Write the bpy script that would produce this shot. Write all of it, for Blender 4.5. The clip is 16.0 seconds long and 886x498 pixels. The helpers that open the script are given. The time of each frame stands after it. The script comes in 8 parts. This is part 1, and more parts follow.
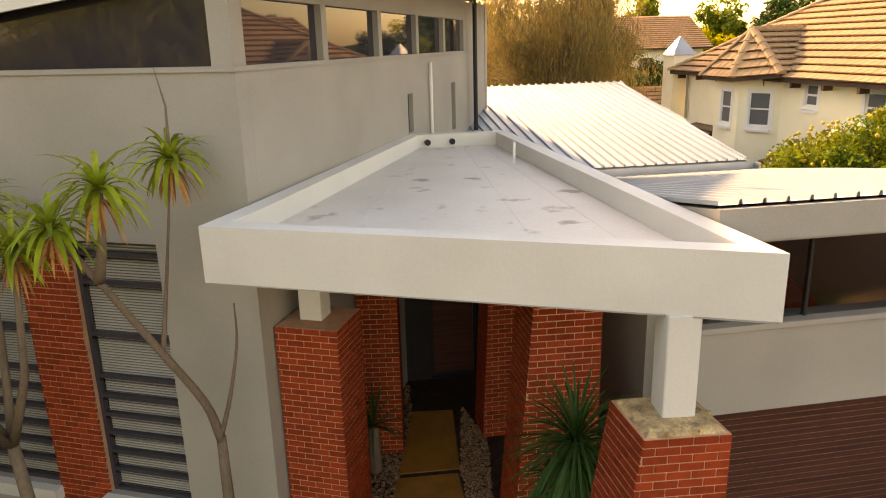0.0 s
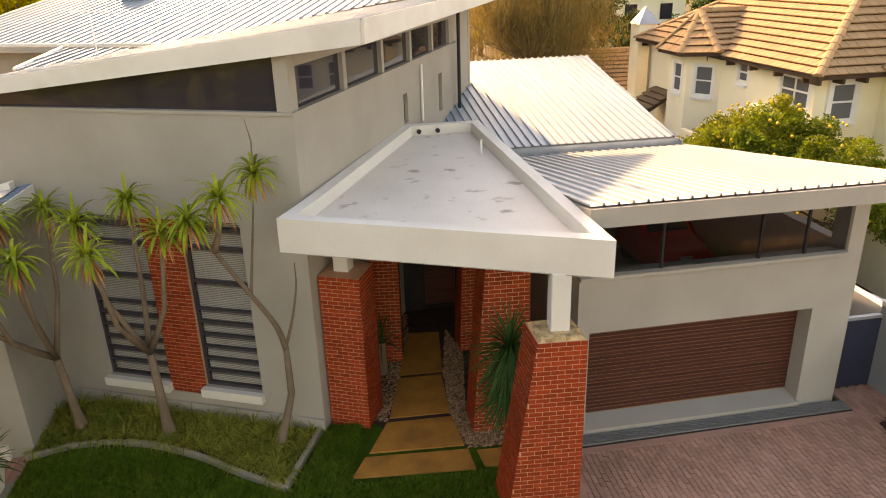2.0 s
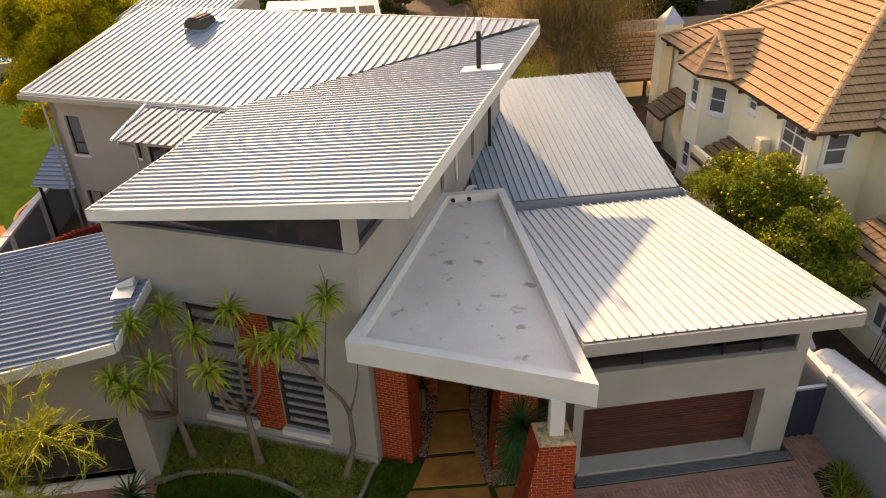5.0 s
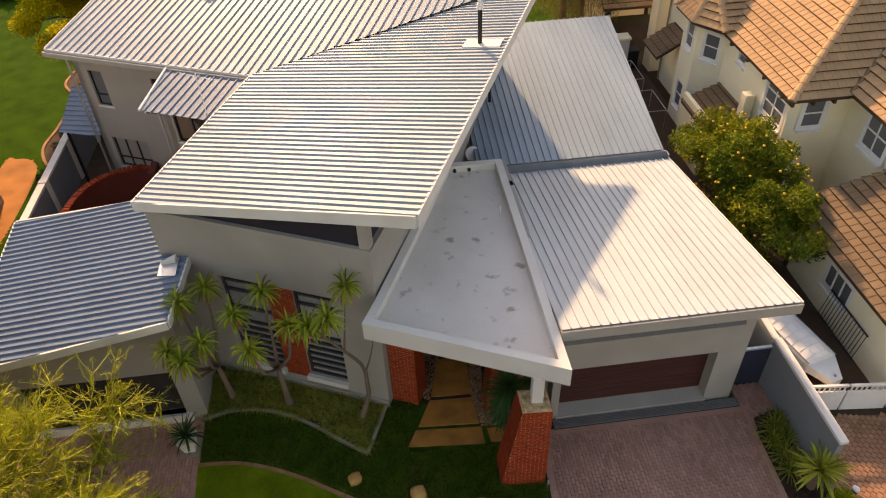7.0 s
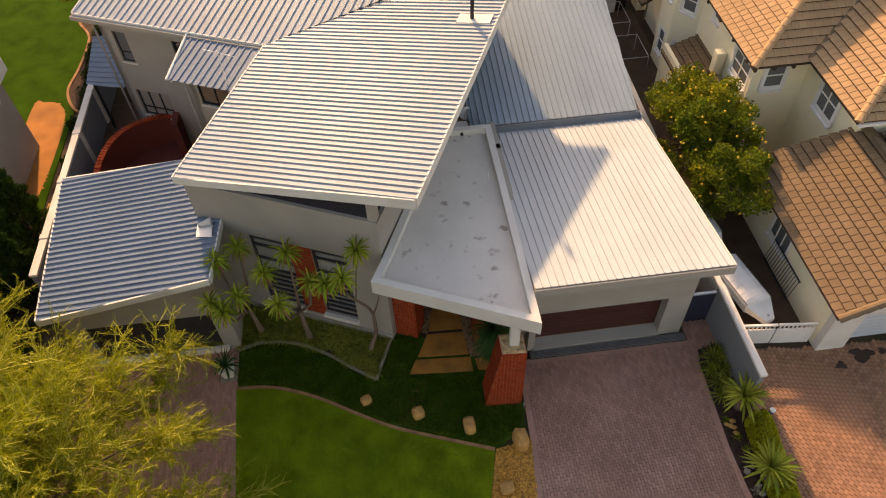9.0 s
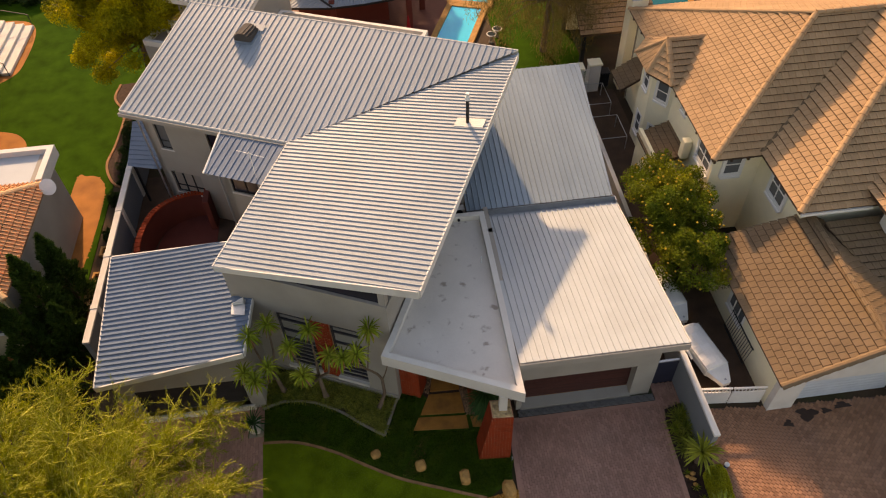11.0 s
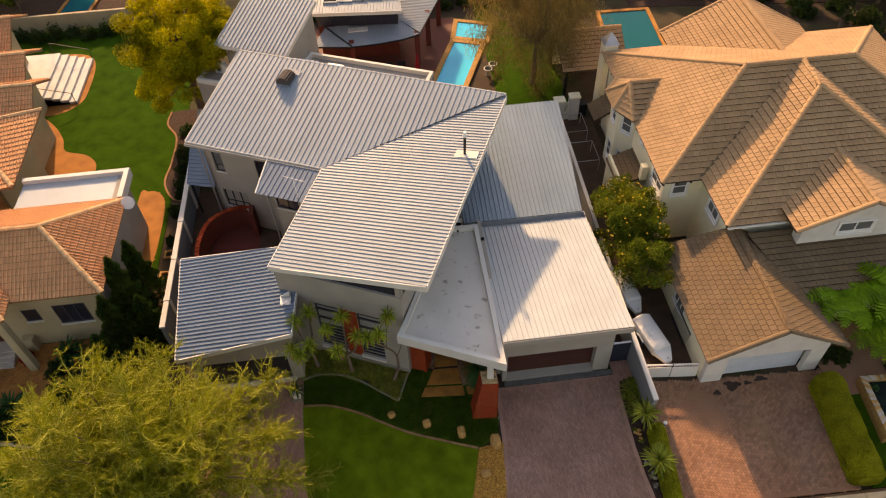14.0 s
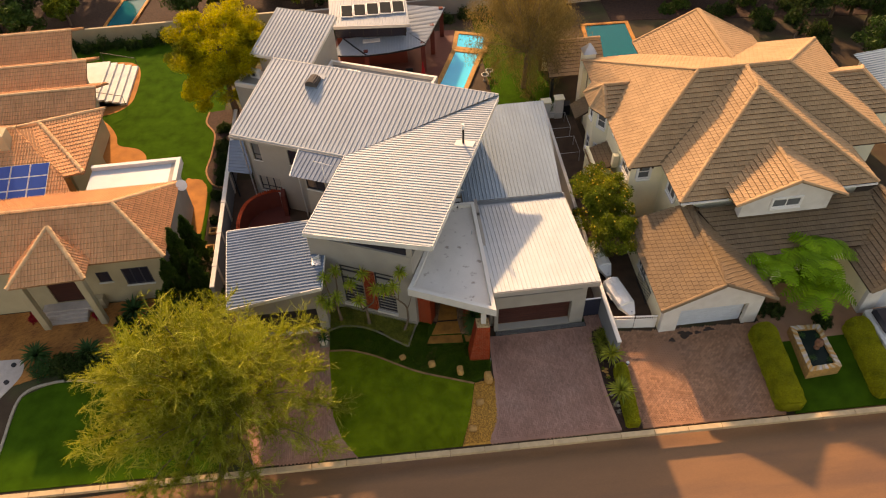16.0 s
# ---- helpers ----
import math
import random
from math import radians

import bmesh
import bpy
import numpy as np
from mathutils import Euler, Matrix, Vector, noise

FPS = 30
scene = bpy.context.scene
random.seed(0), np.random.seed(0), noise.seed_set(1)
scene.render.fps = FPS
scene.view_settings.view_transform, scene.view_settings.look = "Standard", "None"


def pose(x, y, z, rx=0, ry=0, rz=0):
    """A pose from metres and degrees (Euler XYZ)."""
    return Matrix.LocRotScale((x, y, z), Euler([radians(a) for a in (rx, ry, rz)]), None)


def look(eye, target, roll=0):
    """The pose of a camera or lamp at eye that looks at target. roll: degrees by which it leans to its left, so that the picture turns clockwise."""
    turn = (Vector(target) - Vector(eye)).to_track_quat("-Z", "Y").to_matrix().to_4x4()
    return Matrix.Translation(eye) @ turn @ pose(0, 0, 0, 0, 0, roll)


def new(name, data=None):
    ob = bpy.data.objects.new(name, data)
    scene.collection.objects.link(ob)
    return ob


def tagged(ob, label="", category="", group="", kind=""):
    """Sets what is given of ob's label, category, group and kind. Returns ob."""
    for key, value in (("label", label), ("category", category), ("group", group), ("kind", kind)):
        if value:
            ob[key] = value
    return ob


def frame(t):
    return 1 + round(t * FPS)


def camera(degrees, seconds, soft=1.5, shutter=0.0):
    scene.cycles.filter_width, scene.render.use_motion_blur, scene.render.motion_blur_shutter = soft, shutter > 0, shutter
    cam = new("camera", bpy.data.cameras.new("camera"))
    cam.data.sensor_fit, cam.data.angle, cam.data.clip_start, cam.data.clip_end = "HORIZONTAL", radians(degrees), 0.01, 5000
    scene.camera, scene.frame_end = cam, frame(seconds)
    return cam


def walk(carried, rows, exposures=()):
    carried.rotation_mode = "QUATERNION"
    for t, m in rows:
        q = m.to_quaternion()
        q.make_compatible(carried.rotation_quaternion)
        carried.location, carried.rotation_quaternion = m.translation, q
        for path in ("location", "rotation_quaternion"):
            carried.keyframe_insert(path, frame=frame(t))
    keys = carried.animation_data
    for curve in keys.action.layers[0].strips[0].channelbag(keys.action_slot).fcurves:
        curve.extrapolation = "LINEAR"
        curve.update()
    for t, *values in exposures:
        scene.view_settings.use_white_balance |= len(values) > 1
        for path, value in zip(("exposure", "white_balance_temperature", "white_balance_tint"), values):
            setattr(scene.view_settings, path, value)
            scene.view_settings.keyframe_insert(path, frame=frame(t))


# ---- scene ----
cam = camera(63.7, 16.0, 1.1)
PATH = [
    (0, (-0.156, 0.934, 6.817), (0.16, 2.83, 6.265), -1.5),
    (0.5, (-0.237, -0.033, 7.318), (0.074, 1.85, 6.721), -1.7),
    (1, (-0.343, -1.097, 7.827), (-0.034, 0.771, 7.183), -1.7),
    (1.5, (-0.463, -2.213, 8.343), (-0.154, -0.362, 7.653), -1.7),
    (2, (-0.584, -3.307, 8.952), (-0.277, -1.473, 8.215), -1.7),
    (2.5, (-0.688, -4.084, 9.847), (-0.384, -2.268, 9.067), -1.7),
    (3, (-0.7, -4.346, 10.813), (-0.402, -2.547, 9.992), -1.9),
    (3.5, (-0.69, -4.434, 11.777), (-0.399, -2.654, 10.913), -2.0),
    (4, (-0.712, -4.487, 12.765), (-0.448, -2.724, 11.858), -2.1),
    (4.2, (-0.655, -4.519, 13.131), (-0.419, -2.759, 12.211), -2.4),
    (6.3, (-0.589, -4.463, 17.546), (-0.424, -2.879, 16.337), -2.1),
    (6.5, (-0.552, -4.585, 17.911), (-0.391, -3.021, 16.675), -2.2),
    (7, (-0.538, -4.734, 18.904), (-0.388, -3.235, 17.587), -2.3),
    (7.5, (-0.538, -4.94, 19.994), (-0.398, -3.517, 18.596), -2.3),
    (8, (-0.482, -5.362, 21.075), (-0.356, -4.019, 19.599), -2.5),
    (8.5, (-0.432, -5.682, 22.062), (-0.316, -4.395, 20.535), -2.7),
    (9, (-0.38, -5.678, 23.165), (-0.263, -4.4, 21.63), -2.6),
    (9.5, (-0.219, -5.849, 24.177), (-0.107, -4.552, 22.659), -2.8),
    (11.8, (-0.331, -7.316, 29.399), (-0.208, -5.988, 27.908), -2.5),
    (12, (-0.266, -7.497, 29.741), (-0.148, -6.168, 28.251), -2.6),
    (12.5, (-0.332, -8.232, 30.854), (-0.216, -6.904, 29.363), -2.7),
    (13, (-0.414, -9.234, 31.927), (-0.299, -7.907, 30.436), -2.7),
    (13.5, (-0.498, -10.488, 32.941), (-0.387, -9.16, 31.45), -2.8),
    (14, (-0.628, -12.013, 33.992), (-0.52, -10.684, 32.501), -2.8),
    (14.5, (-0.747, -13.677, 35.13), (-0.642, -12.349, 33.638), -2.9),
    (15, (-0.927, -15.499, 36.144), (-0.823, -14.168, 34.654), -2.9),
    (15.5, (-1.061, -17.261, 37.305), (-0.961, -15.932, 35.815), -3.0),
    (16, (-1.265, -19.207, 38.38), (-1.163, -17.857, 36.908), -3.0),
]
GRADE = [(0, 2.2, 10900), (1.5, 2.25, 10700), (2.5, 2.2, 10200), (3.5, 1.95, 9600), (6.5, 1.32, 8800), (8.5, 1.28, 9100), (9.5, 1.1, 9000), (12, 0.95, 8800), (14, 1.03, 9200), (16, 1.22, 9600)]
walk(cam, [(t, look(eye, target, roll)) for t, eye, target, roll in PATH], [(t, e, k, 26) for t, e, k in GRADE])

# ---- light ----
SUN = Vector((-1.8, 8.75, 4.45)).normalized()
world = bpy.data.worlds.new("sky")
scene.world = world
world.use_nodes = True
wn = world.node_tree
sky = wn.nodes.new("ShaderNodeTexSky")
sky.sky_type, sky.sun_disc = "NISHITA", False
sky.sun_elevation = math.asin(SUN.z)
sky.sun_rotation = math.atan2(SUN.x, SUN.y)
sky.air_density, sky.dust_density, sky.ozone_density = 1.4, 1.6, 1.6
wn.links.new(sky.outputs[0], wn.nodes["Background"].inputs[0])
wn.nodes["Background"].inputs[1].default_value = 0.12
sun = new("sun", bpy.data.lights.new("sun", "SUN"))
sun.data.energy, sun.data.angle, sun.data.color = 3.2, radians(1.8), (1.0, 0.77, 0.5)
sun.matrix_basis = look(SUN * 60, (0, 0, 0))


# ---- materials ----
def mat(name, color, rough=0.8, vary=0.12, scale=3.0, fine=60.0, bump=0.15, metal=0.0, piece=0.0, island=0.0,
        dirt=None, dirt_scale=0.7, dirt_amount=0.0, spec=0.3, stretch=(1, 1, 1), edge=(0.48, 0.68)):
    m = bpy.data.materials.new(name)
    m.use_nodes = True
    nt = m.node_tree
    bs = nt.nodes["Principled BSDF"]
    bs.inputs["Roughness"].default_value, bs.inputs["Metallic"].default_value = rough, metal
    bs.inputs["Specular IOR Level"].default_value = spec
    co = nt.nodes.new("ShaderNodeTexCoord")
    mp = nt.nodes.new("ShaderNodeMapping")
    mp.inputs["Scale"].default_value = stretch
    geo = nt.nodes.new("ShaderNodeNewGeometry")
    nt.links.new(geo.outputs["Position"], mp.inputs[0])

    def noise_at(sc, detail):
        n = nt.nodes.new("ShaderNodeTexNoise")
        n.inputs["Scale"].default_value, n.inputs["Detail"].default_value = sc, detail
        nt.links.new(mp.outputs[0], n.inputs[0])
        return n.outputs["Fac"]

    def ramp(src, lo, hi):
        r = nt.nodes.new("ShaderNodeMapRange")
        r.inputs[1].default_value, r.inputs[2].default_value = 0.3, 0.7
        r.inputs[3].default_value, r.inputs[4].default_value = lo, hi
        nt.links.new(src, r.inputs[0])
        return r.outputs[0]

    def times(a, b):
        k = nt.nodes.new("ShaderNodeMath")
        k.operation = "MULTIPLY"
        nt.links.new(a, k.inputs[0])
        nt.links.new(b, k.inputs[1])
        return k.outputs[0]

    f = times(ramp(noise_at(scale, 4), 1 - vary, 1 + vary), ramp(noise_at(fine, 3), 1 - vary * 0.7, 1 + vary * 0.7))
    if piece:
        oi = nt.nodes.new("ShaderNodeObjectInfo")
        r = nt.nodes.new("ShaderNodeMapRange")
        r.inputs[3].default_value, r.inputs[4].default_value = 1 - piece, 1 + piece
        nt.links.new(oi.outputs["Random"], r.inputs[0])
        f = times(f, r.outputs[0])
    if island:
        r = nt.nodes.new("ShaderNodeMapRange")
        r.inputs[3].default_value, r.inputs[4].default_value = 1 - island, 1 + island
        nt.links.new(geo.outputs["Random Per Island"], r.inputs[0])
        f = times(f, r.outputs[0])
    base = nt.nodes.new("ShaderNodeRGB")
    base.outputs[0].default_value = (*color, 1)
    src = base.outputs[0]
    if dirt:
        mx = nt.nodes.new("ShaderNodeMix")
        mx.data_type = "RGBA"
        mx.inputs[7].default_value = (*dirt, 1)
        nt.links.new(src, mx.inputs[6])
        n = noise_at(dirt_scale, 5)
        r = nt.nodes.new("ShaderNodeMapRange")
        r.inputs[1].default_value, r.inputs[2].default_value, r.inputs[4].default_value = *edge, dirt_amount
        nt.links.new(n, r.inputs[0])
        nt.links.new(r.outputs[0], mx.inputs[0])
        src = mx.outputs[2]
    vm = nt.nodes.new("ShaderNodeVectorMath")
    vm.operation = "SCALE"
    nt.links.new(src, vm.inputs[0])
    nt.links.new(f, vm.inputs["Scale"])
    nt.links.new(vm.outputs[0], bs.inputs["Base Color"])
    if bump:
        b = nt.nodes.new("ShaderNodeBump")
        b.inputs["Strength"].default_value, b.inputs["Distance"].default_value = bump, 0.02
        nt.links.new(noise_at(fine, 4), b.inputs["Height"])
        nt.links.new(b.outputs[0], bs.inputs["Normal"])
    return m


def glass_mat(name, color, rough=0.03):
    m = bpy.data.materials.new(name)
    m.use_nodes = True
    bs = m.node_tree.nodes["Principled BSDF"]
    bs.inputs["Base Color"].default_value = (*color, 1)
    bs.inputs["Roughness"].default_value = rough
    bs.inputs["Specular IOR Level"].default_value = 0.06 if "water" in name else 0.5
    return m


def clear_glass(name, tint):
    """A thin clear pane: lets light through and mirrors more at a slant."""
    m = bpy.data.materials.new(name)
    m.use_nodes = True
    nt = m.node_tree
    nt.nodes.remove(nt.nodes["Principled BSDF"])
    tr, gl = nt.nodes.new("ShaderNodeBsdfTransparent"), nt.nodes.new("ShaderNodeBsdfGlossy")
    tr.inputs[0].default_value = (*tint, 1)
    gl.inputs["Roughness"].default_value = 0.02
    fr, mx = nt.nodes.new("ShaderNodeFresnel"), nt.nodes.new("ShaderNodeMixShader")
    fr.inputs[0].default_value = 1.2
    nt.links.new(fr.outputs[0], mx.inputs[0])
    nt.links.new(tr.outputs[0], mx.inputs[1])
    nt.links.new(gl.outputs[0], mx.inputs[2])
    nt.links.new(mx.outputs[0], nt.nodes["Material Output"].inputs[0])
    return m


def leaf_mat(name, color, tip=None, island=0.35, scale=1.2, through_light=0.35):
    m = mat(name, color, rough=0.55, vary=0.18, scale=scale, fine=12, bump=0, island=island, dirt=tip, dirt_scale=scale * 0.8,
            dirt_amount=0.9 if tip else 0, spec=0.12)
    nt = m.node_tree
    bs = nt.nodes["Principled BSDF"]
    tr = nt.nodes.new("ShaderNodeBsdfTranslucent")
    mx = nt.nodes.new("ShaderNodeMixShader")
    mx.inputs[0].default_value = through_light
    nt.links.new(bs.inputs["Base Color"].links[0].from_socket, tr.inputs[0])
    nt.links.new(bs.outputs[0], mx.inputs[1])
    nt.links.new(tr.outputs[0], mx.inputs[2])
    nt.links.new(mx.outputs[0], nt.nodes["Material Output"].inputs[0])
    return m


M = {}
M["plaster"] = mat("grey_plaster", (0.345, 0.315, 0.275), 0.85, 0.06, 0.8, 45, 0.12, dirt=(0.29, 0.265, 0.23), dirt_scale=0.5, dirt_amount=0.5, spec=0.15)
M["white"] = mat("white_plaster", (0.66, 0.63, 0.58), 0.8, 0.05, 1.2, 50, 0.1, dirt=(0.5, 0.46, 0.4), dirt_scale=0.9, dirt_amount=0.4)
M["cream"] = mat("cream_plaster", (0.88, 0.80, 0.58), 0.85, 0.05, 0.9, 40, 0.12, dirt=(0.78, 0.69, 0.47), dirt_scale=0.5, dirt_amount=0.5)
# Darker than the cream: shade on the western house walls is toned in.
M["tan"] = mat("tan_plaster", (0.45, 0.36, 0.225), 0.85, 0.06, 0.9, 40, 0.12, dirt=(0.38, 0.30, 0.185), dirt_scale=0.5, dirt_amount=0.5)
M["ridge_red"] = mat("pale_mortar_ridge_tile", (0.60, 0.37, 0.2), 0.85, 0.12, 3, 35, 0.3, island=0.12, spec=0.1)
M["verge"] = mat("terracotta_verge", (0.33, 0.17, 0.085), 0.9, 0.15, 3, 40, 0.2)
M["batten"] = mat("dark_roof_underlay", (0.075, 0.045, 0.028), 0.95, 0.15, 3, 40, 0.1)
M["roof"] = mat("white_roof_sheet", (0.40, 0.44, 0.46), 0.42, 0.04, 0.9, 25, 0.02, dirt=(0.345, 0.36, 0.36), dirt_scale=0.4, dirt_amount=0.4, spec=0.4)
M["roof_main"] = mat("pale_grey_roof_sheet", (0.275, 0.318, 0.355), 0.5, 0.04, 0.8, 25, 0.02, dirt=(0.24, 0.272, 0.29), dirt_scale=0.35, dirt_amount=0.5, spec=0.2)
M["roof_blue"] = mat("blue_grey_roof_sheet", (0.155, 0.205, 0.27), 0.5, 0.06, 0.7, 25, 0.02, dirt=(0.13, 0.17, 0.22), dirt_scale=0.3, dirt_amount=0.6, spec=0.08)
M["roof_back"] = mat("weathered_roof_sheet", (0.25, 0.32, 0.37), 0.4, 0.07, 0.7, 25, 0.02, dirt=(0.13, 0.19, 0.235), dirt_scale=0.3, dirt_amount=0.75, spec=0.5, stretch=(1, 0.25, 1))
M["membrane"] = mat("grey_roof_membrane", (0.62, 0.57, 0.51), 0.7, 0.06, 0.7, 30, 0.08, dirt=(0.22, 0.16, 0.12), dirt_scale=2.1, dirt_amount=0.7, edge=(0.61, 0.70))
M["canopy"] = mat("canopy_plaster", (0.62, 0.59, 0.54), 0.85, 0.04, 0.9, 45, 0.1, dirt=(0.52, 0.49, 0.44), dirt_scale=0.7, dirt_amount=0.4)
M["brick"] = mat("red_face_brick", (0.285, 0.038, 0.0115), 0.8, 0.14, 9, 90, 0.4, piece=0.2, island=0.2, spec=0.15)
M["mortar"] = mat("pale_mortar", (0.52, 0.27, 0.165), 0.95, 0.12, 6, 80, 0.3)
M["rubble"] = mat("rubble_mortar", (0.5, 0.34, 0.17), 0.95, 0.3, 7, 40, 0.8, dirt=(0.22, 0.14, 0.08), dirt_scale=8, dirt_amount=0.9)
M["door"] = mat("dark_meranti", (0.066, 0.020, 0.014), 0.5, 0.28, 2, 40, 0.1, stretch=(0.4, 4, 8), piece=0.16)
M["dark"] = mat("dark_aluminium", (0.025, 0.025, 0.028), 0.45, 0.08, 4, 50, 0.02, metal=0.4)
M["frame_white"] = mat("white_window_paint", (0.78, 0.76, 0.72), 0.5, 0.04, 3, 50, 0.04)
M["glass"] = glass_mat("dark_window_glass", (0.03, 0.027, 0.038))
M["glass_pale"] = glass_mat("pale_window_glass", (0.13, 0.135, 0.14), 0.05)
M["clear"] = clear_glass("clear_window_glass", (0.8, 0.8, 0.82))
M["blind"] = mat("striped_grey_blind", (0.13, 0.125, 0.12), 0.7, 0.08, 2, 40, 0.1)
M["slat_pale"] = mat("pale_blind_slat", (0.42, 0.40, 0.36), 0.7, 0.06, 2, 40, 0.05)
M["louvre_frame"] = mat("plum_grey_aluminium", (0.055, 0.05, 0.06), 0.45, 0.08, 4, 50, 0.02, metal=0.2)
# Shadow under the roof overhang is put into this dark base colour.
M["soffit_shade"] = mat("painted_shade_underside", (0.085, 0.065, 0.075), 0.7, 0.1, 2, 30, 0.05, spec=0.2)
# Near-black base colour: the shade inside rooms and openings is put into it.
M["interior"] = mat("painted_interior_shade", (0.035, 0.03, 0.03), 0.9, 0.2, 2, 20, 0)
M["tile"] = mat("brown_roof_tile", (0.44, 0.275, 0.15), 0.8, 0.08, 0.8, 35, 0.3, piece=0.05, island=0.06, dirt=(0.36, 0.22, 0.12), dirt_scale=0.6, dirt_amount=0.4, spec=0.1)
# Darker copy of the brown tile: shade on the garage slopes is put into it.
M["tile_dim"] = mat("shade_dimmed_roof_tile", (0.195, 0.132, 0.08), 0.8, 0.1, 0.8, 35, 0.3, piece=0.05, island=0.05, dirt=(0.2, 0.125, 0.062), dirt_scale=0.4, dirt_amount=0.6, spec=0.1)
M["tile_red"] = mat("terracotta_roof_tile", (0.66, 0.335, 0.165), 0.8, 0.08, 0.8, 35, 0.3, piece=0.05, island=0.06, dirt=(0.52, 0.26, 0.13), dirt_scale=0.6, dirt_amount=0.4, spec=0.15)
M["asphalt"] = mat("asphalt_dusty", (0.22, 0.105, 0.045), 0.55, 0.14, 0.5, 60, 0.2, dirt=(0.14, 0.072, 0.04), dirt_scale=0.6, dirt_amount=0.85, spec=0.4, stretch=(0.16, 1, 1))
M["kerb"] = mat("concrete_kerb", (0.50, 0.36, 0.21), 0.9, 0.1, 3, 40, 0.2, piece=0.08)
M["paver"] = mat("brown_paver", (0.40, 0.215, 0.16), 0.85, 0.12, 0.9, 60, 0.25, piece=0.12, island=0.14, dirt=(0.45, 0.26, 0.2), dirt_scale=0.5, dirt_amount=0.6, spec=0.1)
M["paver_n"] = mat("rust_paver", (0.36, 0.185, 0.11), 0.85, 0.14, 0.9, 60, 0.3, island=0.2, dirt=(0.27, 0.15, 0.10), dirt_scale=0.45, dirt_amount=0.7, spec=0.1)
M["paver_w"] = mat("orange_rust_paver", (0.38, 0.155, 0.045), 0.85, 0.14, 0.9, 40, 0.3, island=0.2, dirt=(0.24, 0.10, 0.035), dirt_scale=0.6, dirt_amount=0.7, spec=0.1)
M["joint"] = mat("paver_joint_sand", (0.17, 0.10, 0.075), 0.95, 0.15, 4, 60, 0.2)
M["soil"] = mat("bark_soil", (0.05, 0.026, 0.018), 0.95, 0.35, 5, 50, 0.8)
M["ground"] = mat("bare_ground", (0.06, 0.038, 0.022), 0.95, 0.25, 0.6, 30, 0.5, dirt=(0.04, 0.055, 0.015), dirt_scale=0.2, dirt_amount=0.9)
M["lawn"] = mat("mown_lawn", (0.155, 0.215, 0.011), 0.95, 0.32, 1.2, 40, 1.0, dirt=(0.085, 0.14, 0.008), dirt_scale=0.5, dirt_amount=0.8, spec=0.03)
# Groundcover's deep green, with the shade beside the house put into the colour.
M["lawn_dark"] = mat("shade_toned_groundcover", (0.035, 0.07, 0.008), 0.95, 0.35, 1.5, 50, 0.9, dirt=(0.055, 0.09, 0.011), dirt_scale=1.5, dirt_amount=0.5, spec=0.03)
M["stone"] = mat("ochre_slate_slab", (0.42, 0.175, 0.034), 0.75, 0.18, 2, 40, 0.3, dirt=(0.25, 0.105, 0.028), dirt_scale=1.3, dirt_amount=0.8)
M["porch_stone"] = mat("pale_worn_stone", (0.5, 0.42, 0.36), 0.8, 0.1, 1.5, 40, 0.2, dirt=(0.4, 0.33, 0.28), dirt_scale=1.2, dirt_amount=0.6)
M["boulder"] = mat("sandstone_boulder", (0.48, 0.25, 0.08), 0.9, 0.2, 5, 40, 0.6)
M["gravel"] = mat("river_gravel", (0.27, 0.155, 0.085), 0.85, 0.3, 8, 60, 0.5, island=0.6)
M["chips"] = mat("ochre_bark_chip", (0.47, 0.225, 0.045), 0.9, 0.25, 8, 60, 0.5, island=0.45)
M["edge"] = mat("concrete_edging", (0.30, 0.26, 0.2), 0.9, 0.15, 3, 40, 0.3)
M["edge_brick"] = mat("terracotta_edging", (0.32, 0.16, 0.075), 0.9, 0.15, 3, 40, 0.3, island=0.15)
M["lawn_back"] = mat("deep_green_lawn", (0.030, 0.076, 0.005), 0.95, 0.25, 0.9, 40, 1.0, dirt=(0.027, 0.07, 0.005), dirt_scale=0.8, dirt_amount=0.35, spec=0.02)
M["water_black"] = glass_mat("dark_still_water", (0.012, 0.02, 0.016), 0.05)
M["car_red"] = mat("red_car_paint", (0.62, 0.02, 0.025), 0.25, 0.03, 2, 40, 0.0, spec=0.6)
M["bluewall"] = mat("slate_painted_wall", (0.20, 0.215, 0.235), 0.85, 0.06, 0.9, 40, 0.12)
M["navy"] = mat("navy_sheet_steel", (0.03, 0.033, 0.055), 0.5, 0.08, 2, 40, 0.03)
M["grate"] = mat("weathered_grate_iron", (0.2, 0.195, 0.185), 0.6, 0.1, 3, 40, 0.1, metal=0.2)
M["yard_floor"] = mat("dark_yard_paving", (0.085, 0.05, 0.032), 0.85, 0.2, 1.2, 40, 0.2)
M["water"] = glass_mat("pool_water", (0.02, 0.60, 0.9), 0.08)
M["water_dark"] = glass_mat("dark_pool_water", (0.0, 0.11, 0.135), 0.06)
M["timber"] = mat("red_timber_deck", (0.15, 0.045, 0.03), 0.7, 0.15, 2, 40, 0.2, stretch=(1, 6, 1))
M["steel"] = mat("galvanised_steel", (0.45, 0.46, 0.47), 0.4, 0.08, 2, 30, 0.03, metal=0.6)
M["pipe"] = mat("white_pipe", (0.7, 0.69, 0.66), 0.5, 0.04, 3, 30, 0.02)
M["bark"] = mat("grey_bark", (0.17, 0.12, 0.085), 0.95, 0.2, 4, 40, 0.6, stretch=(1, 1, 0.3))
M["aloe"] = leaf_mat("aloe_leaf", (0.20, 0.26, 0.022), (0.34, 0.35, 0.04), 0.45)
M["aloe_dry"] = mat("dry_aloe_leaf", (0.38, 0.17, 0.055), 0.9, 0.25, 6, 50, 0.2, island=0.3)
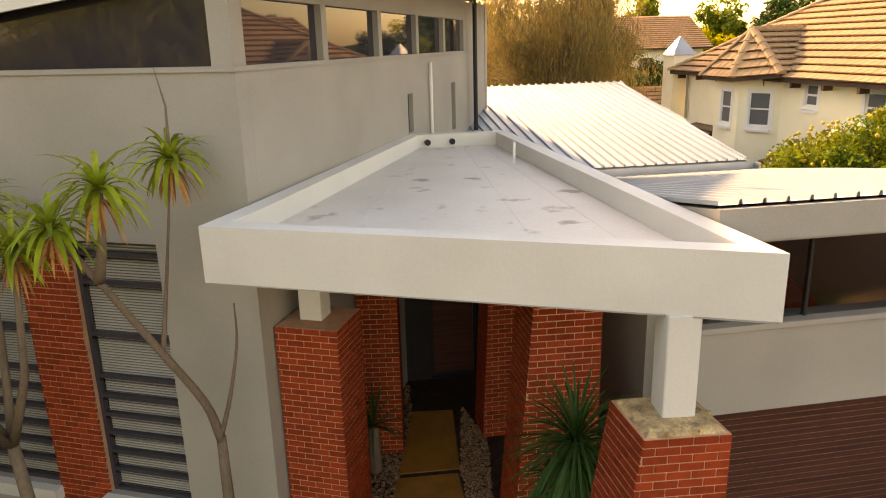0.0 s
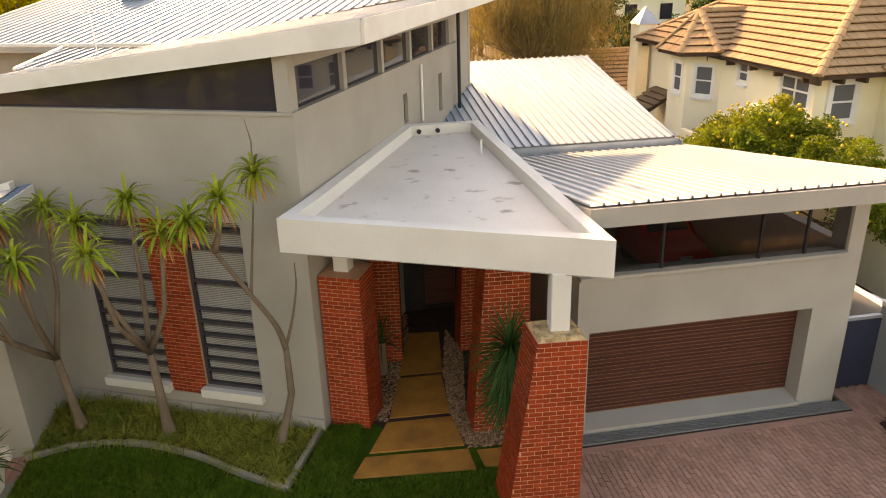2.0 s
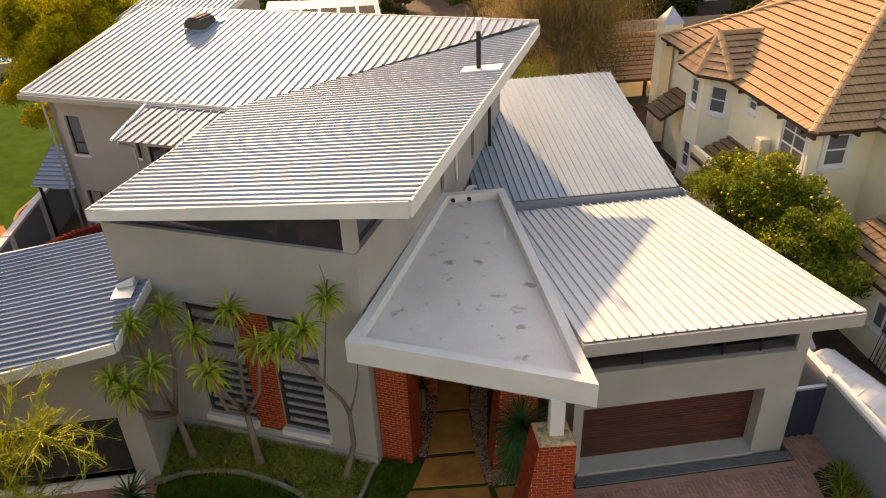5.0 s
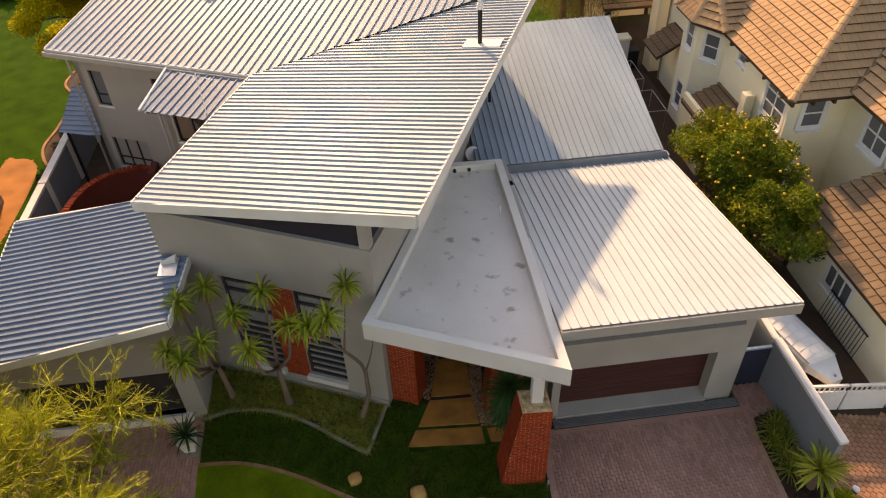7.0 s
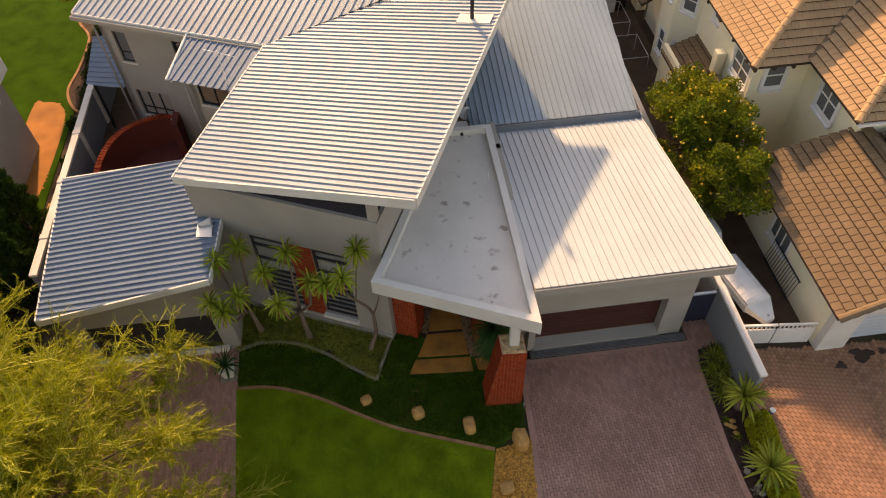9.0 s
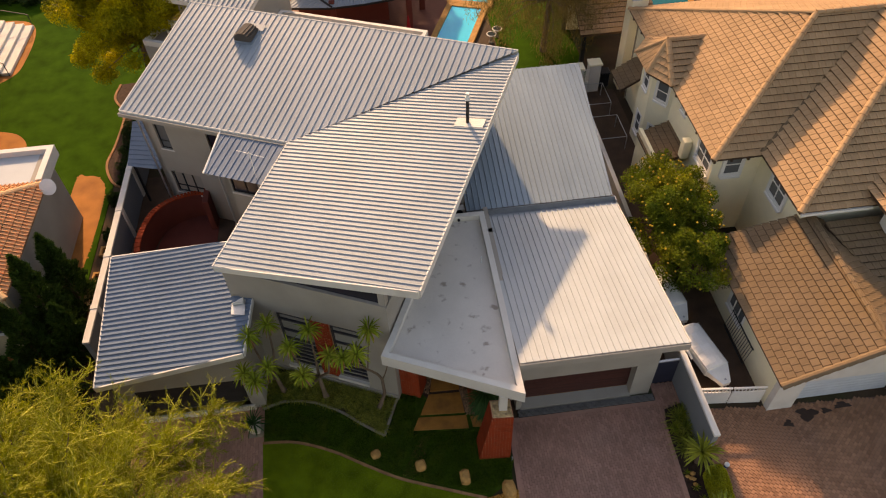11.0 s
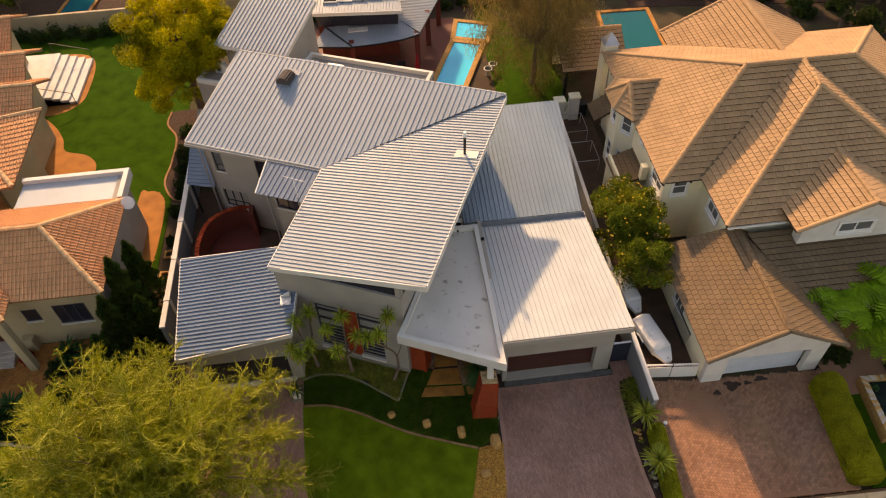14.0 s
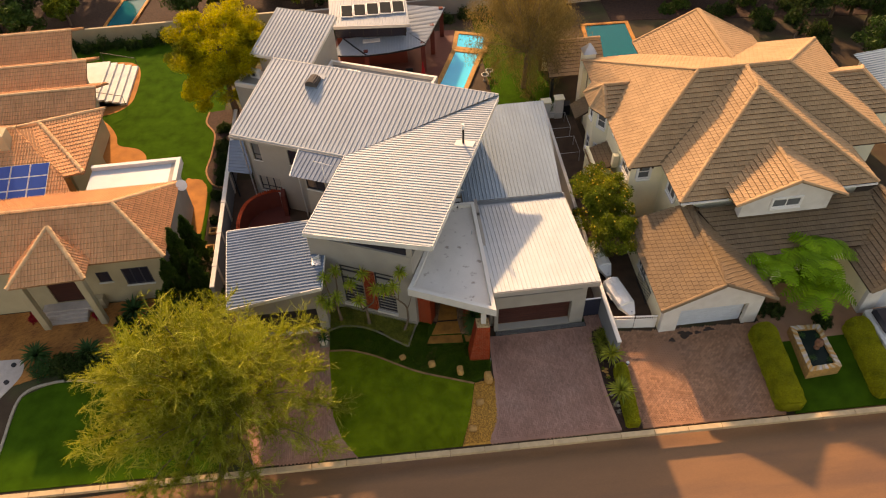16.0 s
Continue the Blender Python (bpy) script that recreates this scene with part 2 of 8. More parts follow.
M["yucca"] = leaf_mat("yucca_leaf", (0.04, 0.105, 0.03), (0.075, 0.15, 0.045), 0.3)
M["tuft"] = leaf_mat("variegated_grass", (0.27, 0.28, 0.05), (0.14, 0.19, 0.03), 0.45)
M["wisp"] = leaf_mat("yellow_green_leaf", (0.225, 0.245, 0.012), (0.14, 0.165, 0.01), 0.35, 0.35, 0.5)
M["twig"] = mat("pale_twig", (0.40, 0.385, 0.075), 0.9, 0.2, 3, 30, 0.2, spec=0.1)
M["citrus"] = leaf_mat("citrus_leaf", (0.115, 0.16, 0.014), (0.24, 0.24, 0.018), 0.45, 0.7, 0.45)
M["fruit"] = mat("yellow_fruit", (0.62, 0.38, 0.03), 0.6, 0.1, 9, 50, 0.1)
M["bush"] = leaf_mat("dark_shrub_leaf", (0.03, 0.06, 0.014), (0.065, 0.095, 0.022), 0.4, 0.8)
M["hedge"] = leaf_mat("clipped_hedge_leaf", (0.40, 0.38, 0.025), (0.27, 0.28, 0.02), 0.35, 1.5)
M["goldtree"] = leaf_mat("golden_acacia_leaf", (0.42, 0.36, 0.01), (0.14, 0.165, 0.012), 0.4, 0.35, 0.4)
M["willow"] = leaf_mat("dry_willow_leaf", (0.26, 0.185, 0.06), (0.16, 0.125, 0.045), 0.35, 0.6)
M["fern"] = leaf_mat("tree_fern_leaf", (0.14, 0.28, 0.012), (0.24, 0.37, 0.018), 0.3, 0.8)
M["conifer"] = leaf_mat("conifer_leaf", (0.04, 0.08, 0.014), (0.075, 0.12, 0.018), 0.4, 0.9, 0.15)
M["pot"] = mat("white_glazed_pot", (0.62, 0.58, 0.5), 0.5, 0.06, 4, 40, 0.05)
M["boatcover"] = mat("white_boat_cover", (0.82, 0.81, 0.78), 0.6, 0.05, 2, 30, 0.08)
M["solar"] = glass_mat("blue_solar_cell", (0.02, 0.06, 0.27), 0.12)
M["absorber"] = mat("black_solar_absorber", (0.02, 0.024, 0.026), 0.85, 0.1, 2, 30, 0.02, spec=0.05)
M["vent"] = mat("dull_vent_steel", (0.075, 0.065, 0.06), 0.8, 0.1, 3, 40, 0.05, spec=0.1)
M["blind_pane"] = glass_mat("blind_behind_glass", (0.30, 0.28, 0.25), 0.06)
M["door_blue"] = mat("pale_blue_grey_door", (0.52, 0.56, 0.6), 0.55, 0.05, 2, 40, 0.04)
M["terracotta"] = mat("weathered_terracotta", (0.2, 0.09, 0.05), 0.85, 0.2, 6, 40, 0.3)
M["maroon"] = mat("maroon_plaster", (0.15, 0.035, 0.025), 0.85, 0.1, 1.2, 40, 0.15)
M["redcloth"] = mat("red_cloth", (0.35, 0.015, 0.02), 0.9, 0.1, 3, 60, 0.2)


# ---- mesh helpers ----
def world_of(ob):
    m = ob.matrix_basis.copy()
    while ob.parent:
        ob = ob.parent
        m = ob.matrix_basis @ m
    return m


def part(name, bm, material, parent=None, label="", smooth=False):
    if parent:
        bm.transform(world_of(parent).inverted())
    bmesh.ops.remove_doubles(bm, verts=bm.verts, dist=0.0005)
    bmesh.ops.recalc_face_normals(bm, faces=bm.faces)
    me = bpy.data.meshes.new(name)
    bm.to_mesh(me)
    bm.free()
    if smooth:
        me.shade_smooth()
    for m in material if isinstance(material, (list, tuple)) else [material]:
        me.materials.append(m)
    ob = new(name, me)
    ob.parent = parent
    if label:
        tagged(ob, label)
    return ob


def raw(name, verts, faces, material, parent=None, label="", smooth=False, kind=""):
    if parent:
        inv = world_of(parent).inverted()
        verts = [inv @ Vector(p) for p in verts]
    me = bpy.data.meshes.new(name)
    me.from_pydata([tuple(p) for p in verts], [], faces)
    me.update()
    if smooth:
        me.shade_smooth()
    me.materials.append(material)
    ob = new(name, me)
    ob.parent = parent
    return tagged(ob, label, kind=kind)


def empty(name, loc, label, category, group="", kind="", rz=0):
    ob = new(name)
    ob.matrix_basis = pose(*loc, 0, 0, rz)
    return tagged(ob, label, category, group, kind)


U = Vector((0.9102, -0.4141, 0))
V = Vector((0.4141, 0.9102, 0))
C0 = Vector((-1.05, 9.45, 0))


def hp(a, b, z=0.0):
    """House axes: a along the street front of the main block, b into the plot."""
    return C0 + U * a + V * b + Vector((0, 0, z))


def prism(bm, poly, z0, z1):
    """A closed prism over a plan polygon; z0 and z1 are numbers or functions of the point."""
    f0 = z0 if callable(z0) else (lambda p: z0)
    f1 = z1 if callable(z1) else (lambda p: z1)
    lo = [bm.verts.new((p[0], p[1], f0(p))) for p in poly]
    hi = [bm.verts.new((p[0], p[1], f1(p))) for p in poly]
    bm.faces.new(lo[::-1])
    bm.faces.new(hi)
    n = len(poly)
    for i in range(n):
        bm.faces.new((lo[i], lo[(i + 1) % n], hi[(i + 1) % n], hi[i]))
    return bm


def box(bm, x0, y0, z0, x1, y1, z1, m=None):
    vs = [bm.verts.new((x, y, z)) for z in (z0, z1) for y in (y0, y1) for x in (x0, x1)]
    if m:
        for w in vs:
            w.co = m @ w.co
    for f in ((0, 2, 3, 1), (4, 5, 7, 6), (0, 1, 5, 4), (2, 6, 7, 3), (0, 4, 6, 2), (1, 3, 7, 5)):
        bm.faces.new([vs[i] for i in f])
    return bm


def hbox(bm, a0, b0, z0, a1, b1, z1):
    return prism(bm, [hp(a0, b0), hp(a1, b0), hp(a1, b1), hp(a0, b1)], z0, z1)


def bev(bm, w=0.015):
    bmesh.ops.bevel(bm, geom=list(bm.edges), offset=w, segments=1, affect="EDGES", profile=0.5)
    return bm


def B():
    return bmesh.new()


def tube(bm, pts, radii, n=8):
    rings = []
    for i, p in enumerate(pts):
        p = Vector(p)
        d = (Vector(pts[min(i + 1, len(pts) - 1)]) - Vector(pts[max(i - 1, 0)])).normalized()
        a = d.orthogonal().normalized()
        if rings:
            a = (last - d * last.dot(d))
            a = a.normalized() if a.length > 1e-6 else d.orthogonal().normalized()
        last = a
        b = d.cross(a)
        rings.append([bm.verts.new(p + (a * math.cos(t) + b * math.sin(t)) * radii[i]) for t in [2 * math.pi * k / n for k in range(n)]])
    for r0, r1 in zip(rings, rings[1:]):
        for k in range(n):
            bm.faces.new((r0[k], r0[(k + 1) % n], r1[(k + 1) % n], r1[k]))
    bm.faces.new(rings[0][::-1])
    bm.faces.new(rings[-1])
    return bm


def clip_line(poly, p, d):
    """The stretch of the line p + t d inside a convex plan polygon."""
    t0, t1 = -1e9, 1e9
    area = sum(poly[i][0] * poly[(i + 1) % len(poly)][1] - poly[(i + 1) % len(poly)][0] * poly[i][1] for i in range(len(poly)))
    for i in range(len(poly)):
        a, b = poly[i], poly[(i + 1) % len(poly)]
        nx, ny = -(b[1] - a[1]), b[0] - a[0]
        if area < 0:
            nx, ny = -nx, -ny
        num = (p[0] - a[0]) * nx + (p[1] - a[1]) * ny
        den = d[0] * nx + d[1] * ny
        if abs(den) < 1e-9:
            if num < 0:
                return None
            continue
        t = -num / den
        if den > 0:
            t0 = max(t0, t)
        else:
            t1 = min(t1, t)
    return (t0, t1) if t1 - t0 > 0.05 else None


def ribbed(bm, poly, zf, d, pitch, rib=0.035, width=0.07, thick=0.03):
    """One profiled metal sheet over a convex plan polygon, folded into raised ribs along d."""
    d = Vector((d[0], d[1])).normalized()
    n = Vector((-d.y, d.x))
    offs = [n.dot(Vector(p[:2])) for p in poly]
    runs = [d.dot(Vector(p[:2])) for p in poly]
    prof, k = [], min(offs) - pitch
    while k < max(offs) + pitch:
        prof += [(k - width / 2, 0.0), (k - width / 4, rib), (k + width / 4, rib), (k + width / 2, 0.0)]
        k += pitch
    heights, rows = {}, []
    for o, h in prof:
        row = []
        for r in (min(runs) - 0.5, max(runs) + 0.5):
            q = n * o + d * r
            row.append(bm.verts.new((q.x, q.y, h)))
        rows.append(row)
    for r0, r1 in zip(rows, rows[1:]):
        bm.faces.new((r0[0], r0[1], r1[1], r1[0]))
    area = sum(poly[i][0] * poly[(i + 1) % len(poly)][1] - poly[(i + 1) % len(poly)][0] * poly[i][1] for i in range(len(poly)))
    for i in range(len(poly)):
        p, q = poly[i], poly[(i + 1) % len(poly)]
        out = Vector((q[1] - p[1], p[0] - q[0], 0)) * (1 if area > 0 else -1)
        bmesh.ops.bisect_plane(bm, geom=bm.verts[:] + bm.edges[:] + bm.faces[:], plane_co=(p[0], p[1], 0), plane_no=out, clear_outer=True)
    for w in bm.verts:
        w.co.z += zf(w.co)
    return bm


def ground_z(y):
    return -0.5 + 0.45 * min(max((y - 0.5) / 7.5, 0), 1) if y > 0.3 else -0.5


def sheet(name, poly, material, lift, kind="structure", label="", category="", deep=0.12):
    bm = B()
    bm.faces.new([bm.verts.new((p[0], p[1], 0)) for p in poly])
    for cut in (0.5, 8.0):
        bmesh.ops.bisect_plane(bm, geom=bm.verts[:] + bm.edges[:] + bm.faces[:], plane_co=(0, cut, 0), plane_no=(0, 1, 0))
    bmesh.ops.triangulate(bm, faces=bm.faces)
    for w in bm.verts:
        w.co.z = ground_z(w.co.y) + lift
    rim = [e for e in bm.edges if e.is_boundary]
    ex = bmesh.ops.extrude_edge_only(bm, edges=rim)
    for g in ex["geom"]:
        if isinstance(g, bmesh.types.BMVert):
            g.co.z -= deep
    ob = part(name, bm, material)
    return tagged(ob, label, category, kind=kind)


def edging(name, pts, width, height, material, label, lift=0.0):
    bm = B()
    for a, b in zip(pts, pts[1:]):
        a, b = Vector(a), Vector(b)
        d = (b - a).normalized()
        n = Vector((-d.y, d.x)) * width / 2
        e = d * 0.004
        prism(bm, [a - n + e, b - n - e, b + n - e, a + n + e], lambda p: ground_z(p[1]) - 0.1, lambda p: ground_z(p[1]) + height + lift)
    return tagged(part(name, bm, material), label, "edging", kind="structure")


def smooth_curve(pts, n=6):
    out = []
    P = [Vector(p) for p in pts]
    P = [P[0] * 2 - P[1]] + P + [P[-1] * 2 - P[-2]]
    for i in range(1, len(P) - 2):
        for k in range(n):
            t = k / n
            a, b, c, d = P[i - 1:i + 3]
            out.append(0.5 * ((2 * b) + (c - a) * t + (2 * a - 5 * b + 4 * c - d) * t * t + (3 * b - a - 3 * c + d) * t ** 3))
    out.append(P[-2])
    return out


def wall(bm, p0, p1, thick, z0, z1, openings=()):
    """A wall from p0 to p1 in plan, its thickness to the left of that way, with openings (a0, a1, low, high)."""
    p0, p1 = Vector(p0[:2]), Vector(p1[:2])
    d = (p1 - p0).normalized()
    n = Vector((-d.y, d.x)) * thick
    length = (p1 - p0).length
    cuts = sorted({0.0, length, *[min(max(o[i], 0), length) for o in openings for i in (0, 1)]})
    for a0, a1 in zip(cuts, cuts[1:]):
        mid = (a0 + a1) / 2
        holes = sorted((o[2], o[3]) for o in openings if o[0] < mid < o[1])
        at, q = z0, [p0 + d * a0, p0 + d * a1, p0 + d * a1 + n, p0 + d * a0 + n]
        for lo, hi in holes:
            if lo > at + 0.001:
                prism(bm, q, at, lo)
            at = hi
        if callable(z1) or at < z1 - 0.001:
            prism(bm, q, at, z1)
    return bm


def frame_bars(bm, p0, p1, z0, z1, depth, bar, columns=(), rows=()):
    """A window frame in the upright plane from p0 to p1, with mullions at fractions."""
    p0, p1 = Vector((*p0[:2], 0)), Vector((*p1[:2], 0))
    d = (p1 - p0).normalized()
    n = Vector((-d.y, d.x, 0)) * depth
    w = (p1 - p0).length

    def rect(a0, a1, lo, hi, dd=1.0):
        prism(bm, [p0 + d * a0 - n * dd / 2, p0 + d * a1 - n * dd / 2, p0 + d * a1 + n * dd / 2, p0 + d * a0 + n * dd / 2], lo, hi)

    rect(0, bar, z0, z1)
    rect(w - bar, w, z0, z1)
    rect(bar, w - bar, z0, z0 + bar)
    rect(bar, w - bar, z1 - bar, z1)
    for c in columns:
        rect(w * c - bar / 2, w * c + bar / 2, z0 + bar, z1 - bar, 0.9)
    for c in rows:
        z = z0 + (z1 - z0) * c
        rect(bar, w - bar, z - bar / 2, z + bar / 2, 0.8)
    return bm


def pane(p0, p1, z0, z1, thick=0.012):
    p0, p1 = Vector((*p0[:2], 0)), Vector((*p1[:2], 0))
    n = Vector((-(p1 - p0).y, (p1 - p0).x, 0)).normalized() * thick / 2
    return prism(B(), [p0 - n, p1 - n, p1 + n, p0 + n], z0, z1)


def window(name, parent, p0, p1, z0, z1, fmat, label, columns=(), rows=(), bar=0.06, depth=0.08, glass=None, surround=0.0, sill=True):
    """One window in the wall of a house: frame, pane, sill and, where there is one, a raised plaster surround."""
    fr = part(name, frame_bars(B(), p0, p1, z0, z1, depth, bar, columns, rows), fmat, parent, label)
    part("pane", pane(p0, p1, z0 + bar * 0.5, z1 - bar * 0.5), glass or (M["glass_pale"] if surround else M["glass"]), fr)
    if surround:
        d = (Vector(p1[:2]) - Vector(p0[:2])).normalized() * surround
        part("surround", frame_bars(B(), Vector(p0[:2]) - d, Vector(p1[:2]) + d, z0 - surround, z1 + surround, 0.12, surround), M["frame_white"], fr)
    if sill:
        d = (Vector(p1[:2]) - Vector(p0[:2])).normalized()
        n = Vector((d.y, -d.x)) * 0.14
        q0, q1 = Vector(p0[:2]) - d * 0.06, Vector(p1[:2]) + d * 0.06
        part("sill", prism(B(), [q0 + n, q1 + n, q1 - n * 0.2, q0 - n * 0.2], z0 - surround - 0.09, z0 - surround - 0.003), M["frame_white"] if surround else M["white"], fr)
    return fr


# ---- ground, road, paving ----
bm = B()
ys = [-700, -12, 0.3, 0.5, 8, 70, 900]
zs = [-0.66, -0.66, -0.66, -0.52, -0.07, -0.07, -0.07]
xs = [-700, -60, 0, 60, 700]
rows = [[bm.verts.new((x, y, z)) for x in xs] for y, z in zip(ys, zs)]
for r0, r1 in zip(rows, rows[1:]):
    for i in range(len(xs) - 1):
        bm.faces.new((r0[i], r0[i + 1], r1[i + 1], r1[i]))
tagged(part("ground", bm, M["ground"]), "bare brown soil ground of the housing estate", "ground", kind="structure")
bm = B()
prism(bm, [(-90, -8.5), (90, -8.5), (90, -0.75), (-90, 1.35)], -0.8, -0.61)
tagged(part("road", bm, M["asphalt"]), "dusty brown asphalt street with sunlit patches", "road", kind="structure")


def kerb_y(x):
    return 0.42 - 0.0235 * x


def kerb_run():
    root = empty("kerb", (0, kerb_y(0), -0.6), "pale concrete kerb stones along the street", "kerb", kind="structure")
    x, first = -40.0, None
    while x < 42:
        ln = 2.0
        m = Matrix.Translation((x, kerb_y(x), -0.5)) @ Matrix.Rotation(-0.0235, 4, "Z")
        if first is None:
            bm = bev(box(B(), 0.01, -0.16, -0.25, ln - 0.012, 0.16, 0.0), 0.02)
            first = part("kerb_stone", bm, M["kerb"], root)
            first.matrix_basis = root.matrix_basis.inverted() @ m
        else:
            ob = new("kerb_stone", first.data)
            ob.parent = root
            ob.matrix_basis = root.matrix_basis.inverted() @ m
        x += ln


kerb_run()
LAWN = [(-6.97, 8.1), (-5.6, 7.95), (-4.06, 7.35), (-2.6, 6.5), (-1.3, 5.8), (0.4, 5.15), (2.05, 4.55), (1.5, 2.4), (0.75, kerb_y(0.75) + 0.17), (-5.45, kerb_y(-5.45) + 0.17), (-6.3, 2.0), (-6.8, 3.5)]
sheet("lawn", LAWN, M["lawn"], 0.03, label="mown green front lawn", category="lawn")
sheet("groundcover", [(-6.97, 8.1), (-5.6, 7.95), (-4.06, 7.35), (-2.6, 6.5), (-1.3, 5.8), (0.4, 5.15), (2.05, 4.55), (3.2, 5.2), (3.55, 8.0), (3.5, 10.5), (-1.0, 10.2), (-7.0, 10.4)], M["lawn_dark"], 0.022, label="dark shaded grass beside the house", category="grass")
edging("lawn_edging", smooth_curve([(-6.97, 8.13), (-5.6, 7.98), (-4.06, 7.38), (-2.6, 6.53), (-1.3, 5.83), (0.4, 5.18), (2.05, 4.58)], 5), 0.12, 0.05, M["edge_brick"], "narrow brick edging between lawn and shaded grass")
edging("bed_edging", smooth_curve([(-7.0, 9.75), (-6.0, 9.98), (-4.7, 9.72), (-3.6, 9.1), (-2.6, 8.3), (-1.82, 7.75)], 6), 0.085, 0.14, M["edge"], "pale concrete edging round the planted bed")
edging("bed_edging_straight", [(-1.82, 7.75), (-1.12, 9.5)], 0.1, 0.16, M["edge"], "straight pale concrete edging of the planted bed")
sheet("planting_bed", [(-7.0, 9.75), (-6.0, 9.98), (-4.7, 9.72), (-3.6, 9.1), (-2.6, 8.3), (-1.82, 7.75), (-1.1, 9.45), (-6.0, 11.7), (-7.1, 11.5)], M["soil"], 0.06, label="soil of the planted bed below the windows", category="soil")
sheet("bark_strip", [(2.1, 4.6), (3.35, 4.75), (3.1, 2.0), (2.45, kerb_y(2.4) + 0.17), (0.8, kerb_y(0.8) + 0.17), (1.5, 2.4)], M["chips"], 0.02, label="ochre bark strip beside the driveway", category="bark")
DRIVE = [(3.4, 4.6), (3.55, 7.8), (9.96, 7.8), (9.96, 8.6), (11.15, 8.6), (11.15, 7.6), (10.2, 7.35), (10.08, 6.4), (10.05, 4.9), (10.02, 3.6), (10.1, 2.2), (10.3, kerb_y(10.3) + 0.17), (2.5, kerb_y(2.5) + 0.17), (3.1, 2.0)]
sheet("driveway", DRIVE, M["joint"], 0.0, label="brown brick paved driveway in front of the garage", category="driveway")
DRIVE2 = [(-7.0, 9.8), (-6.97, 8.1), (-6.8, 3.5), (-6.3, 2.0), (-5.45, kerb_y(-5.4) + 0.17), (-11.5, kerb_y(-11.5) + 0.17), (-12.2, 4), (-12.6, 10.4), (-7.4, 10.4)]
sheet("second_driveway", DRIVE2, M["joint"], 0.0, label="brown paved second driveway below the tree", category="driveway")
NDRIVE = [(11.5, 7.2), (14.2, 6.9), (21.5, 6.6), (20.6, 4.5), (20.3, kerb_y(20.3) + 0.17), (11.6, kerb_y(11.6) + 0.17), (11.45, 3.0)]
sheet("neighbour_driveway", NDRIVE, M["joint"], 0.0, label="rust-coloured paved driveway of the neighbour", category="driveway")
BED = [(10.22, 7.33), (11.15, 7.58), (11.2, 4.9), (11.45, 3.0), (11.5, kerb_y(11.5) + 0.17), (10.32, kerb_y(10.3) + 0.17), (10.12, 2.2), (10.04, 3.6), (10.07, 4.9), (10.1, 6.4)]
sheet("side_bed", BED, M["soil"], 0.03, label="dark soil bed between the driveways", category="soil")
sheet("neighbour_forecourt", [(21.2, 9.5), (40, 9.5), (40, kerb_y(40) + 0.2), (27.4, kerb_y(27.4) + 0.17), (27.6, 4.95), (21.3, 4.95)], M["paver_n"], 0.012, label="rust brick forecourt before the second garage", category="paving")
sheet("neighbour_lawn", [(21.3, 4.95), (27.4, 4.95), (27.2, kerb_y(27.2) + 0.17), (20.9, kerb_y(20.9) + 0.17)], M["lawn_back"], 0.02, label="green lawn round the neighbour's fountain", category="lawn")
# Darker lawn colour stands in for the shade over this western lawn.
sheet("west_lawn", [(-26.7, 4.0), (-26.4, 7.3), (-24.6, 8.1), (-22.6, 8.0), (-20.9, 7.4), (-13.2, 7.6), (-13.2, kerb_y(-13) + 0.17), (-27.5, kerb_y(-27.5) + 0.17)], M["lawn_back"], 0.02, label="green lawn of the western neighbour", category="lawn")
WEST_PAVE = [(-33, 8.4), (-27, 8.3), (-24.5, 9.0), (-21.0, 9.6), (-20.2, 12.5), (-18.5, 14.3), (-33, 14.3)]
sheet("west_paving", WEST_PAVE, M["paver_w"], 0.02, label="rust brick paving before the western house", category="paving")
sheet("back_lawn", [(-16.3, 17), (-16.3, 50), (-34, 50), (-34, 17)], M["lawn_back"], 0.02, label="wide green back lawn", category="lawn")
sheet("pool_lawn", [(8.0, 27), (11.2, 27), (11.2, 31), (13.3, 31), (13.5, 50), (8.0, 50)], M["lawn_back"], 0.02, label="green lawn strip beside the pool", category="lawn")
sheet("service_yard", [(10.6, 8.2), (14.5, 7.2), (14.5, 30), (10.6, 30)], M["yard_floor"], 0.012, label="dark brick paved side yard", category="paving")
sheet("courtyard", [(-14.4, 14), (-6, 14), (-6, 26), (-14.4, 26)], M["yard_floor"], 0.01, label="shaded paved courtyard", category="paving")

# ---- main house ----
house = empty("house", hp(-4, 4, 0), "modern grey plastered house with white ribbed metal roofs", "house")


def zf_front(p):
    d = Vector((p[0], p[1], 0)) - C0
    return 7.07 + 0.132 * (d.dot(U) + 6.98) + 0.0105 * (d.dot(V) + 0.32)


def zf_back(p):
    d = Vector((p[0], p[1], 0)) - C0
    return 7.1 + 0.18 * (d.dot(V) - 7.2)


FRONT_OPEN = [(1.85, 3.38, 0.72, 4.5), (3.38, 4.25, 0.5, 4.5), (4.25, 5.6, 0.72, 4.5)]
part("front_wall", wall(B(), hp(-6.95, 0), hp(0, 0), 0.26, -0.3, 6.62, FRONT_OPEN), M["plaster"], house)
SIDE_OPEN = [(6.15, 6.5, 5.1, 5.88), (9.75, 10.15, 4.75, 5.9)]
part("side_wall", wall(B(), hp(0, 0.262), hp(0, 12.4), 0.26, -0.3, 6.62, SIDE_OPEN), M["plaster"], house)
part("west_wall", wall(B(), hp(-6.95, 7.8), hp(-6.95, 0.262), 0.26, -0.3, 6.62), M["plaster"], house)
WING_OPEN = [(0.55, 1.2, 4.5, 6.05), (0.5, 2.25, 1.5, 2.95), (3.5, 4.6, 4.6, 6.05)]
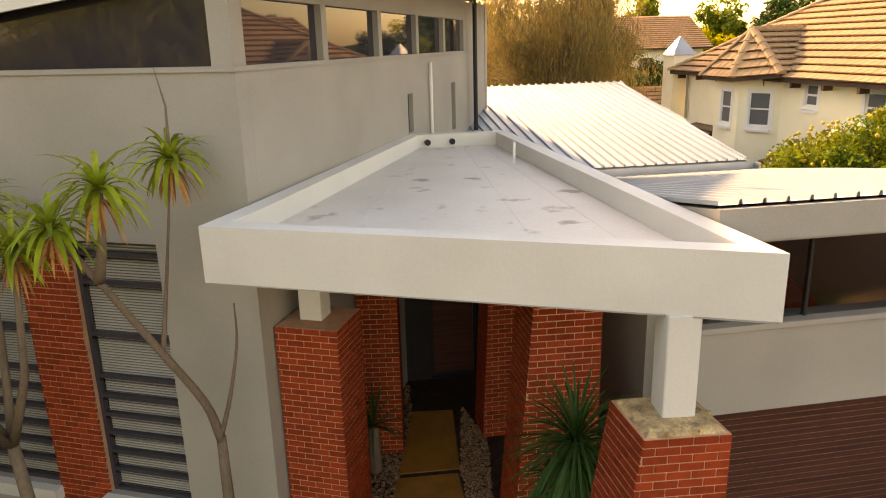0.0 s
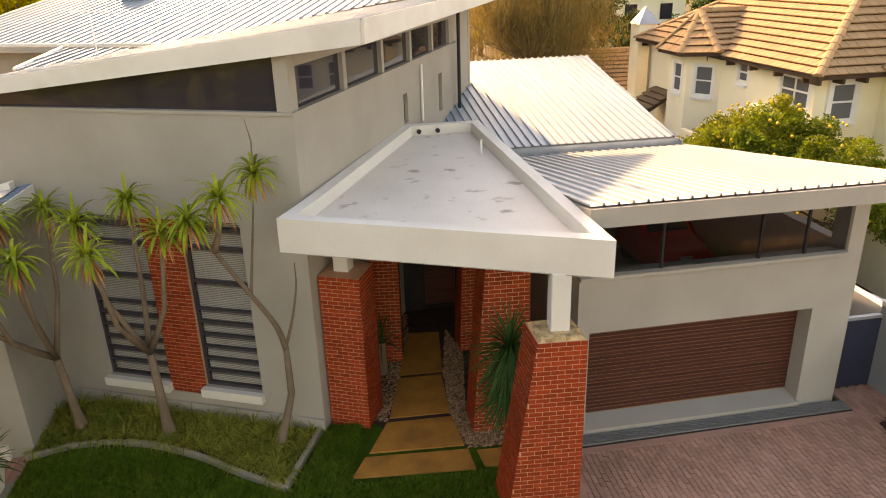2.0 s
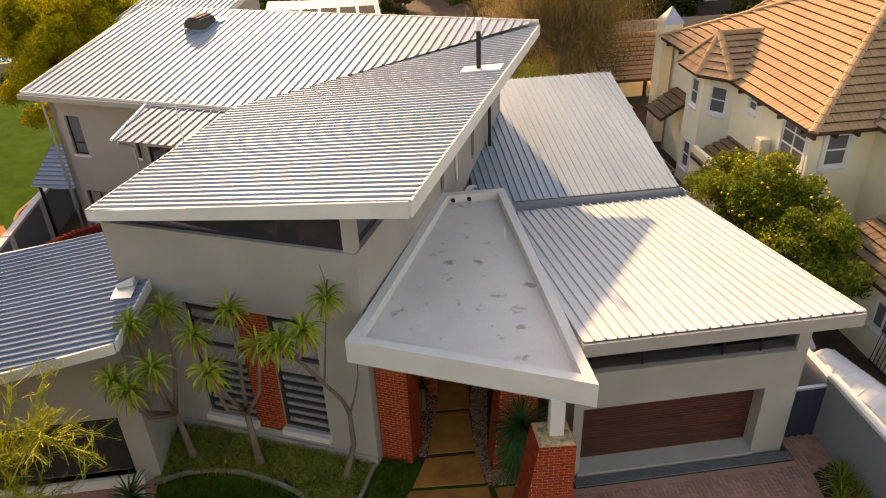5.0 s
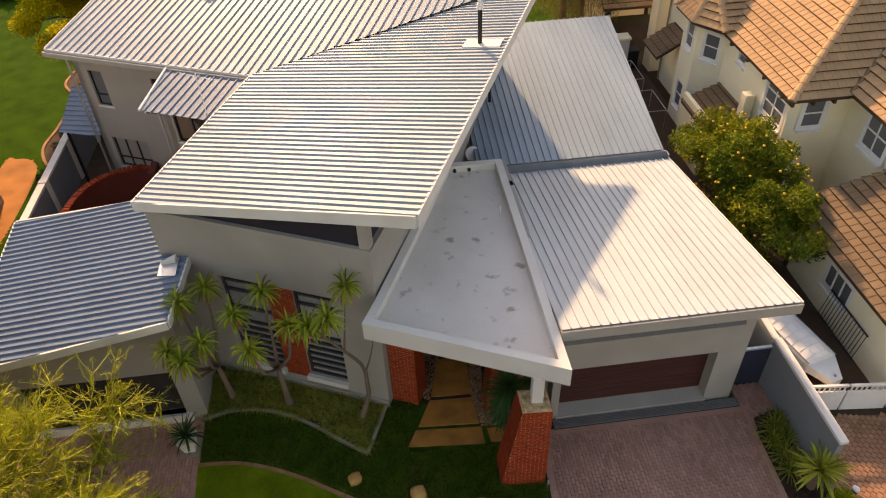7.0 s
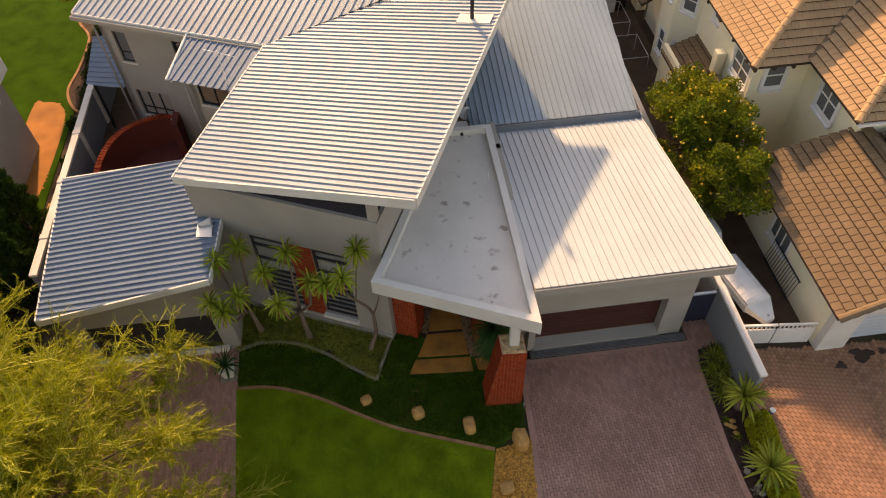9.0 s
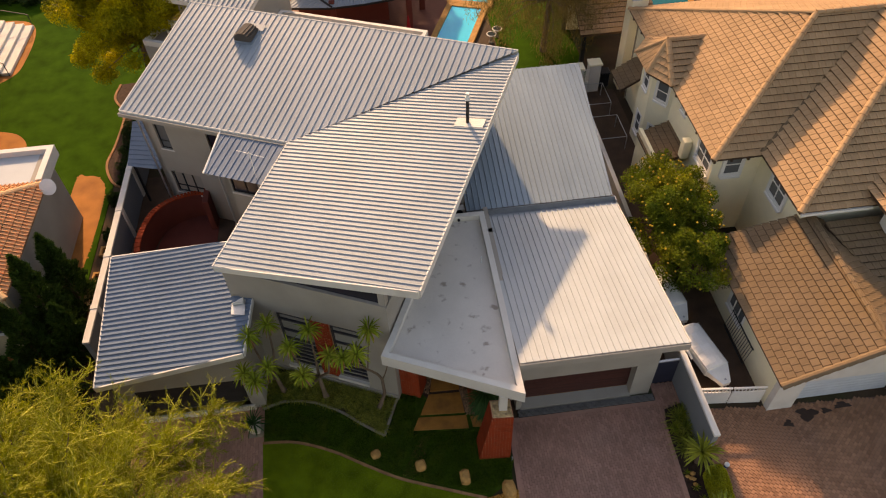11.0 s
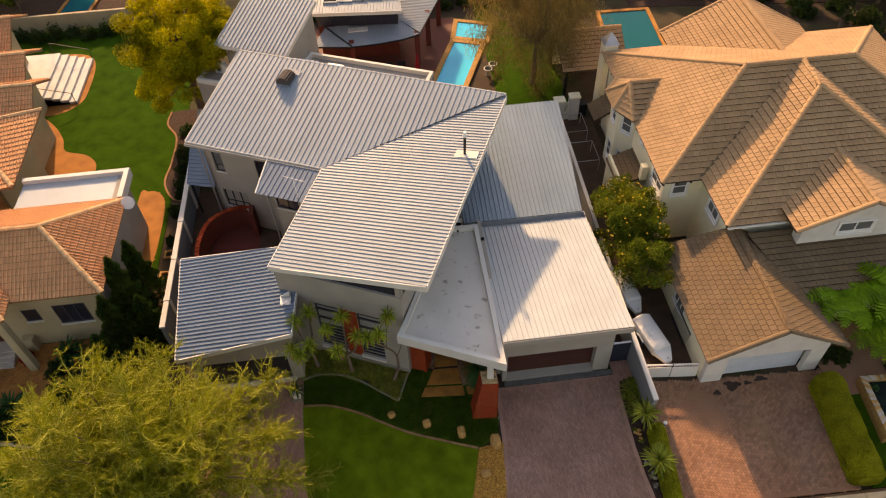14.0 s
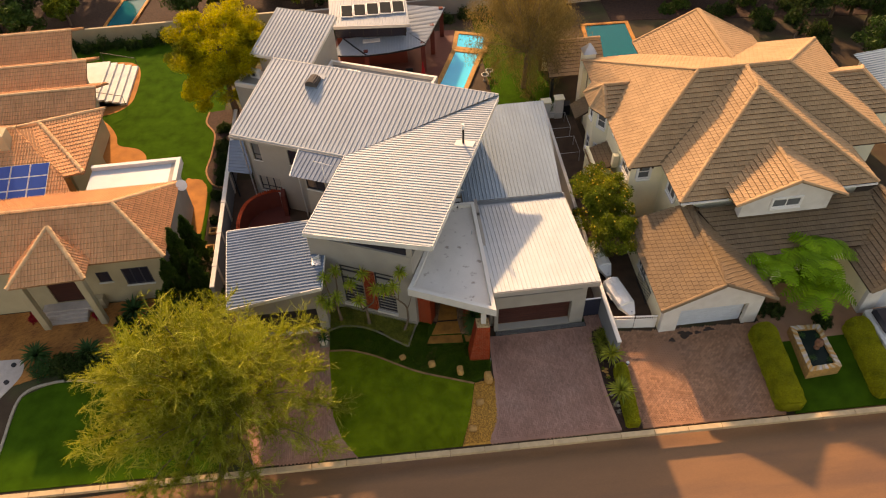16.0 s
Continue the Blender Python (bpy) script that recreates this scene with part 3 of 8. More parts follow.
part("wing_wall", wall(B(), hp(-15.8, 7.8), hp(-6.95, 7.8), 0.26, -0.3, 6.98, WING_OPEN), M["plaster"], house)
part("wing_west_wall", wall(B(), hp(-15.8, 14.5), hp(-15.8, 7.8), 0.26, -0.3, 6.9), M["plaster"], house)
part("back_wall", wall(B(), hp(0, 14.5), hp(-15.54, 14.5), 0.26, -0.3, 7.9), M["plaster"], house)
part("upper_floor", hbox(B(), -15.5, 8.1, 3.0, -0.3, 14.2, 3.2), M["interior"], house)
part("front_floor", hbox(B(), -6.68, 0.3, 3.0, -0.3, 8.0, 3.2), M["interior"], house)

roof_f = [hp(-6.98, -0.32), hp(1.44, -0.12), hp(1.42, 14.9), hp(-7.36, 7.2)]
roof = part("front_roof", ribbed(B(), roof_f, zf_front, U, 0.245, 0.043, 0.06), M["roof_main"], house, "white ribbed metal roof sheets")
roof_b = [hp(-16.3, 7.2), hp(-7.36, 7.2), hp(1.42, 14.9), hp(-16.5, 14.95)]
part("back_roof", ribbed(B(), roof_b, zf_back, V, 0.32, 0.042, 0.06), M["roof_main"], house, "white ribbed metal roof sheets")
for a, b, f in ((roof_f[0], roof_f[1], zf_front), (roof_f[1], roof_f[2], zf_front), (roof_f[3], roof_f[0], zf_front),
                (roof_b[0], roof_b[1], zf_back), (roof_b[3], roof_b[0], zf_back), (roof_b[2], roof_b[3], zf_back)):
    d = (b - a).normalized()
    n = Vector((d.y, -d.x, 0)) * 0.03
    e = d * 0.031
    part("fascia", prism(B(), [a + n + e, b + n - e, b - n - e, a - n + e], lambda p, f=f: f(p) - (0.38 if p[0] > 0.1 else 0.26), lambda p, f=f: f(p) + 0.02), M["white"], house, "pale painted fascia board")
# Ribbed soffit carries the overhang's shadow in its colour.
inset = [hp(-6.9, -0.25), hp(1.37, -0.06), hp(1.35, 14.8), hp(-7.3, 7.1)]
part("soffit", ribbed(B(), inset, lambda p: zf_front(p) - 0.14, U, 0.245, 0.05, 0.09), M["soffit_shade"], house, "ribbed underside of the roof, coloured dark for shade")
inset = [hp(-16.2, 7.3), hp(-7.3, 7.3), hp(1.3, 14.75), hp(-16.4, 14.85)]
part("soffit", prism(B(), inset, lambda p: zf_back(p) - 0.22, lambda p: zf_back(p) - 0.16), M["plaster"], house)

# clerestory band below the front roof
for a in (-0.16, -6.8):
    part("clerestory_post", hbox(B(), a - 0.14, 0.02, 6.62, a + 0.14, 0.3, zf_front(hp(a, 0)) - 0.2), M["plaster"], house)
for b in (2.6, 5.0, 7.3, 9.5, 11.6):
    part("clerestory_post", prism(B(), [hp(-0.2, b - 0.09), hp(-0.02, b - 0.09), hp(-0.02, b + 0.09), hp(-0.2, b + 0.09)], 6.62, 7.397), M["plaster"], house)
part("clerestory_pane", prism(B(), [hp(-6.7, 0.1), hp(-0.3, 0.1), hp(-0.3, 0.115), hp(-6.7, 0.115)], 6.62, lambda p: zf_front(p) - 0.2), M["glass"], house)
for b0, b1 in ((0.3, 2.51), (2.69, 4.91), (5.09, 7.21), (7.39, 9.41), (9.59, 11.51)):
    part("clerestory_pane", prism(B(), [hp(-0.12, b0), hp(-0.12, b1), hp(-0.13, b1), hp(-0.13, b0)], 6.62, 7.397), M["glass"], house)
part("clerestory_beam", prism(B(), [hp(-0.26, 0.303), hp(-0.015, 0.303), hp(-0.015, 11.697), hp(-0.26, 11.697)], 7.4, lambda p: zf_front(p) - 0.1), M["plaster"], house)
part("ledge", hbox(B(), -6.95, -0.03, 6.58, 0.03, 0.24, 6.64), M["plaster"], house)
part("ledge", hbox(B(), -0.24, 0.243, 6.58, 0.03, 12.4, 6.64), M["plaster"], house)
part("inner_wall", prism(B(), [hp(-0.4, 12.2), hp(-0.2, 12.4), hp(-6, 12.4), hp(-6, 12.2)], 6.6, lambda p: zf_front(p) - 0.3), M["plaster"], house)
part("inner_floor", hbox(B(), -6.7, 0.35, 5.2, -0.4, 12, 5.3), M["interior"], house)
part("side_upper_wall", prism(B(), [hp(-0.02, 11.7), hp(-0.02, 14.4), hp(-0.26, 14.4), hp(-0.26, 11.7)], 0.0, lambda p: zf_front(p) - 0.25), M["plaster"], house)
for a0, a1, z0, z1 in ((6.15, 6.5, 5.1, 5.88), (9.75, 10.15, 4.75, 5.9)):
    window("window", house, hp(-0.13, a0 + 0.262), hp(-0.13, a1 + 0.262), z0, z1, M["dark"], "narrow dark framed window", bar=0.04, sill=False)
window("window", house, hp(-15.25, 7.93), hp(-14.6, 7.93), 4.5, 6.05, M["dark"], "narrow upper window", rows=(0.3,), bar=0.05, glass=M["glass_pale"])
window("window", house, hp(-15.3, 7.93), hp(-13.55, 7.93), 1.5, 2.95, M["dark"], "three-light ground floor window with pale blinds", columns=(0.33, 0.66), rows=(0.3,), bar=0.07, glass=M["blind_pane"])
window("window", house, hp(-12.3, 7.93), hp(-11.2, 7.93), 4.6, 6.05, M["dark"], "upper window beside the lean-to roof", columns=(0.5,), bar=0.05)


def louvre_window(a0, a1, z0, z1):
    fr = part("louvre_window", frame_bars(B(), hp(a0, 0.14), hp(a1, 0.14), z0, z1, 0.08, 0.055), M["louvre_frame"], house, "tall dark louvred window with grey blinds")
    part("blind", pane(hp(a0 + 0.05, 0.23), hp(a1 - 0.05, 0.23), z0 + 0.05, z1 - 0.05, 0.03), M["blind"], fr, "striped grey blind behind the louvres")
    slats = B()
    for k in range(int((z1 - z0 - 0.12) / 0.04)):
        zz = z0 + 0.07 + k * 0.04
        hbox(slats, a0 + 0.06, 0.195, zz, a1 - 0.06, 0.212, zz + 0.018)
    tagged(part("blind_slats", slats, M["slat_pale"], fr), kind="stuff")
    z, i = z0 + 0.06, 0
    gaps = (0.3, 0.29, 0.29, 0.29, 0.29, 0.3, 0.62, 0.75, 0.4)
    while z < z1 - 0.2 and i < len(gaps):
        z += gaps[i]
        i += 1
        part("rail", hbox(B(), a0 + 0.055, 0.09, z - 0.03, a1 - 0.055, 0.17, z + 0.025), M["louvre_frame"], fr)
        part("louvre_blade", prism(B(), [hp(a0 + 0.06, 0.1), hp(a1 - 0.06, 0.1), hp(a1 - 0.06, 0.21), hp(a0 + 0.06, 0.21)],
             lambda p, z=z: z - 0.16 + (Vector((p[0], p[1], 0)) - C0).dot(V) * 0.8, lambda p, z=z: z - 0.148 + (Vector((p[0], p[1], 0)) - C0).dot(V) * 0.8), M["clear"], fr)
    part("sill", hbox(B(), a0 - 0.04, -0.14, z0 - 0.2, a1 + 0.04, 0.1, z0 - 0.005), M["canopy"], fr)


louvre_window(-5.1, -3.57, 0.72, 4.5)
louvre_window(-2.7, -1.35, 0.72, 4.5)
part("plinth", hbox(B(), -6.0, -0.07, -0.2, 0.02, -0.003, 0.28), M["plaster"], house)

# lean-to roof over the side entrance
lean = [hp(-10.35, 4.7), hp(-6.9, 4.7), hp(-6.9, 7.18), hp(-10.8, 7.18)]


def zf_lean(p):
    return 6.68 + 0.13 * ((Vector((p[0], p[1], 0)) - C0).dot(V) - 4.7)


part("lean_to_roof", ribbed(B(), lean, zf_lean, V, 0.3, 0.04, 0.06), M["roof_blue"], house, "small grey-blue ribbed lean-to roof")
part("barge_flashing", tube(B(), [(*hp(-10.37, 4.68)[:2], zf_lean(hp(-10.37, 4.68)) + 0.02), (*hp(-10.82, 7.18)[:2], zf_lean(hp(-10.8, 7.18)) + 0.02)], [0.05, 0.05], 6), M["frame_white"], house)
part("lean_to_wall", wall(B(), hp(-9.9, 5.3), hp(-6.96, 5.3), 0.2, -0.2, 6.55, [(0.3, 1.7, 5.2, 6.3)]), M["plaster"], house)
part("lean_to_wall", wall(B(), hp(-9.9, 7.79), hp(-9.9, 5.3), 0.2, -0.2, 6.55), M["plaster"], house)
window("window", house, hp(-9.6, 5.4), hp(-8.2, 5.4), 5.2, 6.3, M["dark"], "wide window under the lean-to roof", columns=(0.5,), bar=0.05)
part("downpipe", tube(B(), [hp(-10.2, 4.75, 6.6), hp(-10.05, 5.2, 6.3), hp(-10.02, 5.25, 0)], [0.045] * 3), M["steel"], house)
part("downpipe", tube(B(), [hp(-16.0, 7.25, 6.95), hp(-15.95, 7.68, 6.5), hp(-15.95, 7.7, 0)], [0.05] * 3), M["steel"], house)
bm = B()
prism(bm, [hp(-16.3, 7.02), hp(-7.4, 7.02), hp(-7.4, 7.16), hp(-16.3, 7.16)], 6.86, 7.04)
part("gutter", bm, M["plaster"], house)
bm = B()
tube(bm, [hp(0.2, 11.9, 3.4), hp(0.2, 11.9, zf_front(hp(0.2, 11.9)) - 0.2)], [0.06, 0.06], 10)
part("roof_post", bm, M["dark"], house, "dark round steel post")
bm = B()
tube(bm, [hp(0.06, 7.95, 4.9), hp(0.06, 7.95, 6.45)], [0.035, 0.035], 8)
part("waste_pipe", bm, M["pipe"], house)

# ---- entrance canopy ----
canopy = empty("entrance_canopy", (1.8, 10.5, 4.47), "pale plastered flat canopy roof over the entrance", "canopy")
CAN = [Vector((-1.46, 8.38)), Vector((3.6, 6.02)), Vector((3.6, 15.35)), Vector((1.62, 15.4)), Vector((-1.02, 9.3))]


def inset_poly(poly, w):
    out = []
    n = len(poly)
    for i in range(n):
        a, b, c = poly[i - 1], poly[i], poly[(i + 1) % n]
        d0, d1 = (b - a).normalized(), (c - b).normalized()
        n0, n1 = Vector((-d0.y, d0.x)), Vector((-d1.y, d1.x))
        out.append(b + (n0 + n1) * w / (1 + n0.dot(n1)))
    return out


inner = inset_poly(CAN, 0.24)
bm = B()
prism(bm, CAN, 4.47, 4.80)
lo_o = [bm.verts.new((*p, 4.80)) for p in CAN]
lo_i = [bm.verts.new((*p, 4.80)) for p in inner]
hi_o = [bm.verts.new((*p, 5.08)) for p in CAN]
hi_i = [bm.verts.new((*p, 5.08)) for p in inner]
for i in range(5):
    j = (i + 1) % 5
    bm.faces.new((hi_o[i], hi_o[j], hi_i[j], hi_i[i]))
    bm.faces.new((lo_o[i], lo_o[j], hi_o[j], hi_o[i]))
    bm.faces.new((hi_i[i], hi_i[j], lo_i[j], lo_i[i]))
part("slab", bm, M["canopy"], canopy)
bm = B()
prism(bm, inset_poly(CAN, 0.245), 4.79, 4.815)
part("membrane", bm, M["membrane"], canopy, "grey waterproof membrane stained by standing water")
for x0, y0, x1, y1 in ((-0.1, 8.15, 1.75, 14.9), (0.9, 7.7, 2.2, 14.9), (1.9, 7.2, 2.65, 14.9), (2.8, 6.85, 3.05, 14.9)):
    part("seam", prism(B(), [(x0, y0), (x0 + 0.06, y0), (x1 + 0.06, y1), (x1, y1)], 4.812, 4.818), M["membrane"], canopy)
for x in (1.95, 2.45):
    part("outlet", tube(B(), [(x, 15.06, 4.93), (x, 15.2, 4.93)], [0.06, 0.06], 12), M["dark"], canopy)
part("vent_stub", tube(B(), [(3.05, 12.6, 4.81), (3.05, 12.6, 5.2)], [0.025, 0.025], 8), M["pipe"], canopy)

# ---- garage ----
garage = empty("garage", (6.8, 8.2, 0), "grey plastered double garage with a brown door", "garage")
part("front_wall", wall(B(), (3.9, 8.2), (9.78, 8.2), 0.5, -0.3, 3.42, [(0.25, 5.0, 0.0, 2.3)]), M["plaster"], garage)
part("east_wall", wall(B(), (9.78, 8.7), (9.78, 25.0), 0.25, -0.3, 3.55), M["plaster"], garage)
part("corner_pier", prism(B(), [(9.45, 8.2), (9.78, 8.2), (9.78, 8.7), (9.45, 8.7)], 3.42, 4.95), M["plaster"], garage)
part("sill", bev(box(B(), 3.9, 8.12, 3.42, 9.45, 8.42, 3.5), 0.01), M["plaster"], garage)
for x in (5.55, 7.57, 8.55):
    part("mullion", box(B(), x - 0.02, 8.26, 3.5, x + 0.02, 8.32, 4.9), M["dark"], garage)
for x0, x1 in ((3.9, 5.52), (5.58, 7.54), (7.6, 8.52), (8.58, 9.45)):
    part("pane", box(B(), x0, 8.285, 3.5, x1, 8.297, 4.95), M["clear"], garage)
part("soffit_beam", box(B(), 3.9, 8.21, 4.5, 9.45, 8.5, 4.98), M["plaster"], garage)


def zf_gar(p):
    return 5.22 - 0.165 * (p[1] - 7.25)


def zf_rear(p):
    return 3.95 + 0.16 * (p[1] - 16.5)


GAR = [(3.62, 7.22), (10.08, 7.22), (10.12, 16.25), (3.62, 16.25)]
part("roof", ribbed(B(), GAR, zf_gar, (0, 1), 0.26, 0.052, 0.05), M["roof"], garage, "white ribbed metal roof sheets")
part("fascia", prism(B(), [(3.62, 7.14), (10.12, 7.14), (10.12, 7.2), (3.62, 7.2)], 4.86, 5.2), M["plaster"], garage)
part("fascia", prism(B(), [(10.085, 7.203), (10.125, 7.203), (10.16, 16.3), (10.12, 16.3)], lambda p: zf_gar(p) - 0.33, lambda p: zf_gar(p) + 0.03), M["canopy"], garage)
part("soffit", prism(B(), [(3.62, 7.2), (10.08, 7.2), (10.1, 16.2), (3.62, 16.2)], lambda p: zf_gar(p) - 0.3, lambda p: zf_gar(p) - 0.04), M["plaster"], garage)
REAR = [(3.0, 16.55), (10.0, 16.55), (10.45, 25.4), (3.0, 25.4)]
part("rear_roof", ribbed(B(), REAR, zf_rear, (0, 1), 0.26, 0.055, 0.05), M["roof_back"], garage, "weathered grey ribbed metal roof sheets")
part("rear_soffit", prism(B(), [(3.0, 16.6), (9.95, 16.6), (10.4, 25.3), (3.0, 25.3)], lambda p: zf_rear(p) - 0.3, lambda p: zf_rear(p) - 0.04), M["plaster"], garage)
bm = B()
box(bm, 3.0, 16.28, 3.5, 10.1, 16.52, 3.6)
box(bm, 3.0, 16.5, 3.5, 10.1, 16.54, 3.92)
box(bm, 10.1, 16.28, 3.5, 10.13, 16.54, 3.9)
part("valley_gutter", bm, M["steel"], garage)
door = part("garage_door", box(B(), 4.12, 8.615, 0.03, 8.92, 8.66, 2.32), M["boulder"], garage)
for k in range(24):
    z = 0.2 + k * 0.088
    part("slat", bev(box(B(), 4.14, 8.607, z, 8.9, 8.625, z + 0.082), 0.004), M["door"], door)
part("threshold", prism(B(), [(4.1, 8.14), (8.95, 8.14), (8.95, 8.6), (4.1, 8.6)], -0.1, lambda p: 0.1 + 0.2 * (p[1] - 8.14)), M["plaster"], garage)
grate = empty("drain_grate", (7, 7.95, 0.0), "long dark slotted drain grate before the garage", "drain grate")
part("frame", box(B(), 3.95, 7.79, -0.1, 9.95, 8.12, 0.0), M["dark"], grate)
for k in range(6):
    part("bar", box(B(), 3.97, 7.8 + k * 0.055, -0.005, 9.93, 7.83 + k * 0.055, 0.03), M["grate"], grate)
part("room_wall", box(B(), 4.1, 16.0, 0, 9.53, 16.15, 3.5), M["plaster"], garage)
part("room_floor", box(B(), 4.1, 8.705, -0.1, 9.53, 16.0, 0.7), M["edge"], garage)

# ---- west carport wing ----
carport = empty("carport", (-9.8, 10.5, 0), "low grey carport wing with a white ribbed metal roof", "carport")


def zf_car(p):
    return 5.0 + 0.2 * (p[0] + 6.67)


CAR = [(-6.67, 9.3), (-6.2, 15.25), (-13.4, 16.45), (-12.75, 9.35)]
part("roof", ribbed(B(), CAR, zf_car, (1, -0.12), 0.25, 0.055, 0.07), M["roof_blue"], carport, "blue-grey ribbed metal roof sheets")
for a, b in ((0, 3), (0, 1), (2, 3), (1, 2)):
    a, b = Vector(CAR[a]), Vector(CAR[b])
    n = Vector((-(b - a).y, (b - a).x)).normalized() * 0.03
    e = (b - a).normalized() * 0.031
    part("fascia", prism(B(), [a - n + e, b - n - e, b + n - e, a + n + e], lambda p: zf_car(p) - 0.26, lambda p: zf_car(p) + 0.02), M["white"], carport)
part("soffit", prism(B(), [Vector(p) * 0.995 + Vector((-0.05, 0.05)) for p in CAR], lambda p: zf_car(p) - 0.2, lambda p: zf_car(p) - 0.06), M["plaster"], carport)
part("front_wall", wall(B(), (-12.5, 9.9), (-6.85, 9.9), 0.3, -0.3, lambda p: zf_car(p) - 0.18, [(0.55, 5.05, 0.3, 2.3)]), M["plaster"], carport)
part("east_wall", wall(B(), (-6.85, 10.2), (-6.85, 12.2), 0.25, -0.3, lambda p: zf_car(p) - 0.18), M["plaster"], carport)
part("north_wall", wall(B(), (-7.0, 15.05), (-12.9, 16.05), 0.2, -0.3, lambda p: zf_car(p) - 0.18), M["plaster"], carport)
part("west_wall", wall(B(), (-12.95, 15.8), (-12.5, 9.9), 0.25, -0.3, lambda p: zf_car(p) - 0.18), M["plaster"], carport)
# Near-black panel standing in for the shade inside the carport opening.
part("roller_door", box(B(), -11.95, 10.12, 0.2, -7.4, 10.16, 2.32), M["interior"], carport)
part("threshold", box(B(), -12.1, 9.8, -0.2, -7.3, 10.1, 0.3), M["white"], carport)
part("flashing", prism(B(), [(-7.3, 11.3), (-6.72, 11.1), (-6.72, 11.9), (-7.3, 11.9)], lambda p: zf_car(p) + 0.06, lambda p: zf_car(p) + 0.075), M["steel"], carport, "folded galvanised flashing")
part("flashing", prism(B(), [(-7.25, 11.75), (-6.8, 11.7), (-6.8, 11.95)], lambda p: zf_car(p) + 0.076, lambda p: zf_car(p) + 0.2), M["white"], carport)

# ---- entrance ----
BRICK = bev(box(B(), -0.111, -0.03, -0.0365, 0.111, 0.012, 0.0365), 0.004)
bmesh.ops.recalc_face_normals(BRICK, faces=BRICK.faces)
brick_mesh = bpy.data.meshes.new("brick")
BRICK.to_mesh(brick_mesh)
brick_mesh.materials.append(M["brick"])
brick_verts = [w.co.copy() for w in BRICK.verts]
brick_faces = [[w.index for w in f.verts] for f in BRICK.faces]
BRICK.free()


def course_bricks(a0, a1, b0, b1, seed, pitch=0.0855):
    """Matrices of the bricks on a face with foot a0 to a1 and head b0 to b1, seen with a0 at its left."""
    rnd = random.Random(seed)
    a0, a1, b0, b1 = (Vector(p) for p in (a0, a1, b0, b1))
    rows = int((b1 - a1).length / pitch)
    out = []
    for k in range(rows):
        t = (k + 0.5) / rows
        l, r = a0.lerp(b0, t), a1.lerp(b1, t)
        d = (r - l).normalized()
        up = (b1 - a1).normalized()
        nrm = d.cross(up).normalized()
        up = nrm.cross(d)
        w = (r - l).length
        x = w - (0.0 if k % 2 else 0.116)
        spans = [] if k % 2 else [(w - 0.106, w)]
        while x > 0.03:
            lo = max(x - 0.222, 0.0)
            if x - lo > 0.02:
                spans.append((lo, x))
            x -= 0.232
        for s0, s1 in spans:
            c = l + d * (s0 + s1) / 2 + nrm * (rnd.uniform(-0.002, 0.002) - 0.021)
            m = Matrix((d, -nrm, up)).transposed().to_4x4()
            out.append(Matrix.Translation(c) @ m @ Matrix.Diagonal(((s1 - s0) / 0.222, 1, 1, 1)))
    return out


def lay_bricks(parent, faces, count=300):
    """Bricks of the given faces: the first ones as parts, those past the count joined."""
    inv = world_of(parent).inverted()
    ms = [m for i, f in enumerate(faces) for m in course_bricks(*f, seed=i)]
    for m in ms[:count]:
        ob = new("brick", brick_mesh)
        ob.parent = parent
        ob.matrix_basis = inv @ m
    if ms[count:]:
        vs, fs = [], []
        for m in ms[count:]:
            k = len(vs)
            vs += [m @ p for p in brick_verts]
            fs += [[i + k for i in f] for f in brick_faces]
        raw("brickwork", vs, fs, M["brick"], parent, kind="stuff")


def frustum(bm, lo, hi):
    a = [bm.verts.new(p) for p in lo]
    b = [bm.verts.new(p) for p in hi]
    bm.faces.new(a[::-1])
    bm.faces.new(b)
    for i in range(4):
        bm.faces.new((a[i], a[(i + 1) % 4], b[(i + 1) % 4], b[i]))
    return bm


def pillar(label, lo, hi, col=None, top=True, count=300):
    """A brick pillar; lo and hi hold its corners from the front left round to the right."""
    lo, hi = [Vector(p) for p in lo], [Vector(p) for p in hi]
    root = empty("brick_pillar", lo[0], label, "pillar", "brick entrance pillars")
    part("core", frustum(B(), lo, hi), M["mortar"], root)
    if top:
        rnd = random.Random(3)
        bm = B()
        c = sum(hi, Vector()) / 4
        frustum(bm, [p.lerp(c, 0.06) for p in hi], [p.lerp(c, 0.22) + Vector((0, 0, 0.05)) for p in hi])
        part("mortar_cap", bm, M["rubble"], root, "crumbling mortar on the pillar head")
        bm = B()
        for _ in range(26):
            s, t = rnd.random(), rnd.random()
            q = hi[0].lerp(hi[1], s).lerp(hi[3].lerp(hi[2], s), t).lerp(c, 0.04)
            e = rnd.uniform(0.015, 0.04)
            box(bm, -e, -e * 0.7, -0.01, e, e * 0.7, e * 0.9, Matrix.Translation(q + Vector((0, 0, 0.02))) @ Matrix.Rotation(rnd.uniform(0, 3), 4, "Z"))
        tagged(part("rubble", bm, M["rubble"], root), kind="stuff")
    if col:
        x, y, w, d, ztop, rot = col
        m = Matrix.Translation((x, y, 0)) @ Matrix.Rotation(rot, 4, "Z")
        part("column", bev(box(B(), -w / 2, -d / 2, hi[0].z - 0.01, w / 2, d / 2, ztop, m), 0.012), M["canopy"], root, "square pale plastered column")
    lay_bricks(root, [(lo[0], lo[1], hi[0], hi[1]), (lo[3], lo[0], hi[3], hi[0]), (lo[1], lo[2], hi[1], hi[2])], count)
    return root


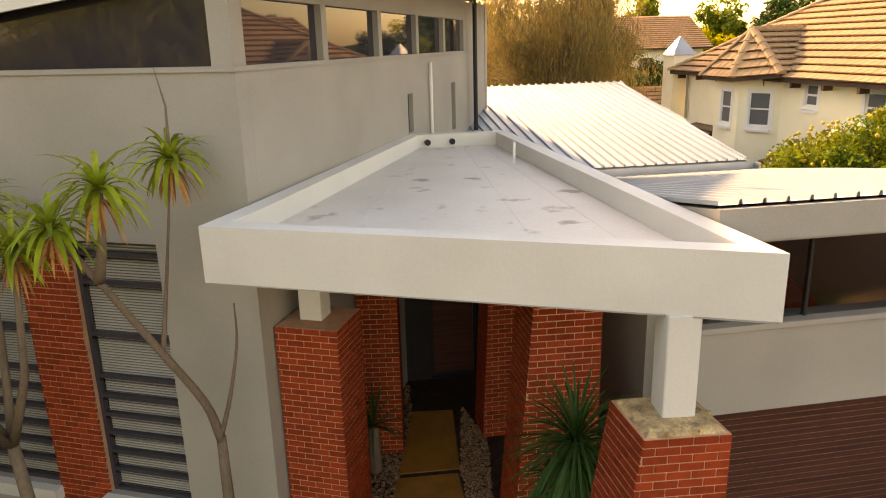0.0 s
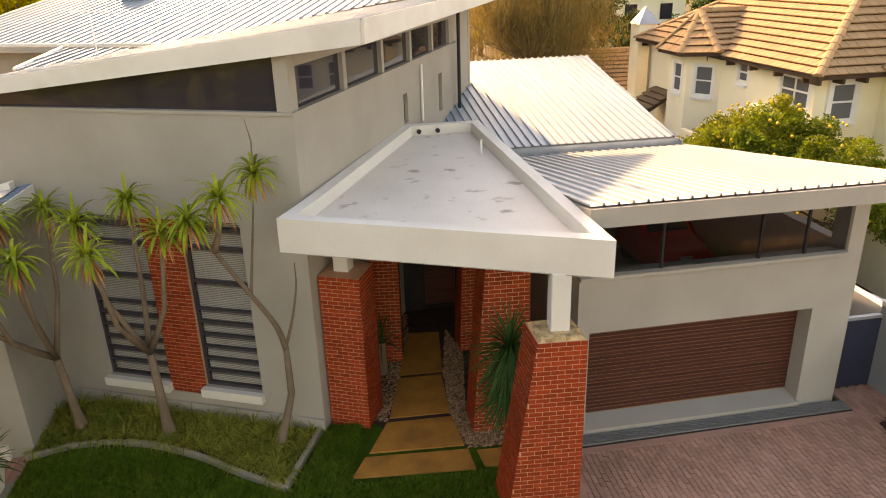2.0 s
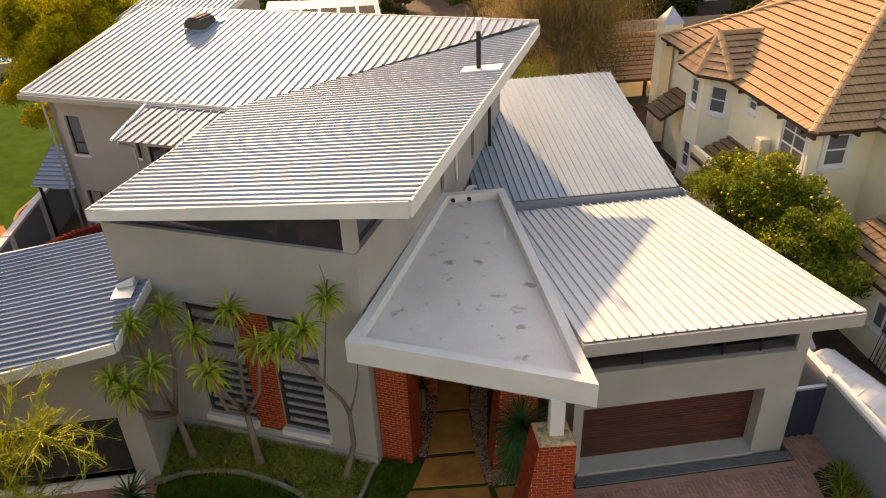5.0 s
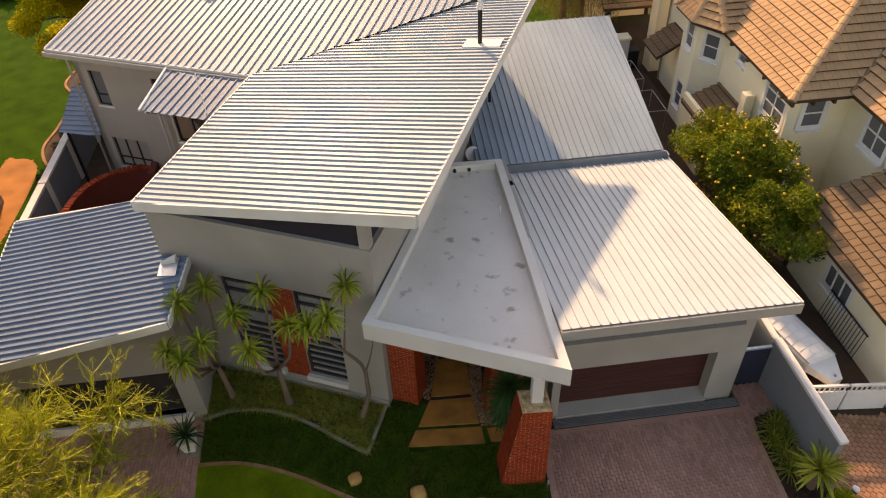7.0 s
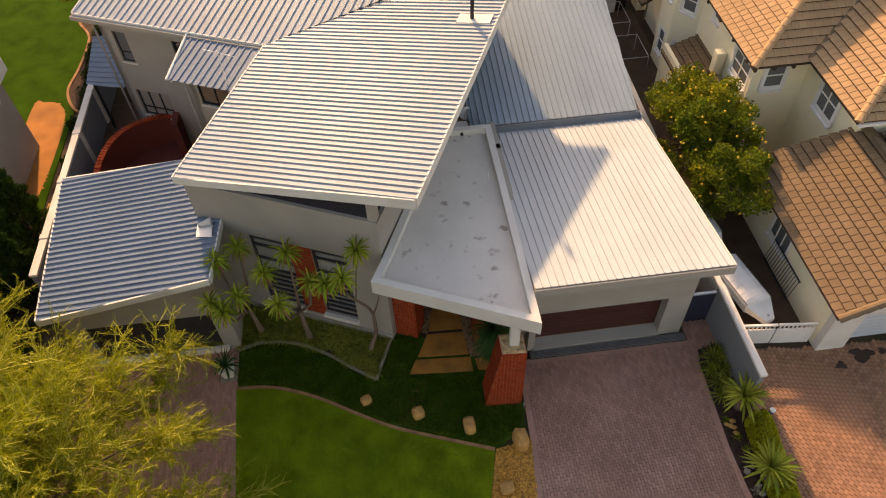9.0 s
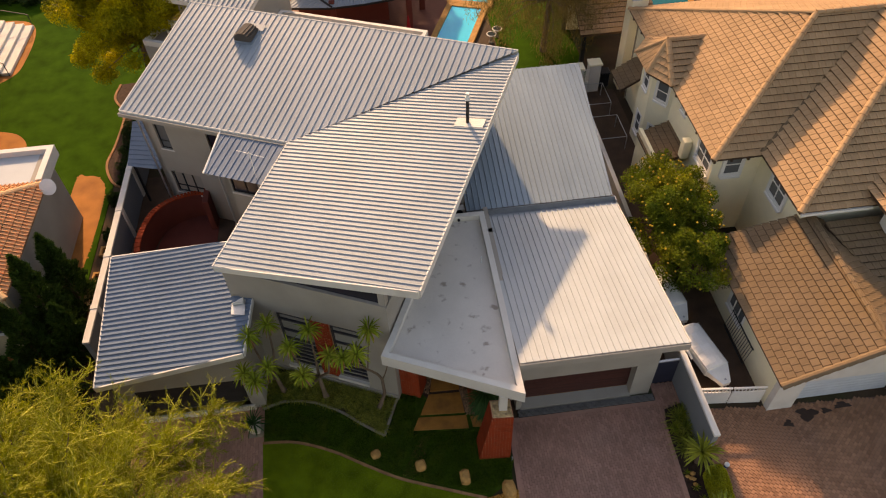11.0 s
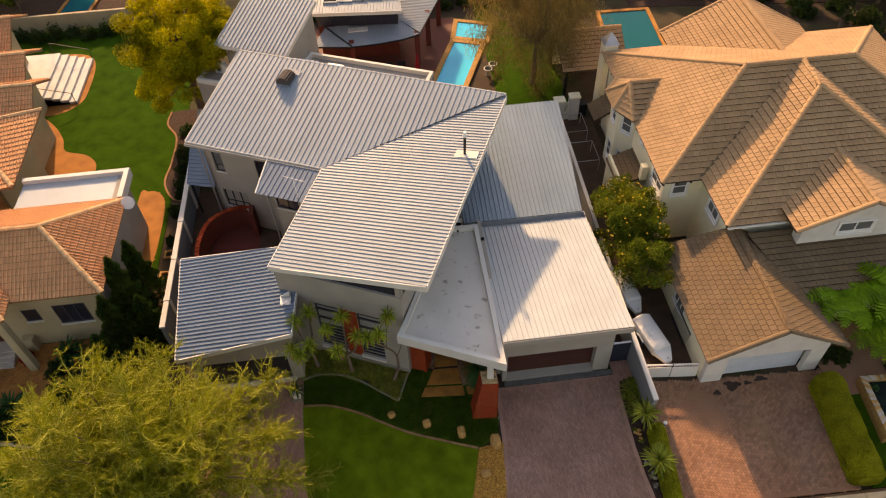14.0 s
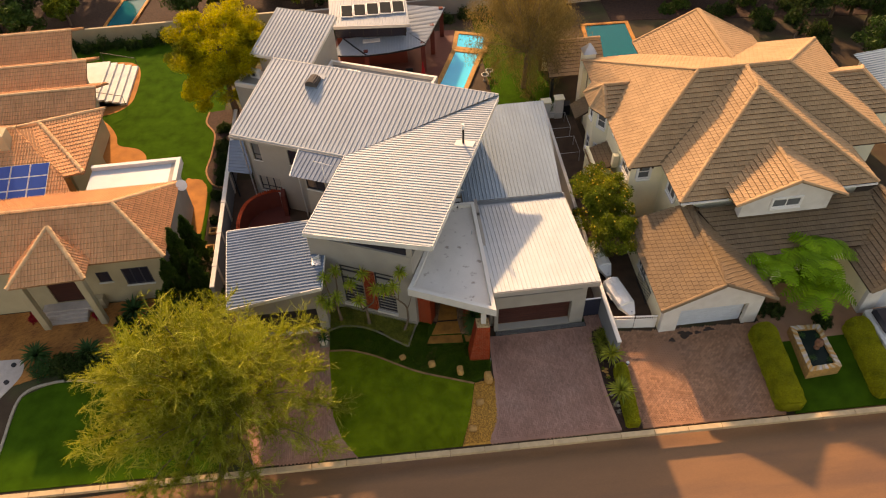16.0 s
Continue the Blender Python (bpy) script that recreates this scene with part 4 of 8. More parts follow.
pillar("battered red face brick pillar with a pale column", [(1.98, 6.2, -0.25), (3.26, 6.1, -0.25), (3.26, 7.05, -0.25), (1.98, 7.1, -0.25)],
       [(2.45, 6.1, 3.44), (3.24, 6.038, 3.44), (3.24, 6.8, 3.44), (2.45, 6.85, 3.44)], (2.9, 6.48, 0.31, 0.31, 4.48, -0.1))
pillar("upright red face brick pillar beside the grey wall", [hp(0.03, 0.28, -0.2), hp(0.88, 0.28, -0.2), hp(0.88, 1.1, -0.2), hp(0.03, 1.1, -0.2)],
       [hp(0.03, 0.28, 3.4), hp(0.88, 0.28, 3.4), hp(0.88, 1.1, 3.4), hp(0.03, 1.1, 3.4)], (hp(0.4, 0.72).x, hp(0.4, 0.72).y, 0.31, 0.31, 4.48, -0.427), top=False)
pillar("battered red face brick pillar under the canopy", [(1.95, 8.75, -0.2), (3.1, 8.7, -0.2), (3.1, 9.5, -0.2), (1.95, 9.5, -0.2)],
       [(2.3, 8.75, 4.48), (3.1, 8.7, 4.48), (3.1, 9.5, 4.48), (2.3, 9.5, 4.48)], None, top=False, count=200)
pillar("inner red face brick pillar near the front door", [(0.22, 12.0, -0.2), (0.88, 11.9, -0.2), (0.98, 12.6, -0.2), (0.3, 12.7, -0.2)],
       [(0.22, 12.0, 4.48), (0.88, 11.9, 4.48), (0.98, 12.6, 4.48), (0.3, 12.7, 4.48)], None, top=False, count=150)
pillar("inner red face brick pillar near the front door", [(2.35, 12.1, -0.2), (3.1, 12.1, -0.2), (3.1, 12.8, -0.2), (2.35, 12.8, -0.2)],
       [(2.55, 12.1, 4.48), (3.1, 12.1, 4.48), (3.1, 12.8, 4.48), (2.55, 12.8, 4.48)], None, top=False, count=150)
panel = empty("brick_panel", hp(-3.1, 0, 0.5), "red face brick panel between the louvred windows", "brick panel")
part("backing", hbox(B(), -3.56, 0.02, 0.5, -2.71, 0.26, 4.5), M["mortar"], panel)
lay_bricks(panel, [(hp(-3.56, 0.02, 0.5), hp(-2.71, 0.02, 0.5), hp(-3.56, 0.02, 4.5), hp(-2.71, 0.02, 4.5))])

# Entrance back wall takes the near-black colour in place of deep shade.
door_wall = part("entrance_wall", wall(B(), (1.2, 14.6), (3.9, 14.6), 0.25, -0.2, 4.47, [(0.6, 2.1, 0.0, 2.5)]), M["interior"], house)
part("garage_side_wall", wall(B(), (3.9, 8.703), (3.9, 16.2), 0.2, -0.2, 4.47), M["plaster"], garage)
fd = part("front_door", frame_bars(B(), (1.8, 14.72), (3.3, 14.72), 0.0, 2.5, 0.1, 0.08, (0.65,)), M["dark"], house, "dark timber front door with a side light")
part("leaf", box(B(), 1.88, 14.72, 0.02, 2.75, 14.76, 2.42), M["door"], fd)
part("side_light", box(B(), 2.8, 14.73, 0.08, 3.22, 14.742, 2.42), M["glass"], fd)
sheet("entrance_gravel", [(-0.1, 9.6), (0.3, 9.1), (1.8, 8.3), (3.2, 8.3), (3.6, 14.6), (1.2, 14.6)], M["soil"], 0.035, label="dark river gravel beside the path", category="gravel")
SLABS = [[(-0.6, 7.82), (1.77, 7.62), (1.74, 8.24), (-0.3, 8.4)], [(-0.22, 8.5), (1.7, 8.36), (1.63, 9.4), (0.24, 9.46)],
         [(0.3, 9.58), (1.62, 9.52), (1.7, 11.1), (0.68, 11.15)], [(0.72, 11.25), (1.75, 11.2), (2.0, 13.2), (1.2, 13.3)], [(1.9, 8.16), (2.45, 8.14), (2.35, 7.6), (1.95, 7.66)]]
for q in SLABS:
    bm = prism(B(), q, -0.12, -0.005)
    bev(bm, 0.012)
    tagged(part("stepping_slab", bm, M["stone"]), "ochre slate stepping slab on the entrance path", "paving slab", "entrance path slabs")


def pebbles(name, poly, count, size, material, label, category, lift, seed):
    """Loose stones strewn over a plan polygon, one heap of stuff."""
    rnd = random.Random(seed)
    xs, ys = [p[0] for p in poly], [p[1] for p in poly]

    def inside(x, y):
        c = False
        for i in range(len(poly)):
            (x0, y0), (x1, y1) = poly[i - 1][:2], poly[i][:2]
            if (y0 > y) != (y1 > y) and x < (x1 - x0) * (y - y0) / (y1 - y0) + x0:
                c = not c
        return c

    vs, fs = [], []
    while count:
        x, y = rnd.uniform(min(xs), max(xs)), rnd.uniform(min(ys), max(ys))
        if not inside(x, y):
            continue
        count -= 1
        r = rnd.uniform(0.6, 1.3) * size
        z = ground_z(y) + lift
        k = len(vs)
        rot = rnd.uniform(0, 6.28)
        for i in range(5):
            a = rot + i * 1.2566
            q = r * rnd.uniform(0.7, 1.1)
            vs.append((x + q * math.cos(a), y + q * math.sin(a), z))
        vs.append((x, y, z + r * 0.6))
        fs += [(k + i, k + (i + 1) % 5, k + 5) for i in range(5)]
    return tagged(raw(name, vs, fs, material), label, category, kind="stuff")


pebbles("gravel", [(-0.1, 9.6), (0.25, 9.5), (0.72, 11.2), (1.2, 13.3), (1.3, 14.4), (0.9, 14.4)], 1800, 0.032, M["gravel"], "river pebbles along the entrance path", "gravel", 0.04, 1)
pebbles("gravel", [(1.75, 8.25), (3.2, 8.2), (3.2, 8.7), (2.0, 8.8), (1.95, 9.5), (2.4, 12), (2.2, 13.3), (1.75, 11.2), (1.62, 9.4)], 3200, 0.034, M["gravel"], "river pebbles along the entrance path", "gravel", 0.04, 2)
pebbles("gravel", [(-0.35, 7.5), (0.15, 7.5), (-0.75, 5.75), (-1.25, 5.95)], 500, 0.04, M["gravel"], "dark gravel path across the grass", "gravel", 0.02, 5)
pebbles("bark_chips", [(2.1, 4.6), (3.35, 4.75), (3.1, 2.0), (2.45, 0.7), (0.85, 0.7), (1.5, 2.4)], 4200, 0.045, M["chips"], "ochre bark chips beside the driveway", "bark chips", 0.02, 3)
pebbles("bark_chips", [(10.3, 7.2), (11.1, 7.3), (11.15, 4.9), (11.3, 3.0), (11.3, 0.9), (10.35, 0.9), (10.2, 2.2), (10.12, 3.6), (10.15, 4.9), (10.2, 6.4)], 1200, 0.04, M["soil"], "dark bark mulch in the side bed", "bark chips", 0.035, 4)


def boulder(x, y, w, d, h, rot, seed):
    rnd = random.Random(seed)
    bm = B()
    bmesh.ops.create_icosphere(bm, subdivisions=2, radius=1)
    for p in bm.verts:
        q = p.co
        m = max(abs(q.x), abs(q.y), abs(q.z))
        q = q.lerp(q / m, 0.55) * (1 + rnd.uniform(-0.06, 0.06))
        p.co = Vector((q.x * w / 2, q.y * d / 2, q.z * h / 2))
    bm.transform(Matrix.Translation((x, y, ground_z(y) + h * 0.42)) @ Matrix.Rotation(rot, 4, "Z"))
    return tagged(part("boulder", bm, M["boulder"]), "squared ochre sandstone boulder on the grass", "boulder", "sandstone boulders along the lawn")


for i, (x, y, w, d, h, r) in enumerate([(-2.25, 6.95, 0.4, 0.4, 0.3, 0.3), (-0.45, 6.2, 0.45, 0.48, 0.42, 0.2), (1.28, 5.45, 0.42, 0.62, 0.6, 0.1), (2.95, 4.65, 0.5, 0.75, 0.85, 0.2), (2.22, 3.2, 0.5, 0.45, 0.25, 0.2), (1.55, 1.55, 0.5, 0.45, 0.25, -0.2)]):
    boulder(x, y, w, d, h, r, i)

# ---- roof fittings ----
flue = empty("roof_flue", hp(-0.1, 9.0, 0), "dark steel roof flue with a white cowl", "flue")
FX, FY = 3.25, 17.75
fz = zf_front((FX, FY))
flue.matrix_basis = Matrix.Translation((FX, FY, fz))
part("flashing", prism(B(), [Vector((FX, FY)) + Vector((U.x, U.y)) * a + Vector((V.x, V.y)) * b for a, b in ((-0.55, -0.3), (0.75, -0.3), (0.75, 0.3), (-0.55, 0.3))], lambda p: zf_front(p) + 0.01, lambda p: zf_front(p) + 0.065), M["white"], flue, "pale flashing plate")
part("flue_pipe", tube(B(), [(FX, FY, fz), (FX, FY, fz + 1.25)], [0.075, 0.075], 12), M["dark"], flue)
part("cowl", tube(B(), [(FX, FY, fz + 1.25), (FX, FY, fz + 1.4), (FX, FY, fz + 1.42), (FX, FY, fz + 1.6)], [0.11, 0.11, 0.08, 0.09], 12), M["pipe"], flue, "white cowl")
rc = Vector((-6.74, 26.41, 0))
rv = empty("roof_ventilator", (rc.x, rc.y, zf_back(rc)), "grey metal roof ventilator with a curved hood", "ventilator")
bm = B()
for k in range(9):
    a0, a1 = math.pi * (k / 9), math.pi * ((k + 1) / 9)
    prism(bm, [rc + U * (0.45 * math.cos(a)) + V * s for a, s in ((a0, -0.55), (a1, -0.55), (a1, 0.45), (a0, 0.45))], zf_back(rc) + 0.1, zf_back(rc) + 0.14 + 0.4 * (math.sin(a0) + math.sin(a1)) / 2)
part("hood", bm, M["vent"], rv)
part("base", prism(B(), [rc + U * a + V * b for a, b in ((-0.5, -0.5), (0.5, -0.5), (0.5, 0.5), (-0.5, 0.5))], lambda p: zf_back(p) - 0.02, lambda p: zf_back(p) + 0.14), M["roof_blue"], rv)
part("flashing", prism(B(), [rc + U * a + V * b for a, b in ((-0.62, 0.5), (0.62, 0.5), (0.62, 0.95), (-0.62, 0.95))], lambda p: zf_back(p) + 0.052, lambda p: zf_back(p) + 0.06), M["roof_main"], rv)
ant = empty("tv_antenna", hp(-7.6, 4.9, zf_lean(hp(-7.6, 4.9))), "thin pale television antenna on the lean-to roof", "antenna")
az = zf_lean(hp(-7.9, 5.0))
part("mast", tube(B(), [hp(-7.9, 5.0, az), hp(-7.9, 5.0, az + 1.5)], [0.018, 0.018], 6), M["pipe"], ant)
part("boom", tube(B(), [hp(-8.5, 5.0, az + 1.45), hp(-7.2, 5.0, az + 1.35)], [0.014, 0.014], 6), M["pipe"], ant)
for a in (-8.4, -8.0, -7.4):
    part("element", tube(B(), [hp(a, 4.92, az + 1.4), hp(a, 5.08, az + 1.4)], [0.007, 0.007], 5), M["pipe"], ant)

# ---- rear of the house ----
rear = empty("rear_wing", hp(-17, 18, 0), "grey rear wing with ribbed metal roof and flat terraces", "house wing")


def zf_up(p):
    return 7.25 + 0.22 * ((Vector((p[0], p[1], 0)) - C0).dot(V) - 15.6)


up = [hp(-19.6, 16.5), hp(-14.1, 16.5), hp(-14.1, 21.8), hp(-19.6, 21.8)]
part("roof", ribbed(B(), up, zf_up, V, 0.3, 0.05, 0.06), M["roof_main"], rear, "white ribbed metal roof sheets")
part("soffit", prism(B(), up, lambda p: zf_up(p) - 0.25, lambda p: zf_up(p) - 0.03), M["white"], rear)
part("block", prism(B(), [hp(-19.2, 17.05), hp(-14.4, 17.05), hp(-14.4, 21.4), hp(-19.2, 21.4)], -0.2, lambda p: zf_up(p) - 0.24), M["plaster"], rear)


def flat_roof(parent, a0, b0, a1, b1, z, rim=0.22, up_h=0.3, wall_mat=None):
    part("block", hbox(B(), a0, b0, -0.2, a1, b1, z - up_h), wall_mat or M["plaster"], parent)
    for q in ((a0, b0, a1, b0 + rim), (a0, b1 - rim, a1, b1), (a0, b0 + rim + 0.002, a0 + rim, b1 - rim - 0.002), (a1 - rim, b0 + rim + 0.002, a1, b1 - rim - 0.002)):
        part("parapet", hbox(B(), q[0], q[1], z - up_h - 0.05, q[2], q[3], z), M["white"], parent)


flat_roof(rear, -14.35, 15.2, -5.0, 20.1, 5.5)
flat_roof(rear, -20.7, 14.97, -14.4, 17.03, 5.5)
gy = empty("solar_geyser", hp(-13, 17.5, 5.3), "white solar geyser tank on the flat roof", "geyser")
part("tank", tube(B(), [hp(-14.3, 17.5, 6.35), hp(-14.22, 17.5, 6.35), hp(-12.5, 17.6, 6.35), hp(-12.42, 17.6, 6.35)], [0.2, 0.27, 0.27, 0.2], 18), M["pipe"], gy, smooth=False)
part("end_band", tube(B(), [hp(-12.7, 17.59, 6.35), hp(-12.62, 17.59, 6.35)], [0.28, 0.28], 18), M["dark"], gy)
part("collector", prism(B(), [hp(-12.3, 17.2), hp(-11.2, 17.2), hp(-11.2, 18.9), hp(-12.3, 18.9)], lambda p: 5.6 + 0.2 * (19.0 - (Vector((p[0], p[1], 0)) - C0).dot(V)), lambda p: 5.68 + 0.2 * (19.0 - (Vector((p[0], p[1], 0)) - C0).dot(V))), M["steel"], gy)
for a in (-13.9, -12.9):
    part("stand", hbox(B(), a, 17.3, 5.2, a + 0.1, 17.8, 6.12), M["steel"], gy)
ac = empty("air_conditioner", hp(-19.55, 16.5, 5.2), "white air conditioner unit on the terrace", "air conditioner")
part("case", bev(hbox(B(), -20.0, 16.35, 5.2, -19.1, 16.73, 5.95), 0.02), M["pipe"], ac)
part("fan_grille", tube(B(), [hp(-19.65, 16.35, 5.57), hp(-19.65, 16.32, 5.57)], [0.27, 0.27], 18), M["steel"], ac)
part("fan_hub", tube(B(), [hp(-19.65, 16.32, 5.57), hp(-19.65, 16.3, 5.57)], [0.14, 0.14], 14), M["dark"], ac)

patio = empty("patio", (-1, 41, 0), "roofed patio with ribbed metal sheets on maroon columns", "patio")


def zf_ver(p):
    return 2.95 + 0.13 * (p[1] - 38.0)


ver = [(-3.0, 37.95), (-0.8, 38.05), (1.1, 38.3), (2.5, 38.75), (0.95, 40.7), (-5.0, 40.6)]
part("verandah_roof", ribbed(B(), ver, zf_ver, (0.1, 1), 0.25, 0.035, 0.07), M["roof_main"], patio, "grey-white ribbed verandah roof with a curved edge")
part("verandah_ceiling", prism(B(), ver, lambda p: zf_ver(p) - 0.16, lambda p: zf_ver(p) - 0.03), M["dark"], patio)
west = [(-6.1, 38.4), (-3.0, 37.95), (-5.0, 40.6)]
part("west_roof", ribbed(B(), west, lambda p: zf_ver(p) - 0.02, (0.7, 0.7), 0.25, 0.035, 0.07), M["roof_main"], patio, "grey-white ribbed roof sheets")
part("west_ceiling", prism(B(), west, lambda p: zf_ver(p) - 0.18, lambda p: zf_ver(p) - 0.05), M["dark"], patio)
part("hip_flashing", tube(B(), smooth_curve([(-3.0, 37.95, 2.99), (-3.9, 39.1, 3.14), (-5.0, 40.6, 3.33)], 4), [0.07] * 9, 6), M["dark"], patio)


def zf_east(p):
    return 3.32 - 0.1 * (p[0] - 0.95)


east = [(0.95, 40.7), (2.5, 38.75), (5.05, 45.3), (1.1, 45.8)]
part("east_roof", ribbed(B(), east, zf_east, (1, -0.1), 0.25, 0.035, 0.07), M["roof_main"], patio, "grey-white ribbed roof sheets")
part("east_ceiling", prism(B(), east, lambda p: zf_east(p) - 0.16, lambda p: zf_east(p) - 0.03), M["dark"], patio)


def zf_upper(p):
    return 4.95 + 0.09 * (p[1] - 39.5)


upper = [(-6.0, 39.9), (1.2, 39.1), (1.2, 44.6), (-6.0, 45.4)]
part("upper_roof", ribbed(B(), upper, zf_upper, (0.1, 1), 0.25, 0.035, 0.07), M["roof_main"], patio, "grey-white ribbed upper roof sheets")
part("upper_fascia", prism(B(), [(-6.0, 39.86), (1.2, 39.06), (1.2, 39.1), (-6.0, 39.9)], 4.72, 5.0), M["white"], patio)
part("upper_soffit", prism(B(), [(-5.9, 39.95), (1.1, 39.17), (1.1, 44.5), (-5.9, 45.3)], lambda p: zf_upper(p) - 0.2, lambda p: zf_upper(p) - 0.05), M["dark"], patio)
part("clerestory", prism(B(), [(-5.6, 40.6), (0.85, 39.95), (0.85, 40.1), (-5.6, 40.75)], 3.4, 4.75), M["glass"], patio, "dark glazed band under the upper roof")
for k in range(6):
    x = -5.6 + k * 1.28
    y = 40.57 - 0.1008 * (x + 5.6)
    part("mullion", box(B(), x - 0.05, y - 0.03, 3.4, x + 0.05, y + 0.05, 4.75), M["dark"], patio)
part("upper_wall", prism(B(), [(-5.6, 41.4), (0.85, 40.8), (0.85, 44.3), (-5.6, 44.9)], -0.1, 4.75), M["maroon"], patio)
part("flat_pad", box(B(), -3.2, 39.6, 3.19, -1.6, 40.1, 3.3), M["white"], patio, "pale sheet lying on the verandah roof")
for k in range(5):
    x = -4.9 + k * 1.18
    cl = part("solar_collector", prism(B(), [(x, 41.0), (x + 1.12, 40.9), (x + 1.12, 42.7), (x, 42.8)], lambda p: zf_upper(p) + 0.06, lambda p: zf_upper(p) + 0.16), M["frame_white"], patio)
    part("absorber", prism(B(), [(x + 0.06, 41.06), (x + 1.06, 40.96), (x + 1.06, 42.64), (x + 0.06, 42.74)], lambda p: zf_upper(p) + 0.161, lambda p: zf_upper(p) + 0.17), M["absorber"], cl)
for x, y in ((2.25, 39.1), (4.6, 45.0), (3.4, 42.0), (-3.0, 38.5)):
    part("column", bev(box(B(), x - 0.2, y - 0.2, -0.1, x + 0.2, y + 0.2, 3.1), 0.02), M["maroon"], patio)
for k in range(5):
    sofa = empty("patio_chair", (-3.6 + k * 1.1, 38.0, 0), "dark woven patio chair under the verandah", "chair", "patio chairs")
    part("seat", bev(box(B(), -3.95 + k * 1.1, 37.7, 0.0, -3.25 + k * 1.1, 38.4, 0.42), 0.04), M["dark"], sofa)
    part("backrest", bev(box(B(), -3.95 + k * 1.1, 38.3, 0.42, -3.25 + k * 1.1, 38.45, 0.9), 0.04), M["dark"], sofa)
sheet("deck", [(-7, 33.5), (2.6, 36.0), (3.3, 37.2), (5.6, 43.0), (6.0, 46), (-7, 46)], M["timber"], 0.03, label="red-brown timber pool deck", category="deck")
umb = empty("closed_umbrella", (2.0, 36.6, 0), "closed red patio umbrella", "umbrella")
part("canopy", tube(B(), [(2.0, 36.6, 0.9), (2.0, 36.6, 1.2), (2.0, 36.6, 2.6)], [0.12, 0.22, 0.04], 8), M["redcloth"], umb)
part("pole", tube(B(), [(2.0, 36.6, 0.0), (2.0, 36.6, 0.95)], [0.03, 0.03], 6), M["pipe"], umb)


def pool(name, poly, water, label, coping, rim=0.42):
    root = empty(name, (*poly[0], 0), label, "pool")
    P = [Vector(p) for p in poly]
    inn = inset_poly(P, rim)
    for i in range(len(P)):
        j = (i + 1) % len(P)
        part("coping", prism(B(), [P[i], P[j], inn[j], inn[i]], -0.3, 0.14), coping, root)
    part("water", prism(B(), inset_poly(P, rim - 0.01), -0.2, 0.06), water, root)


pool("swimming_pool", [(2.7, 35.7), (5.75, 34.9), (8.25, 41.2), (5.35, 42.3)], M["water"], "turquoise swimming pool with ochre stone coping", M["boulder"])
pool("spa_pool", [(5.3, 42.35), (8.5, 41.15), (9.4, 44.2), (6.0, 45.5)], M["water"], "small turquoise spa pool with ochre coping", M["boulder"])
pool("neighbour_pool", [(18.0, 37.4), (23.1, 37.2), (23.5, 44.4), (18.7, 44.6)], M["water_dark"], "dark teal swimming pool of the neighbour", M["stone"], 0.35)
pool("far_pool", [(-30.6, 52.5), (-27.4, 52.5), (-26.4, 58.5), (-29.6, 58.5)], M["water_dark"], "distant teal pool behind the garden wall", M["stone"], 0.3)

# ---- walls and yards ----
bw = empty("boundary_wall", (11.2, 5, 0), "low slate-painted boundary wall with a pale coping", "wall")
part("wall", wall(B(), (11.2, 4.95), (11.2, 8.7), 0.2, -0.5, 1.9), M["bluewall"], bw)
part("coping", bev(wall(B(), (11.23, 4.9), (11.23, 8.7), 0.26, 1.903, 2.02), 0.015), M["white"], bw)
bw2 = empty("yard_wall", (11.5, 20, 0), "pale side yard wall behind the garage", "wall")
part("wall", wall(B(), (11.3, 8.72), (11.7, 30), 0.22, -0.3, 1.8), M["white"], bw2)
lw = empty("west_boundary_wall", (-14.5, 20, 0), "slate-blue boundary wall with a pale coping", "wall")
part("wall", wall(B(), (-14.4, 13.0), (-14.45, 33), 0.22, -0.3, 1.88), M["bluewall"], lw)
part("coping", wall(B(), (-14.36, 13.0), (-14.41, 33), 0.3, 1.883, 2.0), M["white"], lw)
for y in (15, 18.2, 21.4, 24.6, 27.8):
    part("pier", bev(box(B(), -14.7, y - 0.14, -0.2, -14.34, y + 0.14, 2.03), 0.02), M["white"], lw)
cw = empty("curved_brick_wall", (-12, 20, 0), "curved maroon wall with a red brick coping", "wall")
arc = smooth_curve([(-13.1, 17.0), (-13.34, 19.2), (-13.2, 20.45), (-12.85, 21.4), (-12.1, 22.1), (-11.1, 22.45), (-10.2, 22.4)], 6)
bm, bc = B(), B()
for a, b in zip(arc, arc[1:]):
    d = (b - a).normalized()
    n = Vector((-d.y, d.x)) * 0.11
    prism(bm, [a - n, b - n, b + n, a + n], -0.2, 1.55)
    n *= 1.3
    prism(bc, [a - n + d * 0.02, b - n - d * 0.02, b + n - d * 0.02, a + n + d * 0.02], 1.553, 1.63)
part("wall", bm, M["maroon"], cw)
tagged(part("brick_coping", bc, M["brick"], cw), kind="stuff")
part("end_block", bev(box(B(), -10.25, 21.2, -0.2, -9.95, 23.0, 2.0), 0.015), M["maroon"], cw)
sheet("maroon_floor", [(-13.0, 17.2), (-9.9, 17.2), (-9.9, 22.3), (-11.1, 22.4), (-12.1, 22.0), (-12.8, 21.3), (-13.2, 19.3)], M["maroon"], 0.03, label="dark maroon floor inside the curved wall", category="floor")
dg = empty("side_gate", (10.4, 9.2, 0), "dark blue-grey sheet metal side gate", "gate")
part("leaf", box(B(), 9.82, 8.62, -0.02, 10.98, 8.67, 1.65), M["navy"], dg)
part("top_rail", box(B(), 9.8, 8.6, 1.653, 10.98, 8.7, 1.72), M["steel"], dg)
wg = empty("driveway_gate", (13, 7.1, -0.2), "white double driveway gate", "gate")
